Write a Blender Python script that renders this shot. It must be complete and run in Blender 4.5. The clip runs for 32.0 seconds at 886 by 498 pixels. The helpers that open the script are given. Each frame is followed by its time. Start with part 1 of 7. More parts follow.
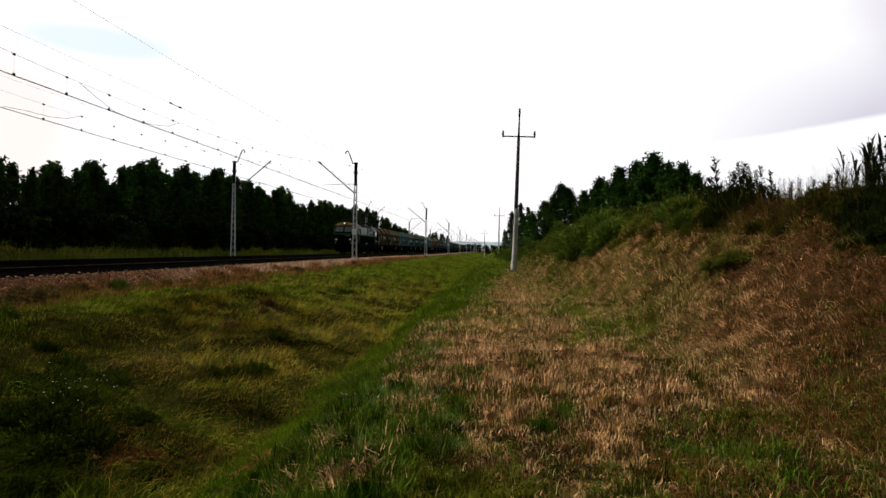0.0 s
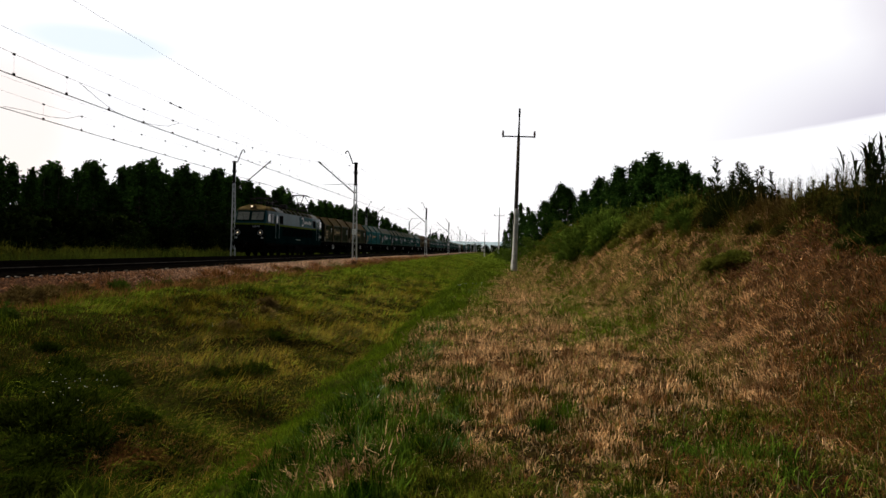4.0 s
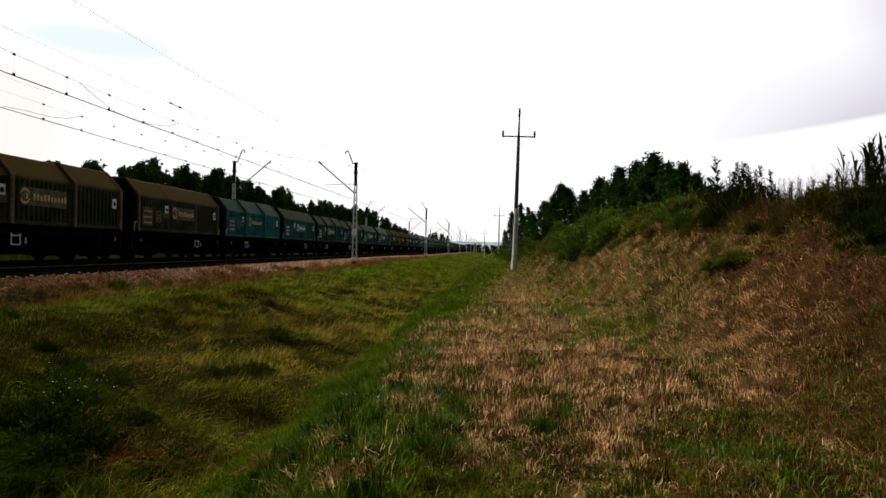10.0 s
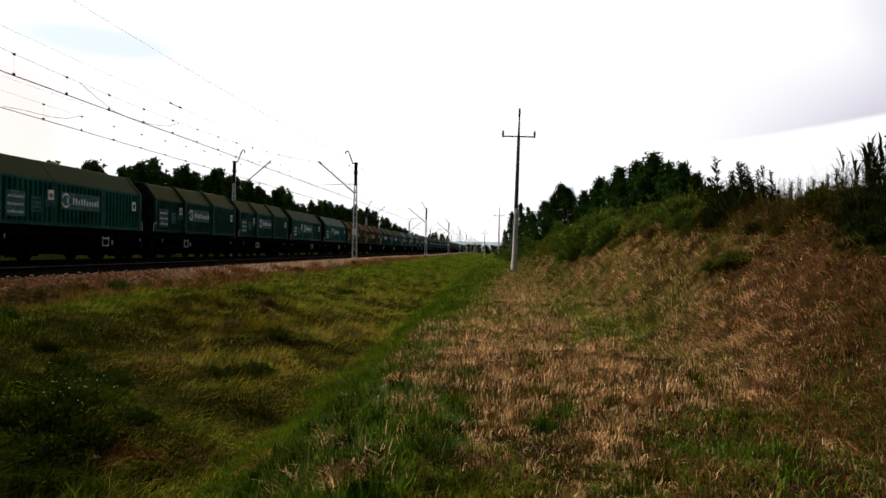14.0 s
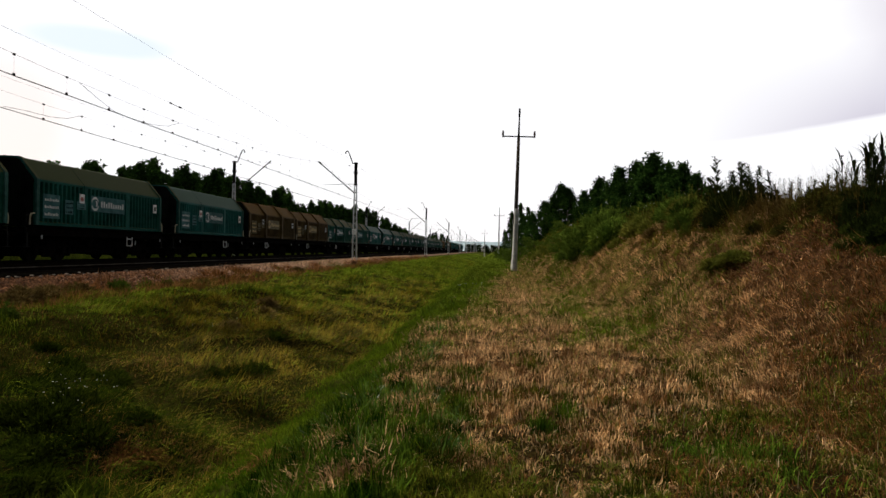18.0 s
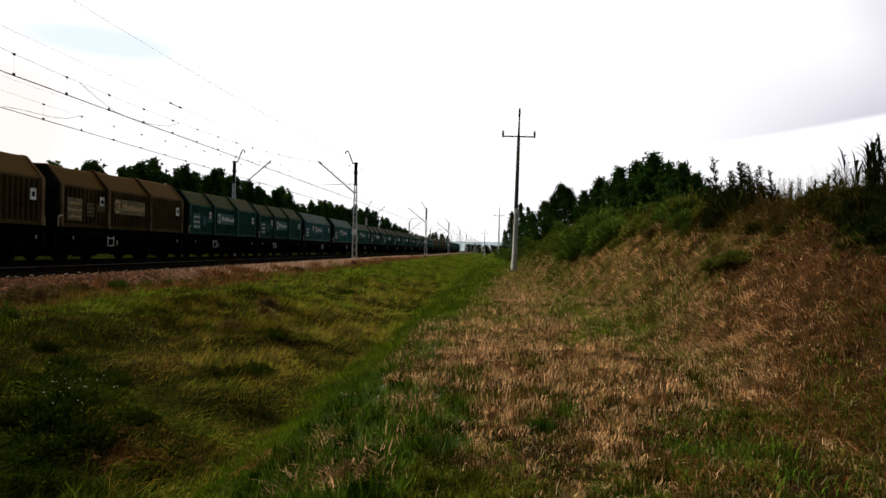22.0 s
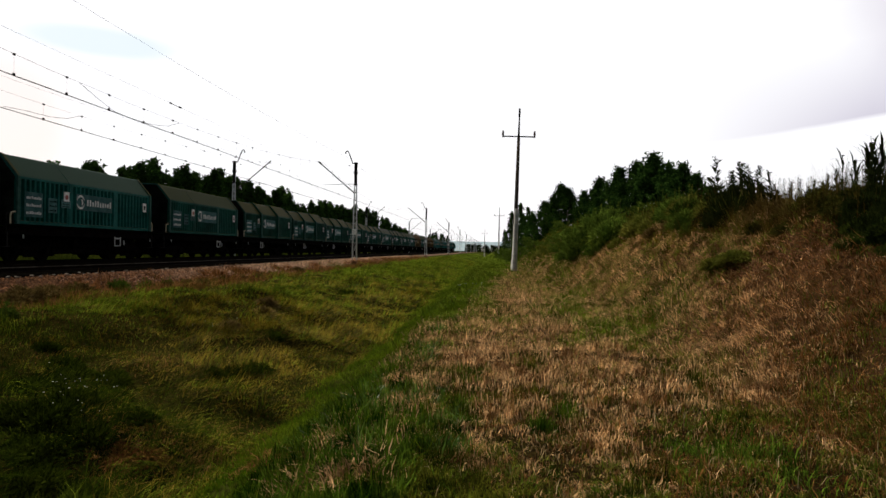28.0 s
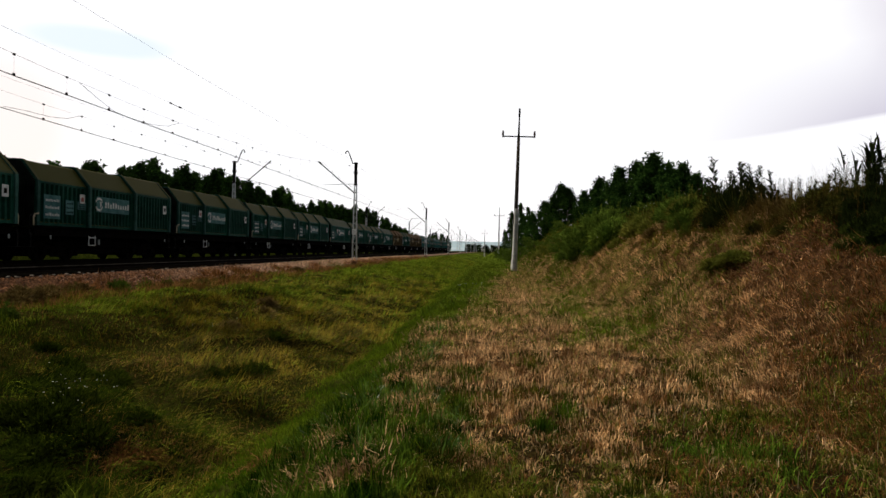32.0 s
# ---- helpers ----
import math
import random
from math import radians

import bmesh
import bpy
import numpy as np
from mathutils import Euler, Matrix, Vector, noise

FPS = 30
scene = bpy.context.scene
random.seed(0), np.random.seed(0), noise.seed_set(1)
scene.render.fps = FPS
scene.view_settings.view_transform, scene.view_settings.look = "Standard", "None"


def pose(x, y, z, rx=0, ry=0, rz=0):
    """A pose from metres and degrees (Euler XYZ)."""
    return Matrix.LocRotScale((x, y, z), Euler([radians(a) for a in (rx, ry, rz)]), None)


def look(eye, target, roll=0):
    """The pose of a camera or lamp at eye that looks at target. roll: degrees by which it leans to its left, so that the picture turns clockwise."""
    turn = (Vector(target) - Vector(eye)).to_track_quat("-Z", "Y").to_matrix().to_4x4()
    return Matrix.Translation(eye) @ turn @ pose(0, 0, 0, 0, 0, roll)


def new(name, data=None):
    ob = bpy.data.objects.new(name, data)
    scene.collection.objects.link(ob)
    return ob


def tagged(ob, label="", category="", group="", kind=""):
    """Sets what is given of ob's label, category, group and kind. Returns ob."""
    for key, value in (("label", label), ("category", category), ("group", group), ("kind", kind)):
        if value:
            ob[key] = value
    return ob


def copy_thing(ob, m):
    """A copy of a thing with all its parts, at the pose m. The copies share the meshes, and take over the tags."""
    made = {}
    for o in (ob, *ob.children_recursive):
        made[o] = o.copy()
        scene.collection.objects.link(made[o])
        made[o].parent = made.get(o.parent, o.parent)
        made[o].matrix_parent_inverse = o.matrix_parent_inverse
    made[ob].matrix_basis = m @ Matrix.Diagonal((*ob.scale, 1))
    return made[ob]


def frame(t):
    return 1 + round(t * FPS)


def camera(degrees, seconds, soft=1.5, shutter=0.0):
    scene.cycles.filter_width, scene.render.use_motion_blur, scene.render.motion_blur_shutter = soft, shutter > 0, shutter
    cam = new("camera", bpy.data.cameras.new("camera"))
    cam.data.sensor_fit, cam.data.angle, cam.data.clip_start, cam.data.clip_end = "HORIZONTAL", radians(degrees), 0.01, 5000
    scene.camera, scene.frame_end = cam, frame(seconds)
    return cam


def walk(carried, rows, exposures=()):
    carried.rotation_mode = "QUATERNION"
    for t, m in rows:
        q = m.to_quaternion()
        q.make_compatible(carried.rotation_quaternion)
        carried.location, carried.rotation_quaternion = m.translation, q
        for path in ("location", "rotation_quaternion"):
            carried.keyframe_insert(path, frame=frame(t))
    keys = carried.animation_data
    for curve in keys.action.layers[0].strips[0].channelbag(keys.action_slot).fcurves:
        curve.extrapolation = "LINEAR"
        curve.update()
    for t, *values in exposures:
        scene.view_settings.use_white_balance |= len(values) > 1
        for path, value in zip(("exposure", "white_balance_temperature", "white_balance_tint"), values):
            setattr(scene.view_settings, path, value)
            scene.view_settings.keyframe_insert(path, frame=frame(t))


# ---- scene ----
# The camera stands still beside the ditch; world y runs along the railway, x across it.
cam = camera(67.9, 32.0, soft=1.5)
EYE = (0.0, 0.0, 1.6)
AIM = (-math.sin(radians(4.32)), math.cos(radians(4.32)), 1.6 + 0.0012)
walk(cam, [(0.0, look(EYE, AIM, 1.0)), (32.0, look(EYE, AIM, 1.0))], [(0.0, 0.0), (32.0, 0.0)])

# ---- sky and sun ----
SUN_HEIGHT, SUN_TURN = 48.0, -72.0    # degrees; the turn is from the line of the railway
SKY_BACK = 0.12
world = bpy.data.worlds.new("overcast_sky")
scene.world = world
world.use_nodes = True


def build_sky():
    """Bright overcast ahead, duller towards the zenith and behind, with a few soft cloud banks."""
    nt = world.node_tree
    nt.nodes.clear()
    out = nt.nodes.new("ShaderNodeOutputWorld")
    bg = nt.nodes.new("ShaderNodeBackground")
    sky = nt.nodes.new("ShaderNodeTexSky")
    sky.sky_type = "NISHITA"
    sky.sun_disc = False
    sky.sun_elevation, sky.sun_rotation = radians(SUN_HEIGHT), radians(SUN_TURN)
    sky.dust_density = 3.0
    scale = nt.nodes.new("ShaderNodeVectorMath")
    scale.operation = "SCALE"
    scale.inputs["Scale"].default_value = 0.018
    nt.links.new(sky.outputs["Color"], scale.inputs[0])
    co = nt.nodes.new("ShaderNodeTexCoord")
    dot = nt.nodes.new("ShaderNodeVectorMath")
    dot.operation = "DOT_PRODUCT"
    dot.inputs[1].default_value = (-0.25, 0.92, 0.28)
    nt.links.new(co.outputs["Generated"], dot.inputs[0])
    deck = nt.nodes.new("ShaderNodeValToRGB")
    e = deck.color_ramp.elements
    e[0].position, e[0].color = 0.34, (SKY_BACK * 1.02, SKY_BACK, SKY_BACK * 0.96, 1)
    e[1].position, e[1].color = 0.76, (1.0, 0.985, 1.0, 1)
    deck.color_ramp.interpolation = "EASE"
    nt.links.new(dot.outputs["Value"], deck.inputs["Fac"])
    ns = nt.nodes.new("ShaderNodeTexNoise")
    ns.inputs["Scale"].default_value, ns.inputs["Detail"].default_value = 4.0, 4.0
    nt.links.new(co.outputs["Generated"], ns.inputs["Vector"])
    colour = deck.outputs["Color"]
    # cloud banks: direction, stretch, size, colour
    for way, stretch, size, tint in (((0.60, 0.76, 0.30), (1.0, 1.0, 1.6), 0.26, (0.72, 0.67, 0.73)), ((-0.515, 0.817, 0.262), (1.0, 1.0, 5.0), 0.13, (0.74, 0.84, 0.90)), ((-0.64, 0.76, 0.15), (1.0, 1.0, 1.2), 0.17, (0.93, 0.83, 0.77)),
                                     ((-0.75, -0.3, 0.6), (1.0, 1.0, 1.8), 0.7, (0.3, 0.3, 0.33)), ((0.3, -0.7, 0.6), (1.0, 1.0, 1.8), 0.7, (0.28, 0.28, 0.31))):
        sub = nt.nodes.new("ShaderNodeVectorMath")
        sub.operation = "SUBTRACT"
        nt.links.new(co.outputs["Generated"], sub.inputs[0])
        sub.inputs[1].default_value = way
        mul = nt.nodes.new("ShaderNodeVectorMath")
        mul.operation = "MULTIPLY"
        nt.links.new(sub.outputs["Vector"], mul.inputs[0])
        mul.inputs[1].default_value = stretch
        ln = nt.nodes.new("ShaderNodeVectorMath")
        ln.operation = "LENGTH"
        nt.links.new(mul.outputs["Vector"], ln.inputs[0])
        wob = nt.nodes.new("ShaderNodeMath")
        wob.operation = "MULTIPLY_ADD"
        nt.links.new(ns.outputs["Fac"], wob.inputs[0])
        wob.inputs[1].default_value = size * 0.7
        nt.links.new(ln.outputs["Value"], wob.inputs[2])
        mr = nt.nodes.new("ShaderNodeMapRange")
        mr.interpolation_type = "SMOOTHSTEP"
        nt.links.new(wob.outputs[0], mr.inputs[0])
        mr.inputs[1].default_value, mr.inputs[2].default_value = size * 0.75, size * 1.25
        mr.inputs[3].default_value, mr.inputs[4].default_value = 0.8, 0.0
        mx = nt.nodes.new("ShaderNodeMix")
        mx.data_type = "RGBA"
        nt.links.new(mr.outputs[0], mx.inputs["Factor"])
        nt.links.new(colour, mx.inputs[6])
        mx.inputs[7].default_value = (*tint, 1)
        colour = mx.outputs[2]
    # a grey shelf of cloud whose lower edge slants, fading upwards and to one side
    fade = None
    for normal, stops in (((-0.176, -0.108, 0.978), ((0.0, 0.0), (0.006, 1.0), (0.03, 0.75), (0.10, 0.0))), ((0.955, -0.297, 0.0), ((-0.02, 0.0), (0.20, 1.0)))):
        side = nt.nodes.new("ShaderNodeVectorMath")
        side.operation = "DOT_PRODUCT"
        side.inputs[1].default_value = normal
        nt.links.new(co.outputs["Generated"], side.inputs[0])
        soft = nt.nodes.new("ShaderNodeMath")
        soft.operation = "MULTIPLY_ADD"
        soft.inputs[1].default_value = 0.012
        nt.links.new(ns.outputs["Fac"], soft.inputs[0])
        nt.links.new(side.outputs["Value"], soft.inputs[2])
        span = nt.nodes.new("ShaderNodeMapRange")
        nt.links.new(soft.outputs[0], span.inputs[0])
        span.inputs[1].default_value, span.inputs[2].default_value = stops[0][0], stops[-1][0]
        ramp = nt.nodes.new("ShaderNodeValToRGB")
        while len(ramp.color_ramp.elements) < len(stops):
            ramp.color_ramp.elements.new(0.5)
        for e, (at, v) in zip(ramp.color_ramp.elements, stops):
            e.position, e.color = (at - stops[0][0]) / (stops[-1][0] - stops[0][0]), (v, v, v, 1)
        nt.links.new(span.outputs[0], ramp.inputs["Fac"])
        if fade is None:
            fade = ramp.outputs["Color"]
        else:
            both = nt.nodes.new("ShaderNodeMath")
            both.operation = "MULTIPLY"
            nt.links.new(fade, both.inputs[0])
            nt.links.new(ramp.outputs["Color"], both.inputs[1])
            fade = both.outputs[0]
    mx = nt.nodes.new("ShaderNodeMix")
    mx.data_type = "RGBA"
    nt.links.new(fade, mx.inputs["Factor"])
    nt.links.new(colour, mx.inputs[6])
    mx.inputs[7].default_value = (0.66, 0.62, 0.70, 1)
    colour = mx.outputs[2]
    add = nt.nodes.new("ShaderNodeVectorMath")
    add.operation = "ADD"
    nt.links.new(scale.outputs["Vector"], add.inputs[0])
    nt.links.new(colour, add.inputs[1])
    nt.links.new(add.outputs["Vector"], bg.inputs["Color"])
    bg.inputs["Strength"].default_value = 1.0
    nt.links.new(bg.outputs["Background"], out.inputs["Surface"])


build_sky()
sun_data = bpy.data.lights.new("sun", "SUN")
sun_data.energy, sun_data.angle, sun_data.color = 4.7, radians(7), (1.0, 0.92, 0.75)
sun = new("sun", sun_data)
sun.matrix_world = look((0, 0, 60), (-60 * math.sin(radians(SUN_TURN)) / math.tan(radians(SUN_HEIGHT)),
                                     -60 * math.cos(radians(SUN_TURN)) / math.tan(radians(SUN_HEIGHT)), 0))


# ---- materials ----
def surface(name, dark, light, scale=3.0, rough=0.7, metal=0.0, bump=0.15, bump_scale=None, fine=None, spread=0.0,
            dust=None, spec=None, island=0.0, contrast=(0.35, 0.65), trans=0.0):
    """A two-scale procedural surface. spread: brightness spread from object to object, island: from piece to piece;
    dust: a colour that settles on faces that point up."""
    m = bpy.data.materials.new(name)
    m.use_nodes = True
    nt = m.node_tree
    n, l = nt.nodes, nt.links
    p = n["Principled BSDF"]
    geo = n.new("ShaderNodeNewGeometry")
    co = n.new("ShaderNodeTexCoord")
    a = n.new("ShaderNodeTexNoise")
    a.inputs["Scale"].default_value, a.inputs["Detail"].default_value = scale, 6.0
    l.new(co.outputs["Object"], a.inputs["Vector"])
    r = n.new("ShaderNodeValToRGB")
    r.color_ramp.elements[0].position, r.color_ramp.elements[0].color = contrast[0], (*dark, 1)
    r.color_ramp.elements[1].position, r.color_ramp.elements[1].color = contrast[1], (*light, 1)
    l.new(a.outputs["Fac"], r.inputs["Fac"])
    colour = r.outputs["Color"]
    b = n.new("ShaderNodeTexNoise")
    b.inputs["Scale"].default_value, b.inputs["Detail"].default_value = fine or scale * 11, 4.0
    l.new(co.outputs["Object"], b.inputs["Vector"])
    mr = n.new("ShaderNodeMapRange")
    mr.inputs[1].default_value, mr.inputs[2].default_value = 0.3, 0.7
    mr.inputs[3].default_value, mr.inputs[4].default_value = 0.78, 1.2
    l.new(b.outputs["Fac"], mr.inputs[0])
    gain = mr.outputs[0]
    for amount, source in ((spread, n.new("ShaderNodeObjectInfo").outputs["Random"]), (island, geo.outputs["Random Per Island"])):
        if amount:
            m2 = n.new("ShaderNodeMapRange")
            m2.inputs[3].default_value, m2.inputs[4].default_value = 1 - amount, 1 + amount
            l.new(source, m2.inputs[0])
            mu = n.new("ShaderNodeMath")
            mu.operation = "MULTIPLY"
            l.new(gain, mu.inputs[0])
            l.new(m2.outputs[0], mu.inputs[1])
            gain = mu.outputs[0]
    vs = n.new("ShaderNodeVectorMath")
    vs.operation = "SCALE"
    l.new(colour, vs.inputs[0])
    l.new(gain, vs.inputs["Scale"])
    colour = vs.outputs["Vector"]
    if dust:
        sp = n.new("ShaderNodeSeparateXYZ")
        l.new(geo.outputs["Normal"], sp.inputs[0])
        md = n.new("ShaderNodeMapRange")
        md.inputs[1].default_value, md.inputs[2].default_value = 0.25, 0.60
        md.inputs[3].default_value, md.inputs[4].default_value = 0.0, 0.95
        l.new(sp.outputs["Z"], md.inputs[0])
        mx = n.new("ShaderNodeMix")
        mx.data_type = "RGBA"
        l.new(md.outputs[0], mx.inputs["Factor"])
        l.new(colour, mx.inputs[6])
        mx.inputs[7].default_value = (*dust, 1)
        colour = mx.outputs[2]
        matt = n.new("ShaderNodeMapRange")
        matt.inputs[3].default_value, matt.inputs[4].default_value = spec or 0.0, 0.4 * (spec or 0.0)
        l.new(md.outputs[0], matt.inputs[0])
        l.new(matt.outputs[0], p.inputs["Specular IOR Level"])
    l.new(colour, p.inputs["Base Color"])
    p.inputs["Roughness"].default_value, p.inputs["Metallic"].default_value = rough, metal
    if spec is not None:
        p.inputs["Specular IOR Level"].default_value = spec
    if bump:
        bp = n.new("ShaderNodeBump")
        bp.inputs["Strength"].default_value, bp.inputs["Distance"].default_value = bump, 0.05
        if bump_scale:
            c = n.new("ShaderNodeTexNoise")
            c.inputs["Scale"].default_value = bump_scale
            l.new(co.outputs["Object"], c.inputs["Vector"])
            l.new(c.outputs["Fac"], bp.inputs["Height"])
        else:
            l.new(b.outputs["Fac"], bp.inputs["Height"])
        l.new(bp.outputs["Normal"], p.inputs["Normal"])
    if trans:
        tr = n.new("ShaderNodeBsdfTranslucent")
        l.new(colour, tr.inputs["Color"])
        ms = n.new("ShaderNodeMixShader")
        ms.inputs["Fac"].default_value = trans
        l.new(p.outputs["BSDF"], ms.inputs[1])
        l.new(tr.outputs["BSDF"], ms.inputs[2])
        l.new(ms.outputs["Shader"], n["Material Output"].inputs["Surface"])
    return m


def glow(name, colour, strength):
    m = bpy.data.materials.new(name)
    m.use_nodes = True
    p = m.node_tree.nodes["Principled BSDF"]
    p.inputs["Base Color"].default_value = (*colour, 1)
    p.inputs["Emission Color"].default_value = (*colour, 1)
    p.inputs["Emission Strength"].default_value = strength
    return m


BALLAST = surface("ballast", (0.1, 0.052, 0.03), (0.25, 0.145, 0.09), 9.0, 0.95, bump=0.9, fine=30, spec=0.1)
STONE = surface("ballast_stone", (0.12, 0.066, 0.038), (0.45, 0.27, 0.175), 6.0, 0.95, bump=0.3, island=0.75, spec=0.1)
BALLAST_RUST = surface("rusty_ballast", (0.050, 0.019, 0.007), (0.140, 0.060, 0.022), 9.0, 0.95, bump=0.9, fine=30, spec=0.1)
STONE_RUST = surface("rusty_ballast_stone", (0.060, 0.024, 0.009), (0.225, 0.102, 0.044), 6.0, 0.95, bump=0.3, island=0.75, spec=0.1)
# Oily stone and sleepers, blackened further: crushed shadow tones are put into the colour.
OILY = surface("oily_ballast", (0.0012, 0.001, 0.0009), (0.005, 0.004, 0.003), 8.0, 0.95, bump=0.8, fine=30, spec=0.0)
RAIL_SIDE = surface("rusty_rail", (0.0025, 0.0016, 0.0012), (0.008, 0.0045, 0.003), 6.0, 0.8, 0.2, spec=0.0)
RAIL_TOP = surface("polished_rail", (0.006, 0.0055, 0.005), (0.018, 0.016, 0.014), 4.0, 0.7, 0.0, bump=0.02, spec=0.0)
RAIL_LIT = surface("lit_rail_head", (0.045, 0.037, 0.031), (0.1, 0.085, 0.072), 2.0, 0.6, 0.0, bump=0.02, spec=0.0)
EDGE_STONE = surface("pale_edge_stone", (0.068, 0.047, 0.032), (0.165, 0.122, 0.09), 7.0, 0.9, bump=0.3, spread=0.5)
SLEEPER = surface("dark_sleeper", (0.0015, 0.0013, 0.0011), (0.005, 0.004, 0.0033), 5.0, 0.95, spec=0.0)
CONCRETE = surface("weathered_concrete", (0.32, 0.31, 0.29), (0.55, 0.53, 0.50), 3.0, 0.9, bump=0.25)
GALV = surface("galvanised_steel", (0.40, 0.41, 0.42), (0.60, 0.61, 0.62), 3.0, 0.5, 0.4, bump=0.05)
DARK_STEEL = surface("dark_steel", (0.006, 0.006, 0.006), (0.018, 0.017, 0.016), 4.0, 0.7, 0.0, bump=0.1, spec=0.02)
WIRE = surface("old_copper_wire", (0.045, 0.04, 0.036), (0.08, 0.07, 0.06), 3.0, 0.6, 0.5, bump=0.0)
PORCELAIN = surface("brown_porcelain", (0.05, 0.025, 0.015), (0.09, 0.05, 0.03), 5.0, 0.25, bump=0.02)
# Underframe and wheels near black: crushed shadow tones are put into the colour.
UNDER = surface("near_black_underframe", (0.002, 0.0018, 0.0015), (0.006, 0.005, 0.0042), 4.0, 0.85, 0.1, bump=0.2, spec=0.0)
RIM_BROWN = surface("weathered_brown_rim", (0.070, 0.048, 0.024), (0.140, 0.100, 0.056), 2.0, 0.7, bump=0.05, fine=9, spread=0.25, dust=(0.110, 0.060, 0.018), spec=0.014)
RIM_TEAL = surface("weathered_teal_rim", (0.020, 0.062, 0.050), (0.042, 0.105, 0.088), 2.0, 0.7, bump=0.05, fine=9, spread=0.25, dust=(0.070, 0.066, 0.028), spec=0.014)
# Wagon ends darker than the sides: their shade is put into the colour.
END_SHADE = surface("shaded_end_wall", (0.004, 0.005, 0.0042), (0.012, 0.015, 0.012), 1.5, 0.8, bump=0.1, spread=0.3, spec=0.0)
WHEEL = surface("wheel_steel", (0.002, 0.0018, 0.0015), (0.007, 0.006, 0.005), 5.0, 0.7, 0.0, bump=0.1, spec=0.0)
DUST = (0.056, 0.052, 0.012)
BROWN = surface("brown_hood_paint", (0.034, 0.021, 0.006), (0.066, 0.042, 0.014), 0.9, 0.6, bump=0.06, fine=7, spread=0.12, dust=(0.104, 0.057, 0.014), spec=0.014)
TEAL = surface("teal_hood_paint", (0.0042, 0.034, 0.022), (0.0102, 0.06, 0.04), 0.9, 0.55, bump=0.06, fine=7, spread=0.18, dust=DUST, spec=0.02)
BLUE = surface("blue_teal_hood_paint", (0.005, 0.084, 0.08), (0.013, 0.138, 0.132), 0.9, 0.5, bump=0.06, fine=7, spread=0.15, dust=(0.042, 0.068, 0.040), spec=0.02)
MARK = surface("white_marking_paint", (0.42, 0.42, 0.40), (0.68, 0.68, 0.65), 6.0, 0.6, bump=0.02)
DIM_MARK = surface("faded_marking_paint", (0.16, 0.18, 0.17), (0.30, 0.32, 0.30), 5.0, 0.7, bump=0.02)
GOLD_MARK = surface("ochre_marking_paint", (0.34, 0.22, 0.06), (0.54, 0.37, 0.13), 6.0, 0.6, bump=0.02)
RED = surface("dull_red_paint", (0.25, 0.05, 0.035), (0.38, 0.08, 0.05), 6.0, 0.6, bump=0.02)
LOCO_LOW = surface("dark_teal_loco_paint", (0.001, 0.0075, 0.0072), (0.0024, 0.0135, 0.013), 1.0, 0.45, bump=0.04, fine=8, spec=0.0)
LOCO_FRONT = surface("shaded_front_paint", (0.0018, 0.003, 0.003), (0.0045, 0.006, 0.0055), 1.5, 0.5, bump=0.04, spec=0.0)
LOCO_HIGH = surface("pale_blue_loco_paint", (0.0045, 0.032, 0.038), (0.01, 0.056, 0.065), 1.0, 0.32, bump=0.02, fine=8, spec=0.032)
LOCO_STRIPE = surface("yellow_green_stripe", (0.05, 0.075, 0.008), (0.085, 0.115, 0.015), 3.0, 0.5, bump=0.02, spec=0.0)
LOCO_NAME = surface("faded_teal_loco_paint", (0.016, 0.058, 0.062), (0.030, 0.092, 0.098), 1.0, 0.5, bump=0.03, fine=8, spec=0.006)
ROOF_DARK = surface("dark_olive_roof", (0.007, 0.008, 0.003), (0.018, 0.019, 0.008), 2.0, 0.8, bump=0.1, spec=0.0)
LOCO_ROOF = surface("dusty_brown_roof", (0.055, 0.040, 0.016), (0.11, 0.08, 0.036), 1.5, 0.8, bump=0.1, spec=0.0)
LOCO_PALE = surface("pale_grey_roof_paint", (0.1, 0.105, 0.095), (0.19, 0.195, 0.18), 1.5, 0.5, bump=0.05, spec=0.02)
# The reflected sky is put into the pale base colour of this glass.
GLASS = surface("pale_cab_glass", (0.08, 0.084, 0.066), (0.135, 0.14, 0.112), 1.0, 0.06, bump=0.0, spec=0.6)
GRILLE = surface("dark_grille", (0.0015, 0.0018, 0.0018), (0.005, 0.006, 0.006), 6.0, 0.7, bump=0.1, spec=0.0)
LAMP = glow("lit_headlamp", (1.0, 0.76, 0.50), 1.0)
BARK = surface("bark", (0.035, 0.026, 0.018), (0.09, 0.07, 0.05), 4.0, 0.95, bump=0.6)
LEAF_DARK = surface("dark_foliage", (0.0075, 0.0205, 0.0038), (0.034, 0.075, 0.0138), 0.7, 0.75, bump=0.0, island=0.5, spread=0.25, trans=0.12, spec=0.0)
LEAF_FRESH = surface("fresh_foliage", (0.04, 0.07, 0.008), (0.1, 0.145, 0.02), 0.9, 0.7, bump=0.0, island=0.45, spread=0.2, trans=0.2, spec=0.0)
# The haze of distance is put into the hills' pale blue colour.
HILL = surface("hazy_hill", (0.20, 0.28, 0.33), (0.30, 0.38, 0.42), 0.01, 1.0, bump=0.0)
HOUSE_WALL = surface("pale_render", (0.5, 0.5, 0.47), (0.65, 0.65, 0.62), 0.5, 0.9, bump=0.0)
HOUSE_ROOF = surface("dark_roof_tiles", (0.16, 0.18, 0.2), (0.26, 0.29, 0.32), 0.5, 0.9, bump=0.0)
GRASS_GREEN = surface("green_grass", (0.014, 0.02, 0.0018), (0.088, 0.092, 0.009), 3.0, 0.6, bump=0.0, island=0.8, trans=0.25, spec=0.0, contrast=(0.41, 0.59))
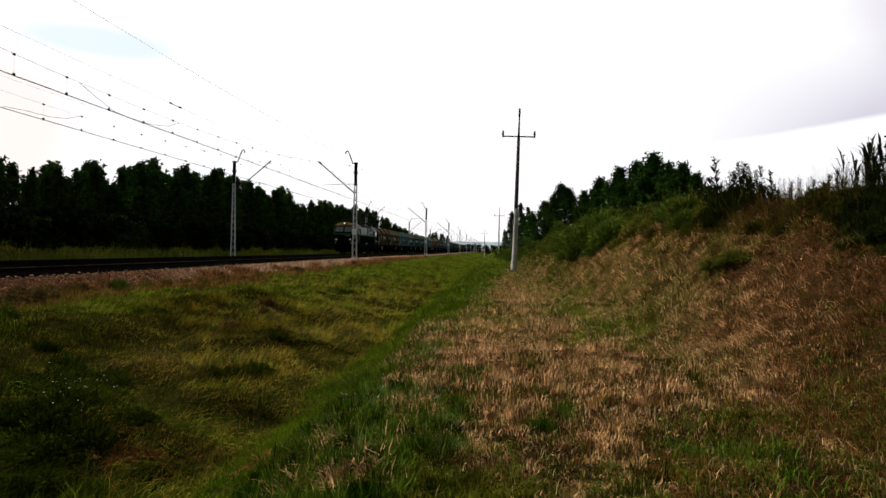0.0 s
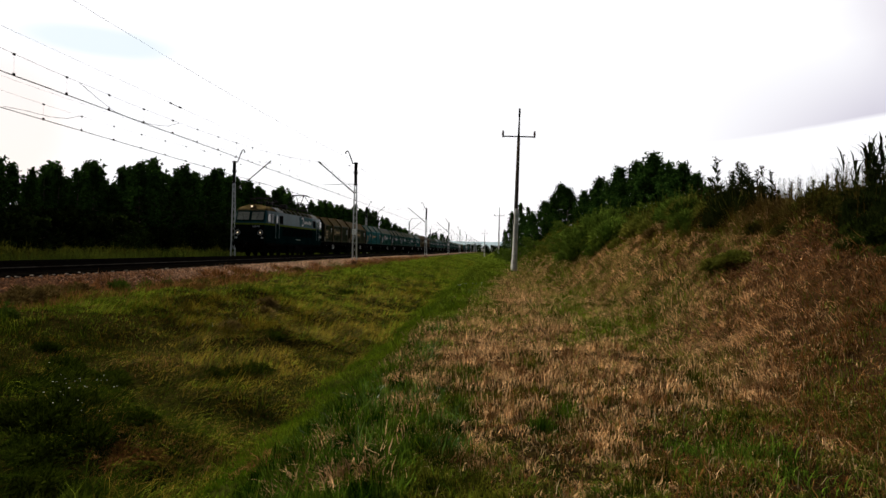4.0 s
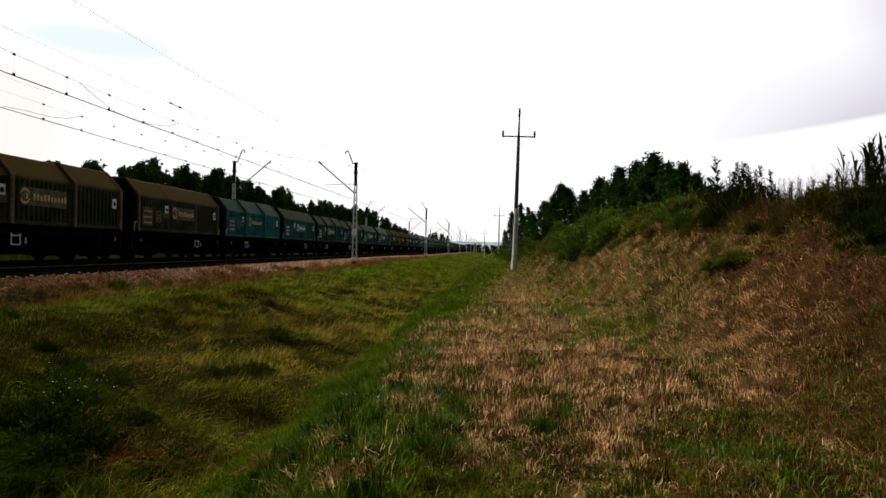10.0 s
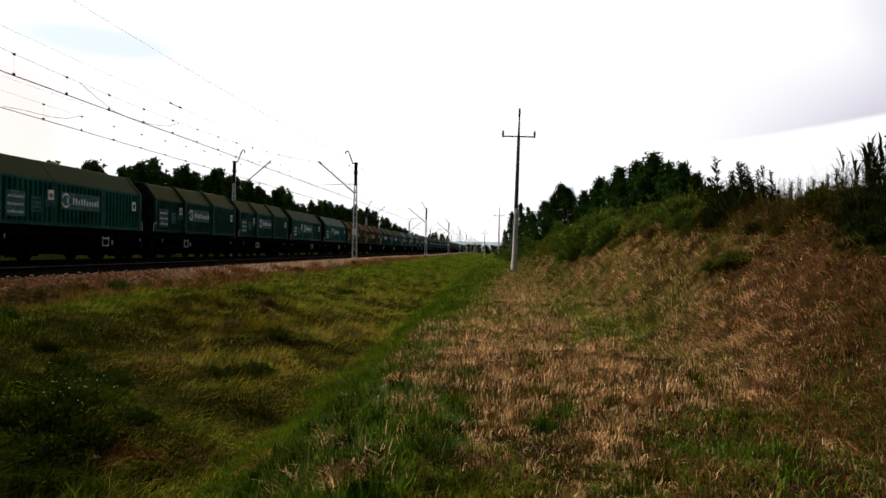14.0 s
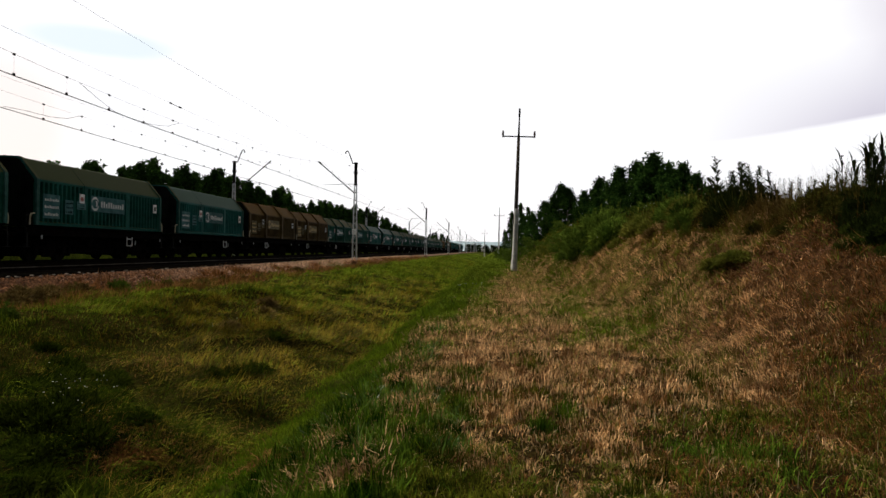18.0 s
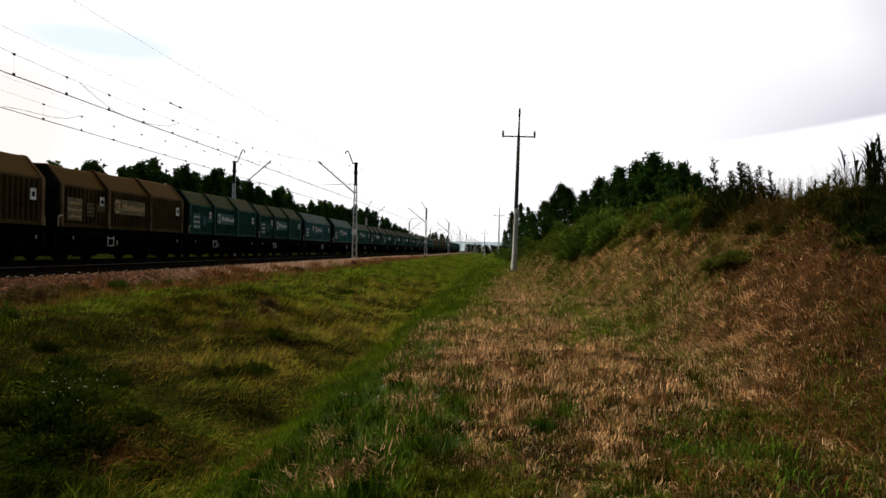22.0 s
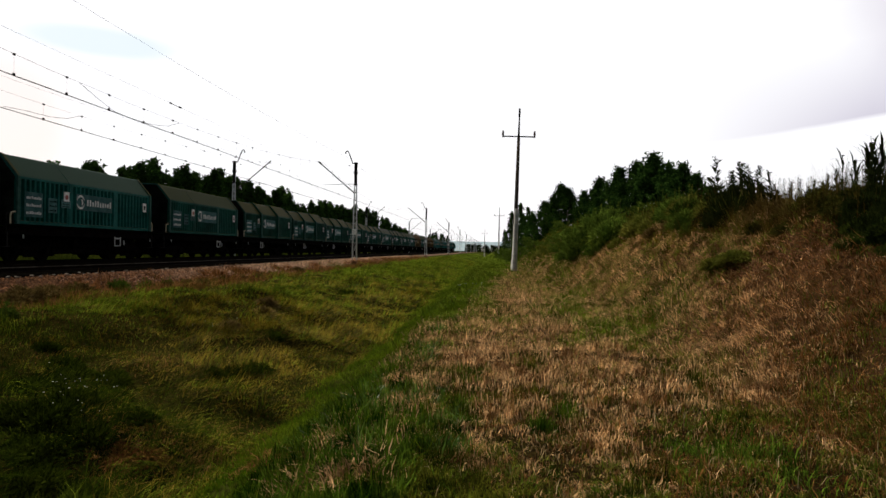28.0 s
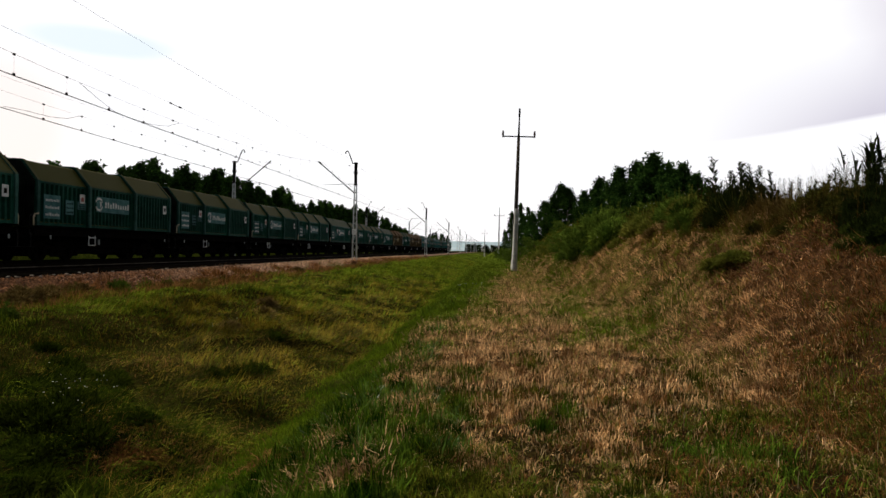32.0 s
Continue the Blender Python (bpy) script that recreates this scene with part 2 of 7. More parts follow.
GRASS_LUSH = surface("lush_grass", (0.0095, 0.026, 0.0016), (0.076, 0.13, 0.012), 3.0, 0.55, bump=0.0, island=0.8, trans=0.25, spec=0.0, contrast=(0.41, 0.59))
GRASS_DRY = surface("dry_grass", (0.165, 0.088, 0.036), (0.74, 0.462, 0.228), 4.0, 0.75, bump=0.0, island=0.8, trans=0.2, spec=0.0, contrast=(0.41, 0.59))
GRASS_OLIVE = surface("olive_grass", (0.05, 0.039, 0.0033), (0.19, 0.136, 0.014), 1.6, 0.7, bump=0.0, island=0.75, trans=0.2, spec=0.02, contrast=(0.41, 0.59))
GRASS_RUST = surface("rusty_grass", (0.07, 0.026, 0.007), (0.205, 0.088, 0.028), 0.9, 0.8, bump=0.0, island=0.8, trans=0.15, spec=0.0)
WEED_DARK = surface("dark_weed", (0.007, 0.0125, 0.003), (0.026, 0.034, 0.008), 2.0, 0.8, bump=0.0, island=0.5, trans=0.15, spec=0.0)
BANK_GREEN = surface("bank_green_grass", (0.036, 0.064, 0.004), (0.15, 0.186, 0.0145), 1.6, 0.65, bump=0.0, island=0.75, trans=0.2, spec=0.0, contrast=(0.41, 0.59))
STALK = surface("pale_straw_stalk", (0.28, 0.20, 0.10), (0.50, 0.38, 0.22), 2.0, 0.7, bump=0.0, island=0.3, trans=0.15, spec=0.0)
FEATHER = surface("feathery_grass", (0.064, 0.08, 0.01), (0.18, 0.18, 0.032), 1.1, 0.8, bump=0.0, island=0.6, trans=0.25, spec=0.0)
SLOPE_HERB = surface("dark_slope_herbs", (0.018, 0.032, 0.005), (0.066, 0.088, 0.014), 1.2, 0.75, bump=0.0, island=0.6, spread=0.25, trans=0.2, spec=0.0)
HERB = surface("lush_herbs", (0.024, 0.052, 0.006), (0.120, 0.168, 0.023), 0.9, 0.7, bump=0.0, island=0.6, spread=0.25, trans=0.2, spec=0.0)
WITHERED_PALE = surface("pale_withered_grass", (0.06, 0.041, 0.012), (0.205, 0.142, 0.05), 1.2, 0.85, bump=0.0, island=0.6, trans=0.15, spec=0.0)
OLIVE_HEAP = surface("olive_grass_heap", (0.026, 0.028, 0.005), (0.075, 0.068, 0.013), 1.2, 0.85, bump=0.0, island=0.6, trans=0.15, spec=0.0)
DITCH_HERB = surface("dark_ditch_herbs", (0.012, 0.022, 0.0018), (0.046, 0.062, 0.006), 1.5, 0.75, bump=0.0, island=0.6, spread=0.2, trans=0.2, spec=0.0)
MEADOW_HERB = surface("tall_meadow_herbs", (0.028, 0.033, 0.004), (0.098, 0.094, 0.013), 0.6, 0.85, bump=0.0, island=0.6, spread=0.35, trans=0.2, spec=0.0)
DITCH_GREEN = surface("ditch_bank_grass", (0.046, 0.086, 0.0032), (0.125, 0.172, 0.01), 0.8, 0.8, bump=0.0, island=0.5, trans=0.2, spec=0.0)
WEED_GREEN = surface("broad_weed_leaf", (0.014, 0.026, 0.0018), (0.04, 0.058, 0.0048), 1.5, 0.8, bump=0.0, island=0.55, trans=0.15, spec=0.0)
MEADOW = surface("far_meadow", (0.022, 0.034, 0.0048), (0.088, 0.106, 0.0145), 0.15, 0.85, bump=0.0, island=0.5, trans=0.15, spec=0.0)
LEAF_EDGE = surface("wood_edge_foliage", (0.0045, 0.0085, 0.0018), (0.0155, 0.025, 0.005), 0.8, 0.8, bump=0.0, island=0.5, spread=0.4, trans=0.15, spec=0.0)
PANEL = surface("pale_teal_panel", (0.03, 0.086, 0.084), (0.066, 0.15, 0.147), 2.5, 0.6, bump=0.02, spread=0.3, spec=0.014)
PANEL_BROWN = surface("pale_brown_panel", (0.09, 0.075, 0.042), (0.16, 0.135, 0.082), 2.5, 0.8, bump=0.02, spread=0.3, spec=0.0)
YOUNG_GRASS = surface("young_meadow_grass", (0.043, 0.076, 0.0055), (0.172, 0.225, 0.023), 1.6, 0.8, bump=0.0, island=0.65, trans=0.25, spec=0.0, contrast=(0.41, 0.59))
BROAD_BLADE = surface("broad_glossy_blade", (0.030, 0.070, 0.006), (0.115, 0.190, 0.030), 1.5, 0.34, bump=0.0, island=0.6, trans=0.35, spec=0.12)
HAY = surface("reddish_hay", (0.088, 0.036, 0.011), (0.31, 0.15, 0.053), 4.0, 0.85, bump=0.0, island=0.5, trans=0.1, spec=0.0, contrast=(0.41, 0.59))
EARTH = surface("dry_earth", (0.07, 0.034, 0.018), (0.21, 0.110, 0.060), 5.0, 0.95, bump=0.4, island=0.35, spec=0.0)
WITHERED = surface("withered_weed", (0.026, 0.0165, 0.0034), (0.086, 0.053, 0.0105), 2.0, 0.85, bump=0.0, island=0.5, trans=0.15, spec=0.0)
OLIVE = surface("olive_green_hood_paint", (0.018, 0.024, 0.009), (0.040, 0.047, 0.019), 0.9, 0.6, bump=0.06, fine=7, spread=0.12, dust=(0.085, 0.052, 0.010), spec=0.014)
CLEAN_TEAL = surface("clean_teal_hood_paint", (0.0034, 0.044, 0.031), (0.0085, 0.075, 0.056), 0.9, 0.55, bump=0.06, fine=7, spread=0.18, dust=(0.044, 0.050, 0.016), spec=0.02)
SIDE_GLASS = surface("dark_side_glass", (0.006, 0.012, 0.011), (0.012, 0.020, 0.018), 1.0, 0.12, bump=0.0, spec=0.07)
ENAMEL = surface("white_enamel", (0.80, 0.80, 0.78), (0.88, 0.88, 0.86), 6.0, 0.3, bump=0.0)
DARK_SHAFT = surface("dark_shaft", (0.018, 0.014, 0.011), (0.045, 0.036, 0.029), 4.0, 0.9, bump=0.3, spec=0.05)
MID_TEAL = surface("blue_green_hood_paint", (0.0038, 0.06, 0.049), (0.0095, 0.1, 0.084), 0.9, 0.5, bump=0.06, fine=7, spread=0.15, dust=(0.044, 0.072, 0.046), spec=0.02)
CREAM = surface("cream_paint", (0.34, 0.29, 0.18), (0.52, 0.45, 0.30), 5.0, 0.6, bump=0.02)
FLOWER = surface("white_flower", (0.34, 0.35, 0.26), (0.52, 0.52, 0.42), 4.0, 0.8, bump=0.0)


def build_ground_material():
    """Soil and thatch: green on the shoulder and in the ditch, dry straw on the path, rusty earth on the slope."""
    m = bpy.data.materials.new("meadow_ground")
    m.use_nodes = True
    nt = m.node_tree
    n, l = nt.nodes, nt.links
    p = n["Principled BSDF"]
    co = n.new("ShaderNodeTexCoord")
    sp = n.new("ShaderNodeSeparateXYZ")
    l.new(co.outputs["Object"], sp.inputs[0])
    wob = n.new("ShaderNodeTexNoise")
    wob.inputs["Scale"].default_value, wob.inputs["Detail"].default_value = 0.7, 5.0
    l.new(co.outputs["Object"], wob.inputs["Vector"])
    ad = n.new("ShaderNodeMath")
    ad.operation = "MULTIPLY_ADD"
    ad.inputs[1].default_value = 2.4
    l.new(wob.outputs["Fac"], ad.inputs[0])
    l.new(sp.outputs["X"], ad.inputs[2])
    mr = n.new("ShaderNodeMapRange")
    mr.inputs[1].default_value, mr.inputs[2].default_value = -18.0, 12.0
    l.new(ad.outputs[0], mr.inputs[0])
    r = n.new("ShaderNodeValToRGB")
    cr = r.color_ramp
    # Soil colours lowered: the shade between the tufts is put into them.
    stops = [(0.0, (0.040, 0.044, 0.009)), (0.15, (0.095, 0.040, 0.013)), (0.23, (0.045, 0.032, 0.010)), (0.30, (0.026, 0.022, 0.005)), (0.50, (0.018, 0.017, 0.004)),
             (0.57, (0.024, 0.030, 0.004)), (0.62, (0.017, 0.012, 0.004)), (0.74, (0.020, 0.012, 0.005)), (0.80, (0.050, 0.024, 0.010)), (1.0, (0.025, 0.025, 0.007))]
    while len(cr.elements) < len(stops):
        cr.elements.new(0.5)
    for e, (pos, c) in zip(cr.elements, stops):
        e.position, e.color = pos, (*c, 1)
    l.new(mr.outputs[0], r.inputs["Fac"])
    fine = n.new("ShaderNodeTexNoise")
    fine.inputs["Scale"].default_value, fine.inputs["Detail"].default_value = 14.0, 8.0
    l.new(co.outputs["Object"], fine.inputs["Vector"])
    g = n.new("ShaderNodeMapRange")
    g.inputs[1].default_value, g.inputs[2].default_value = 0.3, 0.7
    g.inputs[3].default_value, g.inputs[4].default_value = 0.4, 1.4
    l.new(fine.outputs["Fac"], g.inputs[0])
    vs = n.new("ShaderNodeVectorMath")
    vs.operation = "SCALE"
    far = n.new("ShaderNodeMapRange")
    far.inputs[1].default_value, far.inputs[2].default_value = 28.0, 75.0
    l.new(sp.outputs["Y"], far.inputs[0])
    fm = n.new("ShaderNodeMix")
    fm.data_type = "RGBA"
    l.new(far.outputs[0], fm.inputs["Factor"])
    l.new(r.outputs["Color"], fm.inputs[6])
    fm.inputs[7].default_value = (0.046, 0.056, 0.009, 1)
    l.new(fm.outputs[2], vs.inputs[0])
    l.new(g.outputs[0], vs.inputs["Scale"])
    l.new(vs.outputs["Vector"], p.inputs["Base Color"])
    p.inputs["Roughness"].default_value = 0.95
    p.inputs["Specular IOR Level"].default_value = 0.0
    bp = n.new("ShaderNodeBump")
    bp.inputs["Strength"].default_value, bp.inputs["Distance"].default_value = 0.8, 0.06
    l.new(fine.outputs["Fac"], bp.inputs["Height"])
    l.new(bp.outputs["Normal"], p.inputs["Normal"])
    return m


GROUND = build_ground_material()


# ---- mesh tools ----
class Shape:
    """Vertices and faces gathered for one mesh."""

    def __init__(self):
        self.v, self.f = [], []

    def add(self, verts, faces):
        k = len(self.v)
        self.v += [tuple(p) for p in verts]
        self.f += [tuple(i + k for i in f) for f in faces]
        return self

    def box(self, c, s, m=None, b=0.0):
        """A box with centre c and size s; b: chamfer along all edges."""
        hx, hy, hz = s[0] / 2, s[1] / 2, s[2] / 2
        if b <= 0:
            vs = [(x, y, z) for z in (-hz, hz) for x, y in ((-hx, -hy), (hx, -hy), (hx, hy), (-hx, hy))]
            fs = [(0, 3, 2, 1), (4, 5, 6, 7), (0, 1, 5, 4), (1, 2, 6, 5), (2, 3, 7, 6), (3, 0, 4, 7)]
        else:
            b = min(b, hx * 0.9, hy * 0.9, hz * 0.9)
            bm = bmesh.new()
            bmesh.ops.create_cube(bm, size=1.0, matrix=Matrix.Diagonal((*s, 1)))
            bmesh.ops.bevel(bm, geom=bm.edges[:], offset=b, segments=1, affect="EDGES")
            bm.verts.index_update()
            vs = [v.co.copy() for v in bm.verts]
            fs = [tuple(v.index for v in f.verts) for f in bm.faces]
            bm.free()
        vs = [Vector(p) + Vector(c) for p in vs]
        if m:
            vs = [m @ p for p in vs]
        return self.add(vs, fs)

    def tube(self, a, b, r0, r1=None, n=8, caps=True):
        """A round bar from a to b."""
        a, b = Vector(a), Vector(b)
        r1 = r0 if r1 is None else r1
        q = (b - a).to_track_quat("Z", "Y")
        vs = []
        for p, r in ((a, r0), (b, r1)):
            vs += [p + q @ Vector((r * math.cos(2 * math.pi * i / n), r * math.sin(2 * math.pi * i / n), 0)) for i in range(n)]
        fs = [(i, (i + 1) % n, n + (i + 1) % n, n + i) for i in range(n)]
        if caps:
            fs += [tuple(range(n))[::-1], tuple(range(n, 2 * n))]
        return self.add(vs, fs)

    def path(self, pts, r, n=6):
        for a, b in zip(pts, pts[1:]):
            self.tube(a, b, r, n=n)
        return self

    def prism(self, outline, y0, y1):
        """An outline of (x, z) pushed from y0 to y1."""
        n = len(outline)
        vs = [(x, y0, z) for x, z in outline] + [(x, y1, z) for x, z in outline]
        fs = [(i, (i + 1) % n, n + (i + 1) % n, n + i) for i in range(n)] + [tuple(range(n))[::-1], tuple(range(n, 2 * n))]
        return self.add(vs, fs)


def mesh_of(name, shape, material, smooth=False):
    me = bpy.data.meshes.new(name)
    me.from_pydata(shape.v, [], shape.f)
    bm = bmesh.new()
    bm.from_mesh(me)
    bmesh.ops.recalc_face_normals(bm, faces=bm.faces[:])
    bm.to_mesh(me)
    bm.free()
    me.materials.append(material)
    if smooth:
        me.polygons.foreach_set("use_smooth", [True] * len(me.polygons))
    return me


def part(name, shape, material, parent=None, label="", at=None, smooth=False):
    """One mesh object, under a thing or a part."""
    data = shape if isinstance(shape, bpy.types.Mesh) else mesh_of(name, shape, material, smooth)
    ob = new(name, data)
    ob.parent = parent
    if at is not None:
        ob.matrix_basis = at
    if label:
        ob["label"] = label
    return ob


def empty(name, m=None):
    ob = new(name)
    ob.empty_display_size = 0.3
    if m is not None:
        ob.matrix_basis = m
    return ob


def mesh_of_triangles(name, verts, tris, material):
    """A large mesh from arrays of vertices and triangles."""
    me = bpy.data.meshes.new(name)
    me.vertices.add(len(verts))
    me.vertices.foreach_set("co", np.ascontiguousarray(verts, dtype=np.float32).ravel())
    me.loops.add(len(tris) * 3)
    me.loops.foreach_set("vertex_index", np.ascontiguousarray(tris, dtype=np.int32).ravel())
    me.polygons.add(len(tris))
    me.polygons.foreach_set("loop_start", np.arange(len(tris), dtype=np.int32) * 3)
    me.update(calc_edges=True)
    me.validate()
    me.materials.append(material)
    return me


# ---- ground ----
PROFILE_X = [-3000, -120, -60, -34, -27, -22.6, -21.5, -14.3, -13.75, -13.1, -12.4, -9.5, -7.4, -5.6, -4.2, -3.65, -3.25, -2.4, -1.5, -0.8, 0.6, 2.0]
PROFILE_Z = [0.0, 0.0, 0.1, 0.15, 0.25, 0.0, 0.25, 0.34, 0.24, 0.0, -0.08, -0.18, -0.36, -0.72, -1.08, -1.24, -1.24, -0.80, -0.18, -0.02, 0.0, 0.05]
_grid = np.random.RandomState(5).rand(64, 64)


def blot(x, y, size):
    """Smooth value noise between 0 and 1, its lumps about that many metres across."""
    u, v = np.asarray(x, float) / size + 7.3, np.asarray(y, float) / size + 3.1
    i, j = np.floor(u).astype(int), np.floor(v).astype(int)
    a, b = u - i, v - j
    a, b = a * a * (3 - 2 * a), b * b * (3 - 2 * b)
    g = lambda p, q: _grid[p % 64, q % 64]
    return (g(i, j) * (1 - a) + g(i + 1, j) * a) * (1 - b) + (g(i, j + 1) * (1 - a) + g(i + 1, j + 1) * a) * b


def bank_lines(y):
    """Foot and crest of the slope beside the path: x of both, and the crest's height."""
    foot = np.interp(y, [-20, 8, 13, 22, 36, 60, 400], [3.0, 3.0, 2.9, 2.4, 1.9, 1.9, 4.0])
    crest = np.interp(y, [-20, 8, 14, 22, 36, 60, 400], [6.8, 6.6, 5.9, 4.9, 4.3, 4.6, 9.0])
    top = np.interp(y, [-20, 8, 14, 22, 36, 60, 120, 260, 500], [2.4, 2.4, 2.45, 2.5, 2.6, 2.5, 2.3, 1.2, 0.3])
    return foot, crest, top


def ground_z(x, y):
    x, y = np.asarray(x, float), np.asarray(y, float)
    z = np.interp(x, PROFILE_X, PROFILE_Z)
    foot, crest, top = bank_lines(y)
    s = np.clip((x - foot) / (crest - foot), 0, 1)
    lift = s * s * (3 - 2 * s) * 0.55 + s * 0.45
    z = z + (top - 0.05) * lift - 0.4 * np.clip((x - crest - 3) / 30, 0, 1)
    rough = np.where((x > -13.2) & (x < 30), 1.0, 0.35) * np.where((x < -13.0) & (x > -22.8), 0.0, 1.0)
    bank = np.clip((-1.8 - x) / 1.5, 0, 1) * np.clip((x + 13.0) / 2.0, 0, 1)
    z = z + rough * ((blot(x, y, 1.7) - 0.5) * (0.14 + 0.22 * bank) + (blot(x + 13, y + 7, 0.85) - 0.5) * 0.24 * bank * (y < 45) + (blot(x + 40, y, 0.6) - 0.5) * 0.07)
    ledge = np.exp(-((s - 0.60 - 0.25 * (blot(x * 0.2, y, 1.9) - 0.5)) / 0.08) ** 2) * np.clip((y - 7) / 2, 0, 1) * np.clip((19 - y) / 4, 0, 1)
    z = z + 0.20 * ledge * (0.3 + blot(x, y + 3, 0.8))
    return z + s * ((blot(x, y + 9, 2.6) - 0.5) * 0.5 + (blot(x * 0.8, y * 1.6, 0.9) - 0.5) * 0.24) * np.clip(1.2 - np.abs(y) / 200, 0, 1)


def build_ground():
    xs = np.concatenate([[-3000, -1500, -700, -300, -160, -100, -75], np.arange(-60, -24, 2.0), np.arange(-23, -14.2, 0.7), np.arange(-14, -7, 0.35), np.arange(-7, 9, 0.22),
                         np.arange(9, 16, 0.7), [18, 21, 25, 30, 40, 60, 100, 200, 500, 1200, 3000]])
    ys = np.concatenate([[-600, -200, -80, -40, -20, -10, -5], np.arange(-2, 26, 0.25), np.arange(26, 70, 0.8), np.arange(70, 200, 4.0),
                         [210, 230, 260, 300, 360, 450, 600, 900, 1500, 2400, 4000]])
    gx, gy = np.meshgrid(xs, ys)
    gz = ground_z(gx, gy)
    verts = np.stack([gx, gy, gz], -1).reshape(-1, 3)
    nx = len(xs)
    k = (np.arange(len(ys) - 1)[:, None] * nx + np.arange(nx - 1)[None]).ravel()
    tris = np.concatenate([np.stack([k, k + 1, k + nx + 1], -1), np.stack([k, k + nx + 1, k + nx], -1)])
    me = mesh_of_triangles("ground", verts, tris, GROUND)
    me.polygons.foreach_set("use_smooth", [True] * len(me.polygons))
    tagged(new("ground", me), "grassy ground with a drainage ditch and a dry slope", "ground", kind="structure")


build_ground()

# ---- railway ----
FAR_X, NEAR_X = -19.9, -15.9
RAIL_Z = 0.82
LINE_Y0, LINE_Y1 = -80.0, 1200.0


def build_track():
    sh = Shape()
    z = RAIL_Z - 0.19
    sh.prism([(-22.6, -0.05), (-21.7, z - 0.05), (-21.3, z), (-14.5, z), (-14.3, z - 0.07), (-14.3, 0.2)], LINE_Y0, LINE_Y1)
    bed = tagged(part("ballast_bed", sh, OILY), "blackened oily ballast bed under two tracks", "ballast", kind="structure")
    for y0, y1, stone, look_of in ((LINE_Y0, 28.0, BALLAST_RUST, "rust-stained crushed stone shoulder"), (28.0, LINE_Y1, BALLAST, "pinkish brown crushed stone shoulder")):
        part("ballast_shoulder", Shape().prism([(-14.32, z - 0.085), (-13.55, 0.16), (-13.55, 0.0), (-14.32, 0.0)], y0, y1), stone, bed, look_of)
    chips = [mesh_of("edge_stone", Shape().box((0, 0, 0), (0.10, w, 0.05), pose(0, 0, 0, 4, 6, 3), b=0.02), EDGE_STONE) for w in (0.10, 0.19, 0.14, 0.08)]
    for i in range(250):
        part("edge_stone", chips[random.randrange(4)], None, bed, at=pose(-14.33 + random.uniform(-0.03, 0.06), 14 + 0.34 * i + random.uniform(-0.2, 0.2), z - 0.085 + random.uniform(-0.035, 0.015), random.uniform(-15, 15), random.uniform(-15, 15), random.uniform(-40, 40)))
    for cx in (FAR_X, NEAR_X):
        track = tagged(empty("railway_track", pose(cx, 0, RAIL_Z)), "straight railway track with rusty rails and dark sleepers", "track", "tracks", "structure")
        for s in (-1, 1):
            sh = Shape()
            prof = [(-0.075, -0.172), (0.075, -0.172), (0.075, -0.16), (0.012, -0.135), (0.012, -0.05), (0.036, -0.04), (0.036, -0.004), (-0.036, -0.004),
                    (-0.036, -0.04), (-0.012, -0.05), (-0.012, -0.135), (-0.075, -0.16)]
            sh.prism([(x + s * 0.7535, q) for x, q in prof], LINE_Y0, LINE_Y1)
            rail = part("rail", sh, RAIL_SIDE, track)
            top = Shape().box((s * 0.7535, (LINE_Y0 + LINE_Y1) / 2, -0.002), (0.056, LINE_Y1 - LINE_Y0, 0.004))
            part("running_surface", top, RAIL_TOP, rail, "worn shiny rail head")
            # nearest rail only: the light along its side, painted as a pale strip
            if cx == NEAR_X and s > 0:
                part("rail_head_side", Shape().box((0.7535 + 0.0385, (LINE_Y0 + LINE_Y1) / 2, -0.022), (0.004, LINE_Y1 - LINE_Y0, 0.032)), RAIL_LIT, rail, "pale strip, the light on the rail head's side put into colour")
        data = mesh_of("sleeper", Shape().box((0, 0, -0.25), (2.5, 0.25, 0.16), b=0.02), SLEEPER)
        for i in range(170):
            part("sleeper", data, None, track, at=pose(0, -6 + 0.6 * i, random.uniform(-0.008, 0.004), 0, 0, random.uniform(-0.6, 0.6)))


build_track()

# ---- train ----
SPEED = 8.53
COUPLING_Y = 27.9 + 9.0 * SPEED    # the coupling behind the locomotive at the start
WAGON_LENGTH = 12.04


def letter_bars(sh, y0, y1, z0, z1, x, count, sign=1, seed=1):
    """Unreadable writing as a row of upright bars on a side wall."""
    rnd = random.Random(seed)
    step = (y1 - y0) / count
    for i in range(count):
        tall = 1.0 if rnd.random() < 0.35 else 0.72
        sh.box((x, y0 + step * (i + 0.45), z0 + (z1 - z0) * tall / 2), (0.012, step * 0.5, (z1 - z0) * tall))


def swirl(sh, y, z, r, x):
    """A broken ring, drawn flat on a side wall."""
    for a0, a1, q in ((20, 165, 1.0), (200, 345, 1.0), (-60, 70, 0.5)):
        steps, verts, faces = 8, [], []
        for i in range(steps + 1):
            ang = radians(a0 + (a1 - a0) * i / steps)
            w = r * 0.28 * math.sin(math.pi * i / steps) + r * 0.08
            for dx in (0.0, 0.01):
                for rad in (r * q - w / 2, r * q + w / 2):
                    verts.append((x + dx, y + rad * math.cos(ang), z + rad * math.sin(ang)))
            if i:
                k = 4 * (i - 1)
                faces += [(k, k + 4, k + 5, k + 1), (k + 2, k + 3, k + 7, k + 6), (k, k + 2, k + 6, k + 4), (k + 1, k + 5, k + 7, k + 3)]
        sh.add(verts, faces + [(0, 1, 3, 2), (4 * steps, 4 * steps + 2, 4 * steps + 3, 4 * steps + 1)])


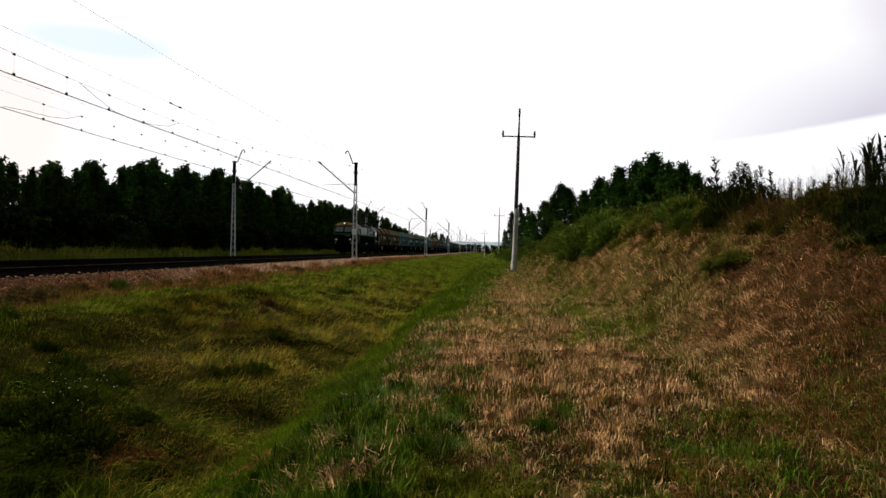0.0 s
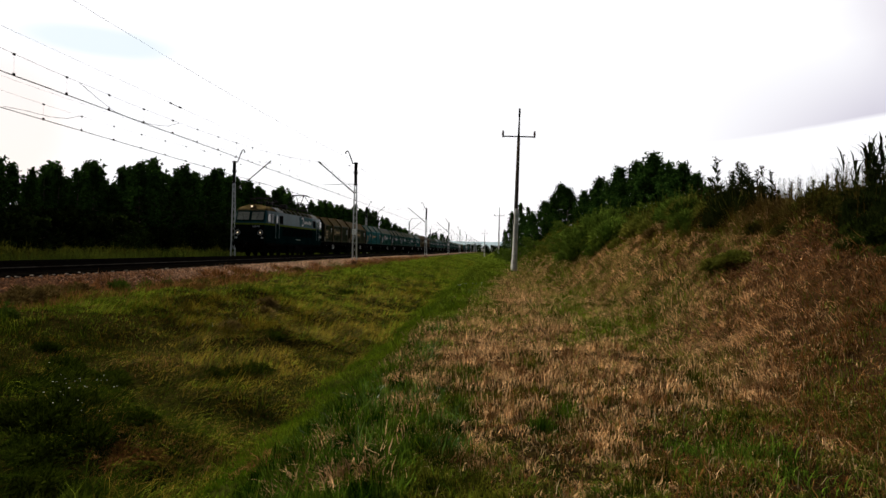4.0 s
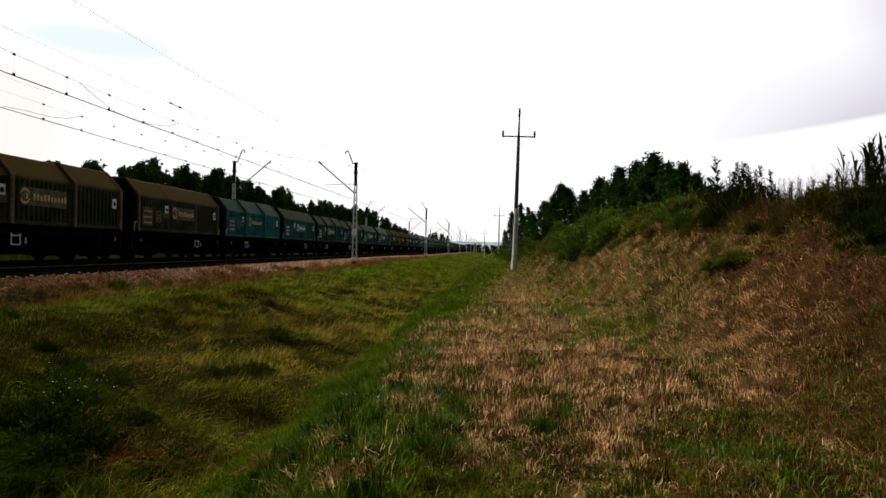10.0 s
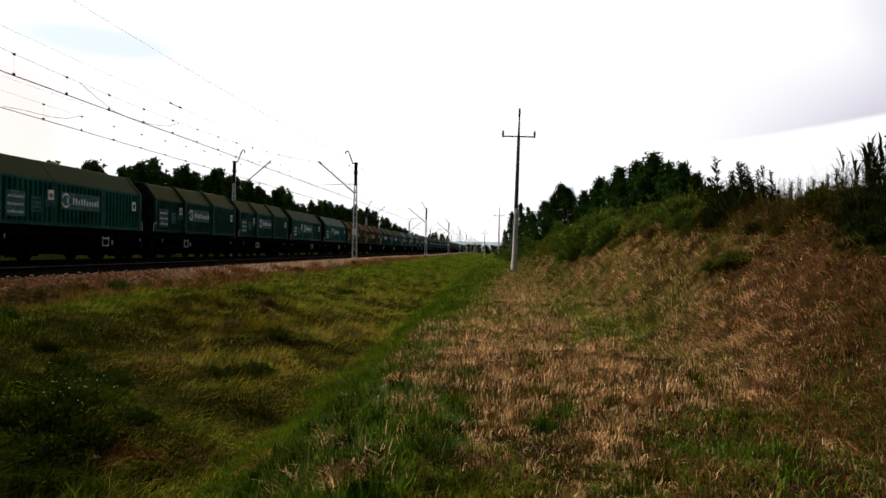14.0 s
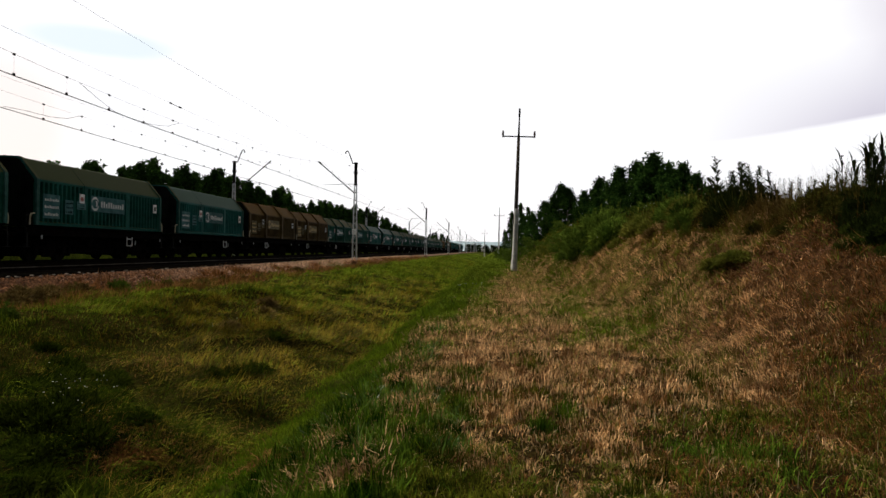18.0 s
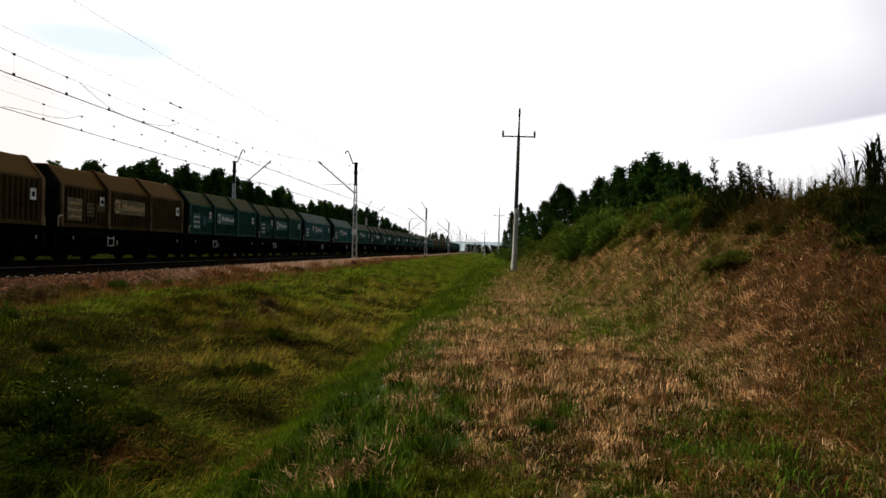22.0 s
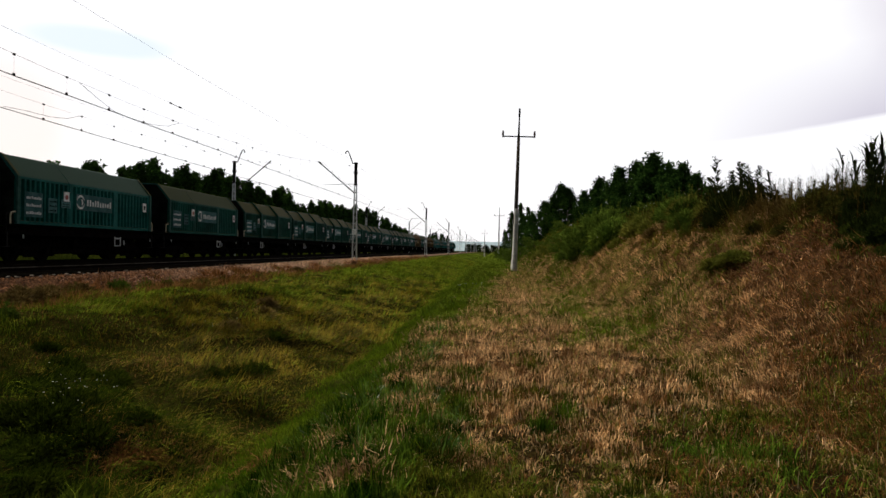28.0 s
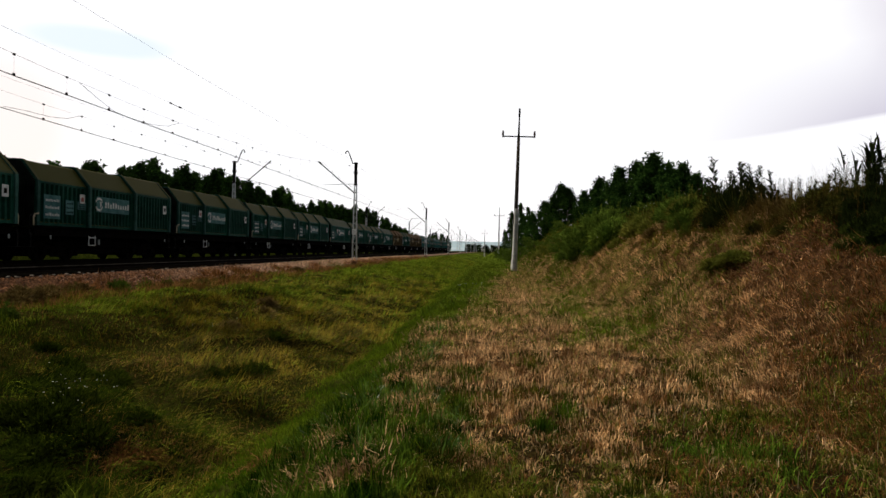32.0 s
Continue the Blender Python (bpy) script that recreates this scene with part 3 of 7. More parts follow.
def hood_outline(grow=0.0, rib=0.0):
    """Section of a hood: (x, z) round it from the lower edge; rib: how far the side sheets stand proud."""
    w, t = 1.44 + grow, grow * 0.6
    half = [(w + 0.03, 1.50), (w + 0.03, 1.62), (w + rib, 1.66), (w + rib, 3.24 + t * 0.4), (w + 0.025, 3.28 + t * 0.4), (w + 0.02, 3.36 + t * 0.4), (w - 0.03, 3.44 + t * 0.5),
            (0.80 + grow * 0.4, 4.19 + t), (0.70 + grow * 0.4, 4.235 + t), (0.0, 4.26 + t)]
    return half + [(-x, z) for x, z in half[-2::-1]]


def loft(sh, rings, cap=True):
    """Joins rings of equal length; the lower edge is closed by the last pair."""
    n = len(rings[0])
    k = len(sh.v)
    for r in rings:
        sh.v += [tuple(p) for p in r]
    for i in range(len(rings) - 1):
        for j in range(n):
            q = (j + 1) % n
            sh.f.append((k + i * n + j, k + i * n + q, k + (i + 1) * n + q, k + (i + 1) * n + j))
    if cap:
        sh.f += [tuple(range(k, k + n)), tuple(range(k + (len(rings) - 1) * n, k + len(rings) * n))]


def hood(name, y0, y1, grow, paint, parent, rims=(True, True)):
    """One hood: a single pressed sheet with upright ribs on both sides, and arched rims at its ends."""
    rings = [[(x, y0, z) for x, z in hood_outline(grow, 0.03)], [(x, y0 + 0.24, z) for x, z in hood_outline(grow, 0.03)]]
    n = max(4, int((y1 - y0 - 0.5) / 0.27))
    step = (y1 - y0 - 0.46) / n
    for i in range(n):
        y = y0 + 0.25 + i * step
        for f, r in ((0.02, -0.075), (0.50, -0.075), (0.62, 0.03), (0.92, 0.03)):
            rings.append([(x, y + f * step, z) for x, z in hood_outline(grow, r)])
    rings += [[(x, y1 - 0.2, z) for x, z in hood_outline(grow, 0.03)], [(x, y1, z) for x, z in hood_outline(grow, 0.03)]]
    sh = Shape()
    loft(sh, rings)
    ob = part(name, sh, paint, parent)
    for y, on in ((y0 + 0.07, rims[0]), (y1 - 0.07, rims[1])):
        if on:
            rim = Shape()
            o, i = hood_outline(grow + 0.055, 0.03), hood_outline(grow - 0.02, 0.03)
            k = len(o)
            vs = [(x, yy, z) for yy in (y - 0.08, y + 0.08) for ring in (o, i) for x, z in ring]
            fs = []
            for a in range(k - 1):
                b = a + 1
                fs += [(a, b, k + b, k + a), (2 * k + a, 3 * k + a, 3 * k + b, 2 * k + b), (a, 2 * k + a, 2 * k + b, b), (k + a, k + b, 3 * k + b, 3 * k + a)]
            rim.add(vs, fs)
            part("end_rim", rim, RIM_BROWN if paint in (BROWN, OLIVE) else RIM_TEAL, ob, "raised weathered hood rim")
    return ob


def wheelset(r, parent, at):
    sh = Shape()
    for s in (-1, 1):
        sh.tube((s * 0.68, 0, 0), (s * 0.795, 0, 0), r, n=24)
        sh.tube((s * 0.66, 0, 0), (s * 0.69, 0, 0), r + 0.028, n=24)
        sh.tube((s * 0.79, 0, 0), (s * 0.83, 0, 0), 0.12, n=10)
        for i in range(4):
            a = math.pi / 2 * i
            sh.box((s * 0.80, math.cos(a) * r * 0.55, math.sin(a) * r * 0.55), (0.02, 0.12, 0.12))
    sh.tube((-0.98, 0, 0), (0.98, 0, 0), 0.07, n=10)
    return part("wheelset", sh, WHEEL, parent, "steel wheelset with shiny treads", at)


def freight_bogie(parent, y):
    sh = Shape()
    for s in (-1, 1):
        x = s * 0.99
        sh.box((x, 0, 0.56), (0.10, 1.2, 0.22), b=0.03)
        sh.box((x, 0, 0.74), (0.12, 0.5, 0.16), b=0.02)
        for q in (-0.9, 0.9):
            sh.box((x, q, 0.47), (0.14, 0.26, 0.28), b=0.03)
            sh.box((x, q * 0.72, 0.60), (0.09, 0.5, 0.12), pose(0, 0, 0), b=0.02)
        for q in (-0.2, 0.0, 0.2):
            sh.tube((x, q, 0.42), (x, q, 0.66), 0.075, n=8)
        sh.box((s * 0.93, 0, 0.32), (0.08, 0.86, 0.28), b=0.02)
    sh.box((0, 0, 0.66), (2.0, 0.42, 0.22), b=0.03)
    for q in (-1.55, 1.55):
        sh.box((0, q, 0.38), (1.7, 0.14, 0.34), b=0.03)
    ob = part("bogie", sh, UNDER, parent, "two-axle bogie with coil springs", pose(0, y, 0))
    wheelset(0.46, ob, pose(0, -0.9, 0.46))
    wheelset(0.46, ob, pose(0, 0.9, 0.46))
    return ob


def buffers(parent, y_face, way):
    for s in (-1, 1):
        sh = Shape().tube((s * 0.875, y_face, 1.06), (s * 0.875, y_face - way * 0.06, 1.06), 0.225, n=16)
        sh.tube((s * 0.875, y_face - way * 0.05, 1.06), (s * 0.875, y_face - way * 0.36, 1.06), 0.09, n=10)
        sh.tube((s * 0.875, y_face - way * 0.30, 1.06), (s * 0.875, y_face - way * 0.62, 1.06), 0.135, n=10)
        part("buffer", sh, UNDER, parent)
    sh = Shape().box((0, y_face - way * 0.45, 1.03), (0.16, 0.5, 0.2), b=0.03)
    sh.tube((0, y_face - way * 0.3, 1.03), (0, y_face - way * 0.02, 0.93), 0.05)
    sh.tube((-0.25, y_face - way * 0.5, 0.95), (-0.22, y_face - way * 0.15, 0.62), 0.03)
    part("coupling", sh, UNDER, parent)


def freight_wagon(paint, mark, label, stepped, badge):
    """A bogie coil wagon with three telescopic hoods; y = 0 at the leading buffers."""
    panel = PANEL_BROWN if paint in (BROWN, OLIVE) else PANEL
    thing = tagged(empty("freight_wagon"), label, "freight wagon", "wagons of the goods train")
    L = WAGON_LENGTH
    sh = Shape().box((0, L / 2, 1.22), (2.5, L - 1.24, 0.2), b=0.02)
    for s in (-1, 1):
        sh.box((s * 1.27, L / 2, 1.24), (0.1, L - 1.24, 0.34), b=0.02)
        sh.box((s * 1.33, L / 2, 1.43), (0.14, L - 1.4, 0.05))
    for y in (2.4, 4.6, 6.02, 7.5, 9.6):
        sh.box((0, y, 1.05), (2.3, 0.14, 0.22))
    sh.box((0.0, L / 2, 0.82), (1.5, L - 5.4, 0.60), b=0.08)
    for y in (2.55, L - 2.55):
        sh.box((0.0, y, 0.86), (1.3, 2.6, 0.44), b=0.05)
    part("underframe", sh, UNDER, thing, "near-black steel underframe")
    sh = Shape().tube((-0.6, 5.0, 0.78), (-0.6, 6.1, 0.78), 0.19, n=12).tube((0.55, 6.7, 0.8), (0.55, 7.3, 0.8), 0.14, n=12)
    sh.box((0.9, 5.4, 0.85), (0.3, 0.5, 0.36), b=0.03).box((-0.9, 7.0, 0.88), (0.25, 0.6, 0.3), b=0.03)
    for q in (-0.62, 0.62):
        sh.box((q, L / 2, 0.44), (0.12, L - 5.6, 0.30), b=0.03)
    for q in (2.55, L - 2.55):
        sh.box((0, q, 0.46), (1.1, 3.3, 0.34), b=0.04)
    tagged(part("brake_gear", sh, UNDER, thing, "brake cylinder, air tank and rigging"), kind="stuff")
    y = [0.62, 4.05, 7.72, 11.25] if stepped else [0.95, 4.25, 7.75, 10.92]
    for k, (a, b) in enumerate(zip(y, y[1:])):
        grow = (-0.10, 0.02, 0.13)[k] if stepped else (0.02, 0.035, 0.02)[k]
        h = hood("hood", a - (0.14 if k else 0.0), b + (0.0 if stepped or k == 2 else 0.05), grow, paint, thing,
                 rims=(True, k == 2) if stepped else (k == 0, k == 2))
        for s in (-1, 1):
            x = s * (1.44 + grow + 0.040)
            if k == 0:
                for c, w, hgt, m in ((a + 0.95, 1.05, 1.0, DIM_MARK), (a + 2.1, 0.55, 0.62, DIM_MARK), (a + 2.95, 0.62, 0.36, DIM_MARK)):
                    z = 2.75 - hgt / 2 + (0.05 if w > 1 else -0.1)
                    part("data_panel", Shape().box((x, c, z), (0.012, w, hgt), b=0.003), panel, h, "flat data panel between the ribs")
                    tx = Shape()
                    for row in range(3):
                        letter_bars(tx, c - w * 0.42, c + w * 0.42, z + hgt * (0.22 - 0.3 * row), z + hgt * (0.34 - 0.3 * row), x + s * 0.012, max(4, int(w * 9)), seed=row + k)
                    tagged(part("lettering", tx, mark if w > 1 else UNDER, h, "row of small bars of writing"), kind="stuff")
                sq = Shape().box((x, a + 2.98, 2.78), (0.014, 0.36, 0.42), b=0.003)
                part("warning_plate", sq, MARK, h, "white square warning plate")
                part("warning_sign", Shape().tube((x - s * 0.004, a + 2.98, 2.76), (x + s * 0.014, a + 2.98, 2.76), 0.11, n=12), RED if badge else UNDER, h, "round sign")
            elif k == 1:
                if paint is not BLUE:
                    part("logo_panel", Shape().box((x, (a + b) / 2 - 0.05, 2.62), (0.012, 2.75, 0.72), b=0.003), panel, h, "smooth panel across the ribs")
                mk = Shape()
                swirl(mk, a + 0.62 if s > 0 else b - 0.62, 2.62, 0.27, x + (0.008 if s > 0 else -0.018))
                part("emblem", mk, mark, h, "broken ring emblem")
                tx = Shape()
                letter_bars(tx, a + 1.05, b - 0.5, 2.48, 2.76, x + s * 0.012, 10, seed=4)
                tagged(part("lettering", tx, mark, h, "row of large bars of writing"), kind="stuff")
            else:
                part("warning_plate", Shape().box((x, b - 0.62, 2.72), (0.014, 0.34, 0.46), b=0.003), MARK, h, "white square plate")
                part("warning_sign", Shape().box((x + s * 0.008, b - 0.62, 2.72), (0.012, 0.16, 0.2), m=None), UNDER, h, "dark sign on the plate")
    for e, way in ((y[0], 1), (y[-1], -1)):
        sh = Shape().prism([(px * 0.99, max(1.3, pz - 0.02)) for px, pz in hood_outline(-0.13 if stepped and way > 0 else -0.03, 0.0)], e - way * 0.02, e - way * 0.10)
        for q in (-0.9, -0.3, 0.3, 0.9):
            sh.box((q, e - way * 0.13, 2.55), (0.09, 0.08, 2.2))
        part("end_wall", sh, END_SHADE, thing, "ribbed steel end wall, its shade put into the colour")
        for s in (-1, 1):
            rail = Shape().path([(s * 1.36, e - way * 0.36, 1.1), (s * 1.36, e - way * 0.36, 1.9), (s * 1.36, e - way * 0.12, 1.95)], 0.02)
            rail.box((s * 1.37, e - way * 0.2, 1.88), (0.03, 0.36, 0.05))
            part("handrail", rail, DARK_STEEL, thing, "dark shunter's handrail")
            grip = Shape().path([(s * 1.46, e + way * 0.02, 1.98), (s * 1.46, e - way * 0.20, 1.95), (s * 1.46, e - way * 0.27, 1.82), (s * 1.46, e - way * 0.27, 1.50)], 0.03)
            part("corner_grip", grip, CREAM, thing, "cream-painted corner grip")
            step = Shape().box((s * 1.25, e - way * 0.34, 0.62), (0.34, 0.28, 0.03)).box((s * 1.40, e - way * 0.34, 0.9), (0.03, 0.05, 0.6))
            part("step", step, DARK_STEEL, thing, "dark hanging step")
        buffers(thing, 0.0 if way > 0 else L, -way)
    for s in (-1, 1):
        fr = Shape()
        x = s * 1.36
        yy = 4.4 if stepped else 8.1
        fr.path([(x, yy - 0.24, 1.14), (x, yy - 0.24, 0.70), (x, yy + 0.24, 0.70), (x, yy + 0.24, 1.14)], 0.024)
        fr.box((x, yy, 1.05), (0.03, 0.5, 0.05))
        part("tally_plate", Shape().box((x, yy + 0.55, 0.86), (0.02, 0.1, 0.24)), DIM_MARK, thing)
        part("step_frame", fr, MARK, thing, "white painted step bracket")
        for q in (0.95, 10.6):
            part("tally_plate", Shape().box((s * 1.345, q + 0.6, 1.02), (0.02, 0.08, 0.16)), DIM_MARK, thing, "small pale tally plate")
    for q in (2.55, L - 2.55):
        freight_bogie(thing, q)
    return thing


def loco_shell(name, section, paint, parent, label=""):
    """A band of the body: section is a list of (half width, height); the ends lean back above the waist."""
    L = 17.7
    stations = [0.0, 0.14, 0.6, 2.5, L - 2.5, L - 0.6, L - 0.14, L]
    narrow = [0.83, 0.88, 0.915, 1.0, 1.0, 0.915, 0.88, 0.83]
    sh = Shape()
    k = len(section)
    rings = []
    for i, (y, w) in enumerate(zip(stations, narrow)):
        ring = []
        for s in (-1, 1):
            for hw, z in (section if s < 0 else section):
                lean = max(0.0, z - 2.70) * 0.36
                rise = max(0.0, z - 4.0) * 1.2
                yy = y + (lean + rise if i < 4 else -lean - rise)
                ring.append((s * hw * w, yy, z - (0.10 * (hw / 1.5) if z > 4.0 and i in (0, 7) else 0)))
        rings.append(ring)
    for r in rings:
        sh.v += r
    n = 2 * k
    for i in range(len(rings) - 1):
        a, b = i * n, (i + 1) * n
        for j in range(k - 1):
            sh.f += [(a + j, a + j + 1, b + j + 1, b + j), (a + k + j, b + k + j, b + k + j + 1, a + k + j + 1)]
        sh.f.append((a + k - 1, a + 2 * k - 1, b + 2 * k - 1, b + k - 1))
    for a in (0, (len(rings) - 1) * n):
        for j in range(k - 1):
            sh.f.append((a + j, a + k + j, a + k + j + 1, a + j + 1))
    return part(name, sh, paint, parent, label, pose(0, 0.92, 0))


def pantograph(parent, y, height, up):
    base = Shape()
    for s in (-1, 1):
        base.tube((s * 0.55, y - 1.0, 4.60), (s * 0.55, y + 1.0, 4.60), 0.035)
        base.tube((-0.6, y + s * 1.0, 4.60), (0.6, y + s * 1.0, 4.60), 0.035)
        for q in (-0.85, 0.85):
            base.tube((s * 0.55, y + q, 4.22), (s * 0.55, y + q, 4.60), 0.06)
    ob = part("pantograph", base, DARK_STEEL, parent, "raised diamond pantograph" if up else "folded diamond pantograph")
    knee = 1.55 if up else 1.75
    mid = (4.62 + height) / 2 - (0.12 if up else 0.0)
    for s in (-1, 1):
        for way in (-1, 1):
            part("lower_arm", Shape().tube((s * 0.5, y + way * 0.35, 4.62), (s * 0.62, y + way * knee, mid), 0.045), DARK_STEEL, ob)
            part("upper_arm", Shape().tube((s * 0.62, y + way * knee, mid), (s * 0.42, y + way * 0.16, height - 0.08), 0.03), DARK_STEEL, ob)
    for way in (-1, 1):
        part("cross_tube", Shape().tube((-0.62, y + way * knee, mid), (0.62, y + way * knee, mid), 0.03), DARK_STEEL, ob)
        part("brace", Shape().tube((-0.62, y + way * knee, mid), (0.42, y + way * 0.16, height - 0.08), 0.015), DARK_STEEL, ob)
    for way in (-1, 1):
        pan = Shape().path([(-0.98, y + way * 0.28, height - 0.2), (-0.62, y + way * 0.28, height), (0.62, y + way * 0.28, height), (0.98, y + way * 0.28, height - 0.2)], 0.04)
        part("contact_strip", pan, DARK_STEEL, ob)


def locomotive():
    thing = tagged(empty("locomotive"), "dark teal and pale blue electric locomotive with lit headlamps", "locomotive")
    L = 19.24
    loco_shell("lower_body", [(1.44, 1.02), (1.50, 1.12), (1.50, 2.56)], LOCO_LOW, thing)
    loco_shell("waist_stripe", [(1.507, 2.56), (1.507, 2.72)], LOCO_STRIPE, thing, "yellow-green stripe")
    loco_shell("upper_body", [(1.50, 2.72), (1.465, 3.62), (1.44, 3.77)], LOCO_HIGH, thing)
    loco_shell("roof", [(1.44, 3.77), (1.38, 3.89), (1.21, 4.05), (0.85, 4.20), (0.4, 4.28), (0.05, 4.30)], LOCO_ROOF, thing, "dusty brown curved roof")
    # darkened front plates and window surrounds: the backlit front's shade is in their colour
    for way, y in ((1, 0.90), (-1, L - 0.60)):
        part("front_plate", Shape().box((0, y, 1.84), (2.42, 0.03, 1.46), b=0.01), LOCO_FRONT, thing, "dark front, its shade put into the paint")
        part("front_skirt", Shape().box((0, y + way * 0.1, 0.86), (2.5, 0.22, 0.42), b=0.04), UNDER, thing)
        part("rail_guard", Shape().box((0, y + way * 0.15, 0.5), (2.3, 0.08, 0.36), b=0.03), UNDER, thing)
        for s in (-1, 1):
            m = pose(s * 0.60, y + way * 0.225, 3.30, way * -19.8)
            fr = part("windscreen_frame", Shape().box((0, 0, 0), (1.19, 0.05, 0.98), b=0.02), LOCO_LOW, thing, "dark windscreen surround", m)
            part("windscreen", Shape().box((0, -way * 0.02, 0.0), (0.98, 0.035, 0.70), b=0.01), GLASS, fr, "cab windscreen, pale from a reflection put into its colour")
            wp = Shape().tube((-s * 0.1, -way * 0.05, -0.36), (s * 0.12, -way * 0.05, 0.3), 0.014)
            part("wiper", wp, DARK_STEEL, fr)
            lamp = part("headlamp", Shape().tube((s * 0.95, y + way * 0.02, 1.92), (s * 0.95, y - way * 0.14, 1.92), 0.225, 0.205, n=20), DARK_STEEL, thing, "round headlamp in a dull ring")
            ring = Shape()
            for i in range(20):
                a, b = 2 * math.pi * i / 20, 2 * math.pi * (i + 1) / 20
                ring.tube((s * 0.95 + 0.2 * math.cos(a), y - way * 0.14, 1.92 + 0.2 * math.sin(a)), (s * 0.95 + 0.2 * math.cos(b), y - way * 0.14, 1.92 + 0.2 * math.sin(b)), 0.024, n=6)
            part("lamp_ring", ring, DIM_MARK, lamp, "dull grey rim")
            part("lamp_lens", Shape().tube((s * 0.95, y - way * 0.12, 1.92), (s * 0.95, y - way * 0.15, 1.92), 0.062, n=14), LAMP if way > 0 else GLASS, lamp, "lit warm lens" if way > 0 else "unlit lens")
            part("marker_lamp", Shape().tube((s * 1.08, y, 1.5), (s * 1.08, y - way * 0.1, 1.5), 0.075, n=12), GALV, thing, "small marker lamp")
            part("buffer_sleeve", Shape().tube((s * 0.875, y + way * 0.1, 1.06), (s * 0.875, y - way * 0.25, 1.06), 0.15, n=12), UNDER, thing)
        top = part("top_lamp", Shape().box((0, y + way * 0.66, 4.10), (0.42, 0.45, 0.30), b=0.06), LOCO_ROOF, thing, "roof headlamp housing")
        part("lamp_lens", Shape().tube((0, y + way * 0.44, 4.10), (0, y + way * 0.41, 4.10), 0.085, n=14), LAMP if way > 0 else GLASS, top, "lit warm lens" if way > 0 else "unlit lens")
        nm = Shape()
        letter_bars(nm, -0.32, 0.32, 0, 0.16, 0, 6, seed=7)
        tagged(part("number_bars", nm, DIM_MARK, thing, "row of small bars of writing", Matrix.Translation((0.55, y - way * 0.03, 2.36)) @ pose(0, 0, 0, 0, 0, 90)), kind="stuff")
        buffers(thing, 0.0 if way > 0 else L, -way)
        for s in (-1, 1):
            part("handrail", Shape().path([(s * 1.25, y - way * 0.03, 1.3), (s * 1.25, y - way * 0.10, 1.4), (s * 1.25, y - way * 0.10, 2.2), (s * 1.25, y - way * 0.03, 2.3)], 0.02), DARK_STEEL, thing)
    # sides
    for s in (-1, 1):
        x = s * 1.505
        for way, y in ((1, 0.92), (-1, L - 0.62)):
            part("quarter_window", Shape().box((0, 0, 0), (0.05, 0.46, 0.66), b=0.015), GLASS, thing, "pale corner window of the cab", pose(s * 1.372, y + way * 0.72, 3.16, 0, 0, -s * way * 3.6))
            part("cab_window", Shape().box((0, 0, 0), (0.05, 0.52, 0.74), b=0.015), SIDE_GLASS, thing, "dark cab side window", pose(s * 1.425, y + way * 1.36, 3.14, 0, 0, -s * way * 3.6))
            door = part("cab_door", Shape().box((x, y + way * 2.35, 2.42), (0.035, 0.72, 1.95), b=0.015), LOCO_HIGH, thing, "narrow crew door")
            part("door_window", Shape().box((x + s * 0.012, y + way * 2.35, 3.08), (0.03, 0.36, 0.62), b=0.01), GLASS, door, "pale door window")
            part("door_stripe", Shape().box((x + s * 0.012, y + way * 2.35, 2.08), (0.03, 0.70, 1.25), b=0.01), LOCO_LOW, door, "dark lower door panel")
            hr = Shape().tube((x + s * 0.05, y + way * 1.9, 1.5), (x + s * 0.05, y + way * 1.9, 3.2), 0.018).tube((x + s * 0.05, y + way * 2.8, 1.5), (x + s * 0.05, y + way * 2.8, 3.3), 0.018)
            part("grab_rail", hr, DIM_MARK, thing, "pale grab rails beside the door")
            part("engine_room_window", Shape().box((s * 1.488, y + way * 3.55, 3.12), (0.03, 1.0, 0.74), b=0.015), GRILLE, thing, "dark square opening")
            for z in (0.45, 0.75, 1.0):
                part("step", Shape().box((s * 1.4, y + way * 2.35, z), (0.25, 0.5, 0.03)), UNDER, thing)
            part("roof_end_panel", Shape().prism([(s * 1.475, 3.76), (s * 1.415, 3.89), (s * 1.23, 4.06), (s * 0.95, 4.18), (s * 0.95, 4.11), (s * 1.2, 3.98), (s * 1.37, 3.84), (s * 1.42, 3.76)],
                                                   min(y + way * 2.3, y + way * 4.2), max(y + way * 2.3, y + way * 4.2)), LOCO_PALE, thing, "pale grey roof edge")
            if way < 0:
                tx = Shape()
                letter_bars(tx, y - 1.75, y - 0.65, 1.80, 2.12, s * 1.475, 5, seed=3)
                tagged(part("number_bars", tx, MARK, thing, "row of white bars of writing"), kind="stuff")
        for i in range(7):
            y = 5.1 + i * 1.36
            g = part("ventilation_grille", Shape().box((x, y + 0.3, 2.14), (0.03, 1.16, 0.80), b=0.01), GRILLE, thing, "black louvred air intake")
            for q in range(6):
                part("louvre", Shape().box((x + s * 0.018, y + 0.3, 1.83 + 0.125 * q), (0.02, 1.1, 0.035)), GRILLE, g)
        for i in range(6):
            y = 5.3 + i * 1.48
            sh = Shape().prism([(s * 1.47, 3.77), (s * 1.40, 3.90), (s * 1.23, 4.07), (s * 1.0, 4.16), (s * 1.0, 4.09), (s * 1.36, 3.80)], y - 0.60, y + 0.60)
            part("roof_grille", sh, ROOF_DARK, thing, "dark olive roof-edge air intake")
        for i in range(7):
            y = 5.3 + (i - 0.5) * 1.48
            sh = Shape().prism([(s * 1.48, 3.76), (s * 1.42, 3.91), (s * 1.25, 4.085), (s * 1.0, 4.185), (s * 1.0, 4.11), (s * 1.36, 3.80)], y - 0.045, y + 0.045)
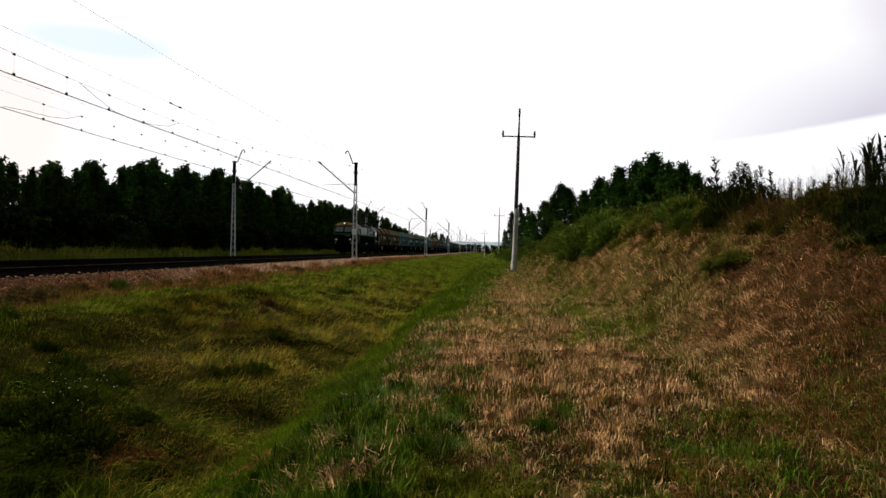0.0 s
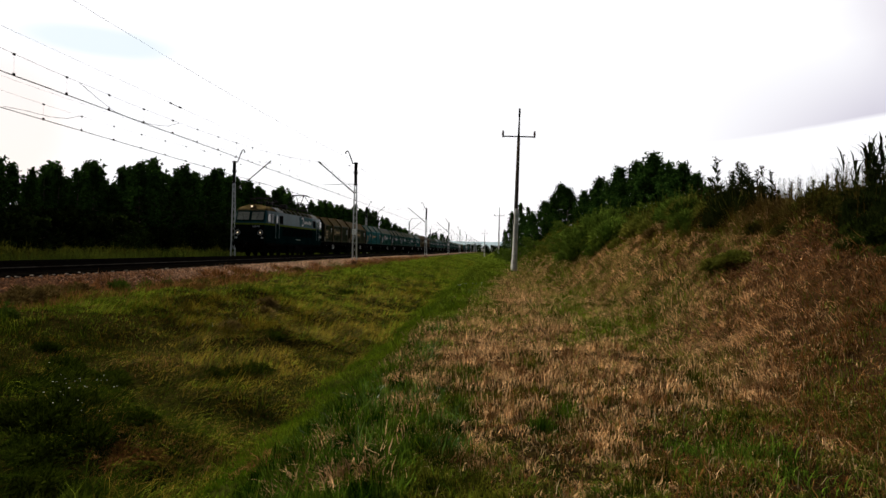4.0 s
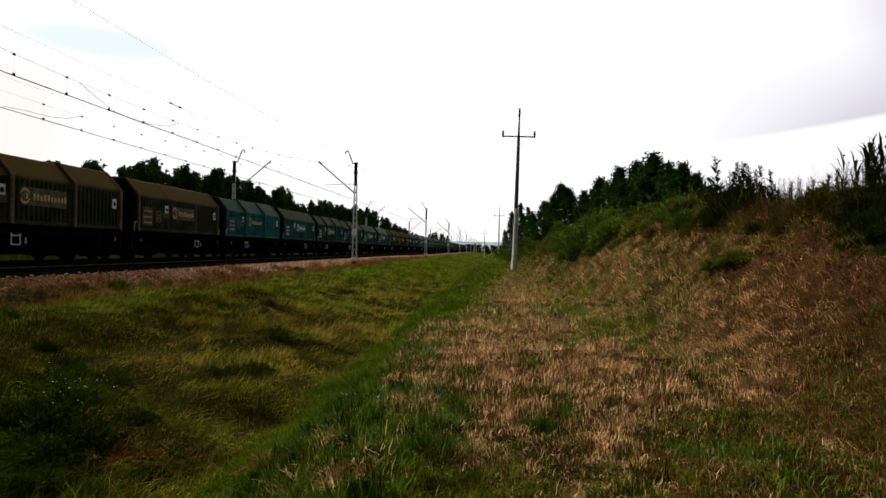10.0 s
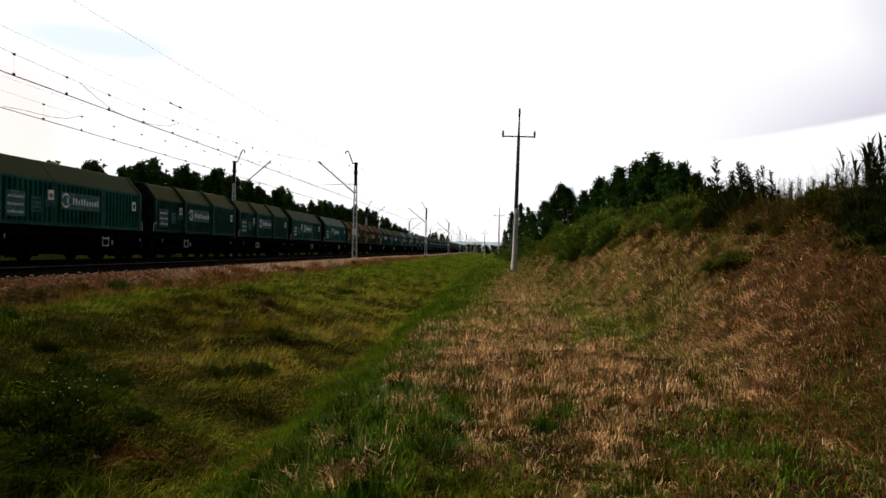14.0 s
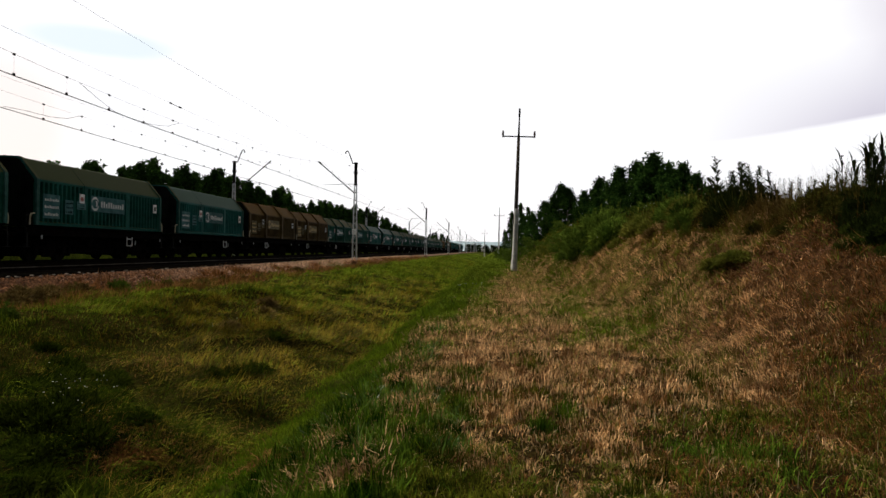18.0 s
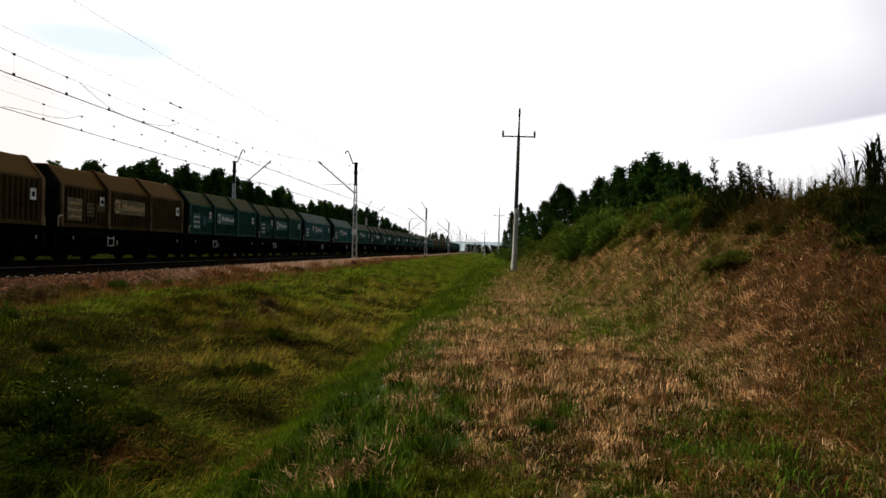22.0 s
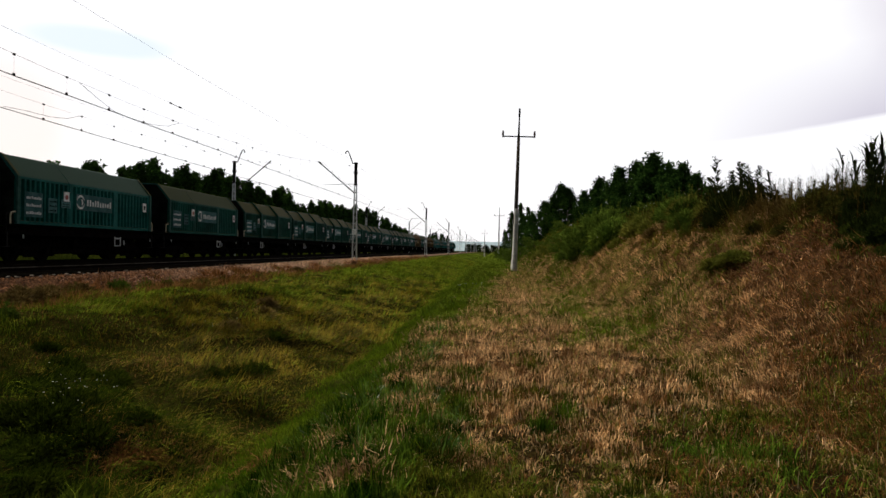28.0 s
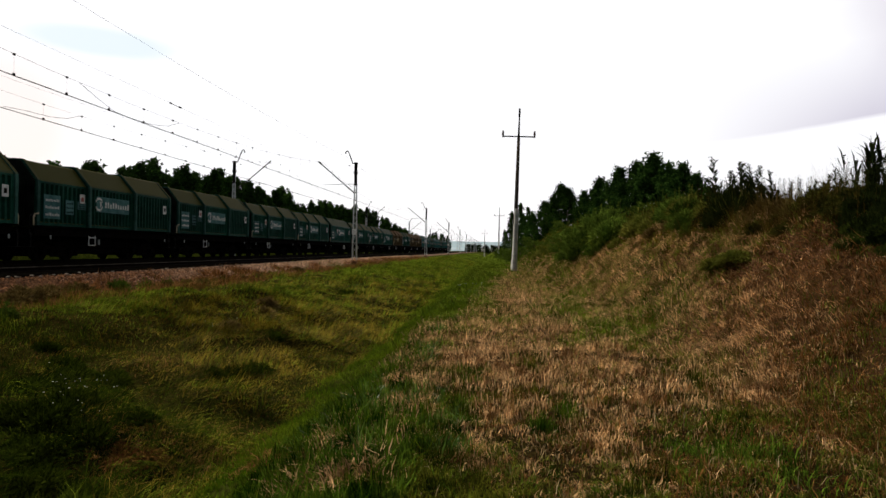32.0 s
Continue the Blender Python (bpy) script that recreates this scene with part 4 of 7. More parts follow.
            part("roof_rib", sh, LOCO_PALE, thing, "pale curved roof rib")
        em = Shape()
        part("name_panel", Shape().box((s * 1.482, 12.1, 3.22), (0.036, 4.3, 0.90), b=0.004), LOCO_NAME, thing, "lighter teal panel behind the emblem and writing")
        swirl(em, 10.85 if s > 0 else 10.4, 3.24, 0.37, 1.498 if s > 0 else -1.508)
        part("emblem", em, MARK, thing, "white broken ring emblem")
        tx = Shape()
        letter_bars(tx, 11.4, 13.95, 3.04, 3.42, s * 1.503, 9, seed=5)
        tagged(part("lettering", tx, MARK, thing, "large white bars of writing"), kind="stuff")
        tx = Shape()
        letter_bars(tx, 8.7, 10.2, 1.42, 1.56, x + s * 0.004, 9, seed=6)
        tagged(part("lettering", tx, DIM_MARK, thing, "faint bars of writing"), kind="stuff")
        part("solebar", Shape().box((s * 1.40, L / 2, 0.98), (0.08, 17.0, 0.2), b=0.02), UNDER, thing)
    sh = Shape().box((0, L / 2 + 0.25, 0.66), (2.4, 4.6, 0.86), b=0.06).box((0, L / 2, 0.95), (2.4, 16.0, 0.16))
    part("underframe", sh, UNDER, thing)
    for s in (-1, 1):
        part("battery_box", Shape().box((s * 1.28, L / 2, 0.78), (0.3, 1.5, 0.5), b=0.05), UNDER, thing)
    walkway = Shape()
    for s in (-1, 1):
        walkway.tube((s * 0.9, 3.0, 4.40), (s * 0.9, L - 3.0, 4.40), 0.025)
        for q in range(11):
            walkway.tube((s * 0.9, 3.0 + q * 1.32, 4.1), (s * 0.9, 3.0 + q * 1.32, 4.40), 0.018)
    part("roof_rail", walkway, DARK_STEEL, thing, "tubular roof rail")
    part("roof_box", Shape().box((0.35, 8.5, 4.50), (0.6, 0.55, 0.46), b=0.04), DARK_STEEL, thing, "square roof resistor box")
    bus = Shape().tube((0, 4.6, 4.60), (0, 14.6, 4.60), 0.03)
    for q in range(6):
        bus.tube((0, 4.8 + q * 1.9, 4.05), (0, 4.8 + q * 1.9, 4.60), 0.06)
    part("roof_busbar", bus, DARK_STEEL, thing)
    pantograph(thing, 4.3, 5.02, False)
    pantograph(thing, L - 4.4, 6.12, True)
    for y in (4.3, L - 4.3):
        sh = Shape()
        for s in (-1, 1):
            sh.box((s * 1.02, 0, 0.72), (0.14, 5.0, 0.30), b=0.04)
            for q in (-1.75, 0.0, 1.75):
                sh.box((s * 1.04, q, 0.60), (0.2, 0.4, 0.42), b=0.05)
                for e in (-0.42, 0.42):
                    sh.tube((s * 1.04, q + e, 0.42), (s * 1.04, q + e, 0.76), 0.09, n=10)
            for q in (-2.5, -0.875, 0.875, 2.5):
                sh.box((s * 0.98, q, 0.46), (0.16, 0.34, 0.50), b=0.04)
        for q in (-2.5, -0.875, 0.875, 2.5):
            sh.box((0, q, 0.56), (1.5, 0.62, 0.56), b=0.06)
        bogie = part("bogie", sh, UNDER, thing, "three-axle bogie", pose(0, y, 0))
        for q in (-1.75, 0.0, 1.75):
            wheelset(0.59, bogie, pose(0, q, 0.59))
    return thing


def build_train():
    """The locomotive and thirty-eight wagons, in their order from the front."""
    loco = locomotive()
    makers = {
        "brown": freight_wagon(BROWN, GOLD_MARK, "rusty brown coil wagon with three telescopic ribbed hoods", True, False),
        "teal": freight_wagon(TEAL, MARK, "dusty teal coil wagon with three stepped telescopic hoods", True, True),
        "flush": freight_wagon(CLEAN_TEAL, MARK, "dark teal coil wagon with smooth continuous hoods", False, True),
        "blue_flush": freight_wagon(MID_TEAL, MARK, "clean blue-green coil wagon with smooth continuous hoods", False, True),
        "olive": freight_wagon(OLIVE, GOLD_MARK, "dusty olive-green coil wagon with brown stepped hood tops", True, False),
        "olive_flush": freight_wagon(OLIVE, GOLD_MARK, "dusty olive-green coil wagon with brown hood tops", False, False),
        "blue": freight_wagon(BLUE, GOLD_MARK, "clean blue-teal coil wagon with three telescopic hoods", True, False),
    }
    order = ["olive", "olive_flush", "blue", "flush", "teal", "teal", "flush", "blue_flush", "brown", "brown", "teal", "teal", "blue_flush", "blue_flush", "flush", "teal", "teal", "teal",
             "teal", "teal", "flush", "teal", "teal", "flush", "brown", "teal", "brown", "brown", "blue", "blue", "teal", "blue", "blue", "teal", "blue", "blue", "teal", "blue"]
    used, wagons = set(), []
    for i, kind in enumerate(order):
        if kind in used:
            w = copy_thing(makers[kind], pose(0, 0, 0))
        else:
            used.add(kind)
            w = makers[kind]
        w.matrix_basis = pose(FAR_X, COUPLING_Y + i * WAGON_LENGTH, RAIL_Z)
        wagons.append(w)
    loco.matrix_basis = pose(FAR_X, COUPLING_Y - 19.24, RAIL_Z)
    return loco, wagons


LOCO, WAGONS = build_train()

# ---- overhead line ----
SPAN = 65.0
MAST_Y = [60.2 + SPAN * k for k in range(-2, 14)]
NEAR_MAST_X, FAR_MAST_X = -12.77, -24.35


def line_mast(x, way):
    """A lattice mast of two channels with a raking bracket over its track; way: +1 where the track lies towards +x."""
    thing = tagged(empty("catenary_mast"), "grey steel lattice mast carrying the overhead line on a concrete footing", "mast", "masts along the railway")
    part("footing", Shape().box((0, 0, -0.62), (0.5, 0.5, 1.3), b=0.05), EARTH, thing, "dirty concrete block")
    z0, z1 = 0.15, 9.1
    for s in (-1, 1):
        sh = Shape().box((0, 0, 0), (0.11, 0.06, z1 - z0), b=0.01)
        lean = math.degrees(math.atan2(0.135, z1 - z0))
        part("channel", sh, GALV, thing, at=pose(s * 0.135, 0, (z0 + z1) / 2, 0, -s * lean))
    lace = Shape()
    n = 15
    for i in range(n):
        a, b = z0 + (z1 - z0) * i / n, z0 + (z1 - z0) * (i + 1) / n
        wa, wb = 0.2 - 0.135 * i / n, 0.2 - 0.135 * (i + 1) / n
        k = 1 if i % 2 else -1
        lace.tube((k * wa, 0.02, a), (-k * wb, 0.02, b), 0.014, n=5)
        lace.tube((-k * wa, -0.02, a), (k * wb, -0.02, b), 0.014, n=5)
    part("lacing", lace, GALV, thing)
    collar = Shape().box((0, 0, 9.08), (0.34, 0.3, 0.14), b=0.03).box((0, 0, 8.2), (0.36, 0.26, 0.22), b=0.03).box((0, 0, 7.1), (0.34, 0.2, 0.12), b=0.03)
    part("collar", collar, DARK_STEEL, thing)
    # Added sleeve: gives the mast top its darkness against the bright sky.
    part("top_sleeve", Shape().box((0, 0, 8.15), (0.27, 0.14, 1.95), b=0.02), DARK_STEEL, thing, "added dark sleeve, the mast top darkened against the sky")
    reach = abs(NEAR_X - NEAR_MAST_X)
    br = Shape().tube((way * 0.15, 0, 6.35), (way * (reach + 0.4), 0, 9.2), 0.05)
    part("bracket", br, DARK_STEEL, thing, "raking bracket tube")
    ins = Shape()
    for a in (0.10, 0.92):
        for q in range(4):
            t = a + 0.018 * q
            ins.tube((way * reach * 1.08 * t + way * 0.15, 0, 6.35 + 2.85 * t), (way * reach * 1.08 * (t + 0.008) + way * 0.15, 0, 6.35 + 2.85 * (t + 0.008)), 0.085, n=10)
    part("insulator", ins, PORCELAIN, thing)
    reg = Shape().tube((way * 0.15, 0, 7.15), (way * 2.0, 0, 7.1), 0.02).tube((way * 1.2, 0, 7.12), (way * (reach + 0.1), 0, 7.05), 0.014)
    part("registration_arm", reg, DARK_STEEL, thing)
    horn = Shape().path([(way * 0.3, 0, 9.05), (way * 0.36, 0, 9.2), (way * 0.72, 0, 10.15), (way * 0.86, 0, 10.22), (way * 0.96, 0, 10.15), (way * 0.98, 0, 9.95)], 0.05)
    horn.tube((way * 0.05, 0, 9.05), (way * 0.3, 0, 9.05), 0.03).box((way * 0.6, 0, 8.85), (0.16, 0.06, 0.06))
    part("wire_horn", horn, DARK_STEEL, thing, "goose-neck bracket for the earth wire")
    if way < 0:
        plate = part("number_plate", Shape().box((-0.05, -0.12, 2.72), (0.38, 0.02, 0.52), b=0.005), ENAMEL, thing, "white plate with bars of writing")
        for r in range(2):
            tx = Shape()
            for q in range(3):
                tx.box((-0.13 + 0.085 * q, -0.133, 2.82 - 0.2 * r), (0.03, 0.006, 0.08))
            tagged(part("lettering", tx, DIM_MARK, plate), kind="stuff")
    return thing


def build_masts():
    for x, way in ((NEAR_MAST_X, -1), (FAR_MAST_X, 1)):
        first = line_mast(x, way)
        base = 0.50 if way < 0 else 0.55
        for i, y in enumerate(MAST_Y):
            if i == 1:
                continue
            m = pose(x, y, base - 0.1)
            if i == 0:
                first.matrix_basis = m
            else:
                copy_thing(first, m)
        copy_thing(first, pose(x, MAST_Y[1] - 6, base - 0.1))


build_masts()


def sag(y, high, low):
    """Height of a carrying wire that hangs between masts."""
    t = ((y - MAST_Y[0]) / SPAN) % 1.0
    return low + (high - low) * (2 * t - 1) ** 2


def build_wires():
    y0, y1 = MAST_Y[0], MAST_Y[-1]
    steps = [y0 + 5.4167 * i for i in range(int((y1 - y0) / 5.4167) + 1)]
    for x in (NEAR_X, FAR_X):
        low, high = (7.74, 9.55) if x == NEAR_X else (7.72, 9.3)
        contact = 7.12 if x == NEAR_X else 7.04
        thing = tagged(empty("overhead_wire"), "overhead contact line with droppers above the track", "overhead line", "overhead lines")
        sh = Shape()
        for d in (-0.03, 0.03):
            sh.tube((x + d, y0, contact), (x + d, y1, contact), 0.0092, n=5)
        part("contact_wire", sh, WIRE, thing)
        part("carrier_wire", Shape().path([(x, y, sag(y, high, low)) for y in steps], 0.0062 if x == NEAR_X else 0.0040, n=5), WIRE, thing)
        dr, cl = Shape(), Shape()
        for k in range(110):
            y = -8.0 + (1.55 if x == NEAR_X else 0.45) + 2.708 * k
            zz = sag(y, high, low)
            dr.tube((x, y, contact), (x, y, zz), 0.0025, n=4)
            if y < 75:
                cl.box((x, y, contact + 0.03), (0.06, 0.07, 0.10)).box((x, y, zz), (0.05, 0.09, 0.07))
        tagged(part("dropper", dr, WIRE, thing), kind="stuff")
        tagged(part("clamp", cl, DARK_STEEL, thing), kind="stuff")
    # mid-point tie of each line
    for x, pts in ((NEAR_X, ((24.0, 7.74), (25.2, 7.40), (26.4, 7.13), (27.8, 7.10), (29.4, 7.17), (30.9, 7.38), (32.0, 7.74))), (FAR_X, ((30.2, 7.73), (29.2, 7.40), (28.0, 7.24), (26.6, 7.20), (25.2, 7.1)))):
        tie = Shape().path([(x + 0.05, q, z) for q, z in pts], 0.010)
        tagged(part("anchor_tie", tie, WIRE), "slack copper tie between carrier and contact wire", "wire")
    for x, high, low, name in ((-13.7, 10.1, 9.45, "earth_wire"), (-23.1, 10.1, 9.4, "earth_wire"), (-17.9, 9.45, 9.45, "feeder_wire")):
        tagged(part(name, Shape().path([(x, y, sag(y, high, low)) for y in steps], 0.0048, n=5), WIRE), "thin dark overhead cable along the railway", "wire")
    ins = Shape().tube((-17.9, 35.1, 9.45), (-17.9, 36.3, 9.45), 0.02, n=8).tube((-17.9, 35.05, 9.45), (-17.9, 35.25, 9.45), 0.05, n=8).tube((-17.9, 36.15, 9.45), (-17.9, 36.35, 9.45), 0.05, n=8)
    tagged(part("line_insulator", ins, PORCELAIN), "brown porcelain insulator in the overhead cable", "insulator")


build_wires()


def power_pole(y, x, height, lean, first):
    z = float(ground_z(x, y)) - 0.2
    if first is None:
        thing = tagged(empty("power_pole"), "tapered concrete power pole with a steel crossarm", "pole", "poles along the path")
        sh = Shape().tube((0, 0, 0), (0, 0, height - 2.2), 0.19, 0.11, n=12)
        part("shaft", sh, DARK_SHAFT, thing, "dark upper shaft", smooth=True)
        part("concrete_foot", Shape().tube((0.02, 0, 0), (0.02, 0, 5.0), 0.215, 0.17, n=12), CONCRETE, thing, "pale concrete lower part")
        part("base_collar", Shape().tube((0, 0, 0.1), (0, 0, 1.15), 0.27, 0.21, n=12), CONCRETE, thing, "thick concrete foot")
        part("top_spike", Shape().tube((0, 0, height - 2.4), (0, 0, height - 0.5), 0.085, 0.05, n=8).tube((0, 0, height - 0.6), (0, 0, height), 0.07, n=8), DARK_STEEL, thing)
        part("crossarm", Shape().box((0, 0, height - 2.13), (2.45, 0.08, 0.09), b=0.01), DARK_STEEL, thing)
        for s in (-1, 1):
            part("insulator", Shape().tube((s * 1.19, 0, height - 2.2), (s * 1.19, 0, height - 1.7), 0.07, n=10).tube((s * 1.19, 0, height - 2.0), (s * 1.19, 0, height - 1.86), 0.085, n=10), PORCELAIN, thing)
    else:
        thing = copy_thing(first, pose(0, 0, 0))
    thing.matrix_basis = pose(x, y, z, 0, lean, 0)
    return thing


POLE = power_pole(50.2, 1.62, 12.6, 1.1, None)
power_pole(165.0, 1.45, 12.0, 0.4, POLE)
power_pole(290.0, -3.6, 12.0, 0.0, POLE)

# ---- trees ----


_cube = np.random.RandomState(17).rand(24, 24, 24)


def puff(p, size):
    """Smooth noise in space between 0 and 1."""
    q = p / size + 50.0
    i = np.floor(q).astype(int)
    f = q - i
    f = f * f * (3 - 2 * f)
    out = 0.0
    for dx in (0, 1):
        for dy in (0, 1):
            for dz in (0, 1):
                w = (f[:, 0] if dx else 1 - f[:, 0]) * (f[:, 1] if dy else 1 - f[:, 1]) * (f[:, 2] if dz else 1 - f[:, 2])
                out = out + w * _cube[(i[:, 0] + dx) % 24, (i[:, 1] + dy) % 24, (i[:, 2] + dz) % 24]
    return out


def leaf_sprays(rnd, pos, size):
    """A bent leaf spray at each place."""
    count = len(pos)
    u = rnd.normal(size=(count, 3))
    u /= np.linalg.norm(u, axis=1)[:, None]
    v = np.cross(u, rnd.normal(size=(count, 3)))
    v /= np.linalg.norm(v, axis=1)[:, None]
    s = size * rnd.uniform(0.55, 1.35, count)[:, None]
    verts = np.stack([pos - u * s, pos + v * s * 0.55, pos + u * s, pos - v * s * 0.55 + np.cross(u, v) * s * 0.3], 1).reshape(-1, 3)
    b = np.arange(count)[:, None] * 4
    return verts, np.concatenate([b + [0, 1, 2], b + [0, 2, 3]])


def crown_places(rnd, count, height, width, kind, shift):
    """Places of leaves in fuzzy clumps on the ends of the limbs, with gaps between them."""
    clumps = {"pine": 420, "bush": 130}.get(kind, 300)
    f = (np.arange(clumps) + rnd.rand(clumps)) / clumps
    a = rnd.uniform(0, 2 * math.pi, clumps)
    q = rnd.uniform(0.15, 1.0, clumps) ** 0.55
    if kind == "pine":
        z = 0.10 + 0.90 * f ** 1.15
        reach = (1.03 - z) ** 0.75 * 0.5 * rnd.uniform(0.65, 1.1, clumps)
    elif kind == "bush":
        z = 0.04 + 0.90 * f
        reach = np.sqrt(np.clip(1 - z ** 2.2, 0.05, 1)) * 0.46 * rnd.uniform(0.75, 1.12, clumps)
    else:
        z = 0.14 + 0.86 * f
        t = (z - 0.14) / 0.86
        reach = np.clip(np.sin(math.pi * (0.16 + 0.80 * t)), 0.05, 1) ** 0.8 * (1 - 0.8 * t ** 2) * 0.46 * rnd.uniform(0.7, 1.2, clumps)
    lobe = 0.72 + 0.56 * puff(np.stack([np.cos(a), np.sin(a), z * 2.0 + shift], -1), 0.6)
    c = np.stack([np.cos(a) * q * reach * lobe * width, np.sin(a) * q * reach * lobe * width, z * height], -1)
    size = width * rnd.uniform(0.022, 0.062, clumps) * (0.85 if kind == "pine" else 1.0)
    k = rnd.choice(clumps, count, p=size ** 2 / np.sum(size ** 2))
    g = rnd.normal(size=(count, 3))
    g *= (rnd.rand(count) ** 0.6 * (1.5 if kind == "bush" else 1.6) / np.linalg.norm(g, axis=1) * size[k])[:, None]
    out = np.stack([np.cos(a[k]), np.sin(a[k]), np.full(count, -0.15 if kind == "pine" else 0.7)], -1)
    along = np.sum(g * out, 1)[:, None]
    places = c[k] + g * [1.0, 1.0, 0.75] + out * along * 0.6
    if kind == "bush":
        return places
    # upright leading shoots that make the top ragged
    shoots, m = 11, count // 7
    a, r = rnd.uniform(0, 2 * math.pi, shoots), rnd.uniform(0.0, 0.26, shoots) * width
    tip = height * (1.01 - 0.24 * (r / (0.26 * width)) ** 1.2) * rnd.uniform(0.93, 1.04, shoots)
    j, up = rnd.randint(0, shoots, m), rnd.rand(m)
    wide = (0.008 + 0.040 * (1 - up) ** 0.8) * width
    a2 = rnd.uniform(0, 2 * math.pi, m)
    places[:m] = np.stack([np.cos(a[j]) * r[j] * (0.8 + 0.3 * up) + np.cos(a2) * wide, np.sin(a[j]) * r[j] * (0.8 + 0.3 * up) + np.sin(a2) * wide, tip[j] - 0.26 * height * (1 - up)], -1)
    return places


def make_tree(name, label, seed, height, width, leaves, leaf_size, material, kind="broad"):
    rnd = np.random.RandomState(seed)
    bush = kind == "bush"
    thing = tagged(empty(name), label, "bush" if bush else "tree", "bushes" if bush else "trees beside the railway")
    sh = Shape()
    bend = rnd.uniform(-0.25, 0.25, 2)
    top = (bend[0], bend[1], height * 0.93)
    sh.tube((0, 0, -0.3), (bend[0] * 0.4, bend[1] * 0.4, height * 0.45), height * 0.018, height * 0.012, n=7)
    sh.tube((bend[0] * 0.4, bend[1] * 0.4, height * 0.45), top, height * 0.012, height * 0.003, n=6)
    limbs = 20
    for i in range(limbs):
        f = (0.06 if bush else 0.18) + 0.72 * (i + rnd.uniform(0, 0.8)) / limbs
        a = i * 2.4 + rnd.uniform(-0.5, 0.5)
        reach = width * 0.42 * ((1.05 - f) if kind == "pine" else math.sin(math.pi * min(1.0, 0.2 + f * 0.8))) * rnd.uniform(0.6, 1.05)
        start = Vector((bend[0] * f, bend[1] * f, height * f * 0.92))
        end = start + Vector((math.cos(a) * reach, math.sin(a) * reach, (-0.05 if kind == "pine" else 0.35) * reach))
        sh.tube(start, end, height * 0.007 * (1.2 - f), height * 0.0015, n=5)
    part("trunk", sh, BARK, thing, "dark trunk and limbs")
    v, t = leaf_sprays(rnd, crown_places(rnd, leaves, height, width, kind, seed * 1.37), leaf_size)
    part("crown", mesh_of_triangles("crown", v, t, material), None, thing, "loose uneven crown of leaves")
    MODELS.append(thing)
    return thing


MODELS, USED = [], set()


def clear_models():
    """Takes away the models of plants that were not set anywhere."""
    for ob in MODELS:
        if ob not in USED:
            for o in (*ob.children_recursive, ob):
                bpy.data.objects.remove(o)


def plant(proto, used, x, y, turn, scale=1.0, sink=0.0):
    """Stands a copy of a tree on the ground."""
    z = float(ground_z(x, y)) - sink
    m = pose(x, y, z, 0, 0, turn)
    if proto in used:
        ob = copy_thing(proto, m)
    else:
        used.add(proto)
        USED.add(proto)
        ob = proto
        ob.matrix_basis = m
    ob.scale = (scale, scale, scale)
    return ob


def tussock(name, label, seed, height, width, count, leaf, material, droop=0.4, stalks=6):
    """A heap of herbs and long grass: narrow leaves standing out of several rounded lumps, a few stalks above them."""
    rnd = np.random.RandomState(seed)
    thing = tagged(empty(name), label, "plants", "herbs on the slope")
    lumps = 9
    a = rnd.uniform(0, 6.283, lumps)
    q = np.sqrt(rnd.rand(lumps)) * 0.34 * width
    top = height * np.clip(1.0 - (q / (0.5 * width)) ** 2, 0.3, 1) * rnd.uniform(0.7, 1.0, lumps)
    wide = width * rnd.uniform(0.16, 0.28, lumps)
    k = rnd.randint(0, lumps, count)
    d = rnd.normal(size=(count, 3))
    d[:, 2] = np.abs(d[:, 2]) * 0.9 - 0.1
    d /= np.linalg.norm(d, axis=1)[:, None]
    r = rnd.uniform(0.35, 1.0, count) ** 0.5
    c = np.stack([np.cos(a) * q, np.sin(a) * q, np.zeros(lumps)], -1)[k]
    base = c + d * np.stack([wide[k] * r, wide[k] * r, top[k] * r * 0.86], -1)
    way = d * [0.75, 0.75, 0.25] + [0, 0, 1.05] + rnd.normal(0, 0.45, (count, 3))
    way /= np.linalg.norm(way, axis=1)[:, None]
    ln = (leaf * rnd.uniform(0.5, 1.3, count))[:, None]
    side = np.cross(way, rnd.normal(size=(count, 3)))
    side *= ln * 0.085 / np.linalg.norm(side, axis=1)[:, None]
    mid = base + way * ln * 0.5
    tip = base + way * ln + d * [1, 1, 0] * ln * droop * 0.7 - np.array([0, 0, 1]) * ln * droop * rnd.uniform(0.2, 1.0, count)[:, None]
    verts = np.stack([base, mid - side, mid + side, tip], 1).reshape(-1, 3)
    b = np.arange(count)[:, None] * 4
    part("foliage", mesh_of_triangles("foliage", verts, np.concatenate([b + [0, 1, 2], b + [1, 3, 2]]), material), None, thing)
    sh = Shape()
    for i in range(stalks):
        j = rnd.randint(lumps)
        foot = Vector((math.cos(a[j]) * q[j], math.sin(a[j]) * q[j], top[j] * 0.4))
        head = foot + Vector((rnd.normal(0, 0.14), rnd.normal(0, 0.14), 1.0)) * height * rnd.uniform(0.55, 0.9)
        sh.tube(foot, head, 0.006, 0.003, n=4)
        for e in range(6):
            p = foot.lerp(head, rnd.uniform(0.72, 1.03)) + Vector(rnd.normal(0, 0.012, 3))
            sh.add([p + Vector(v) * 0.014 for v in ((1, 0, 0), (-0.5, 0.9, 0), (-0.5, -0.9, 0), (0, 0, 2.2))], [(0, 1, 3), (1, 2, 3), (2, 0, 3), (0, 2, 1)])
    if stalks:
        tagged(part("stalk", sh, material, thing), kind="stuff")
    MODELS.append(thing)
    return thing


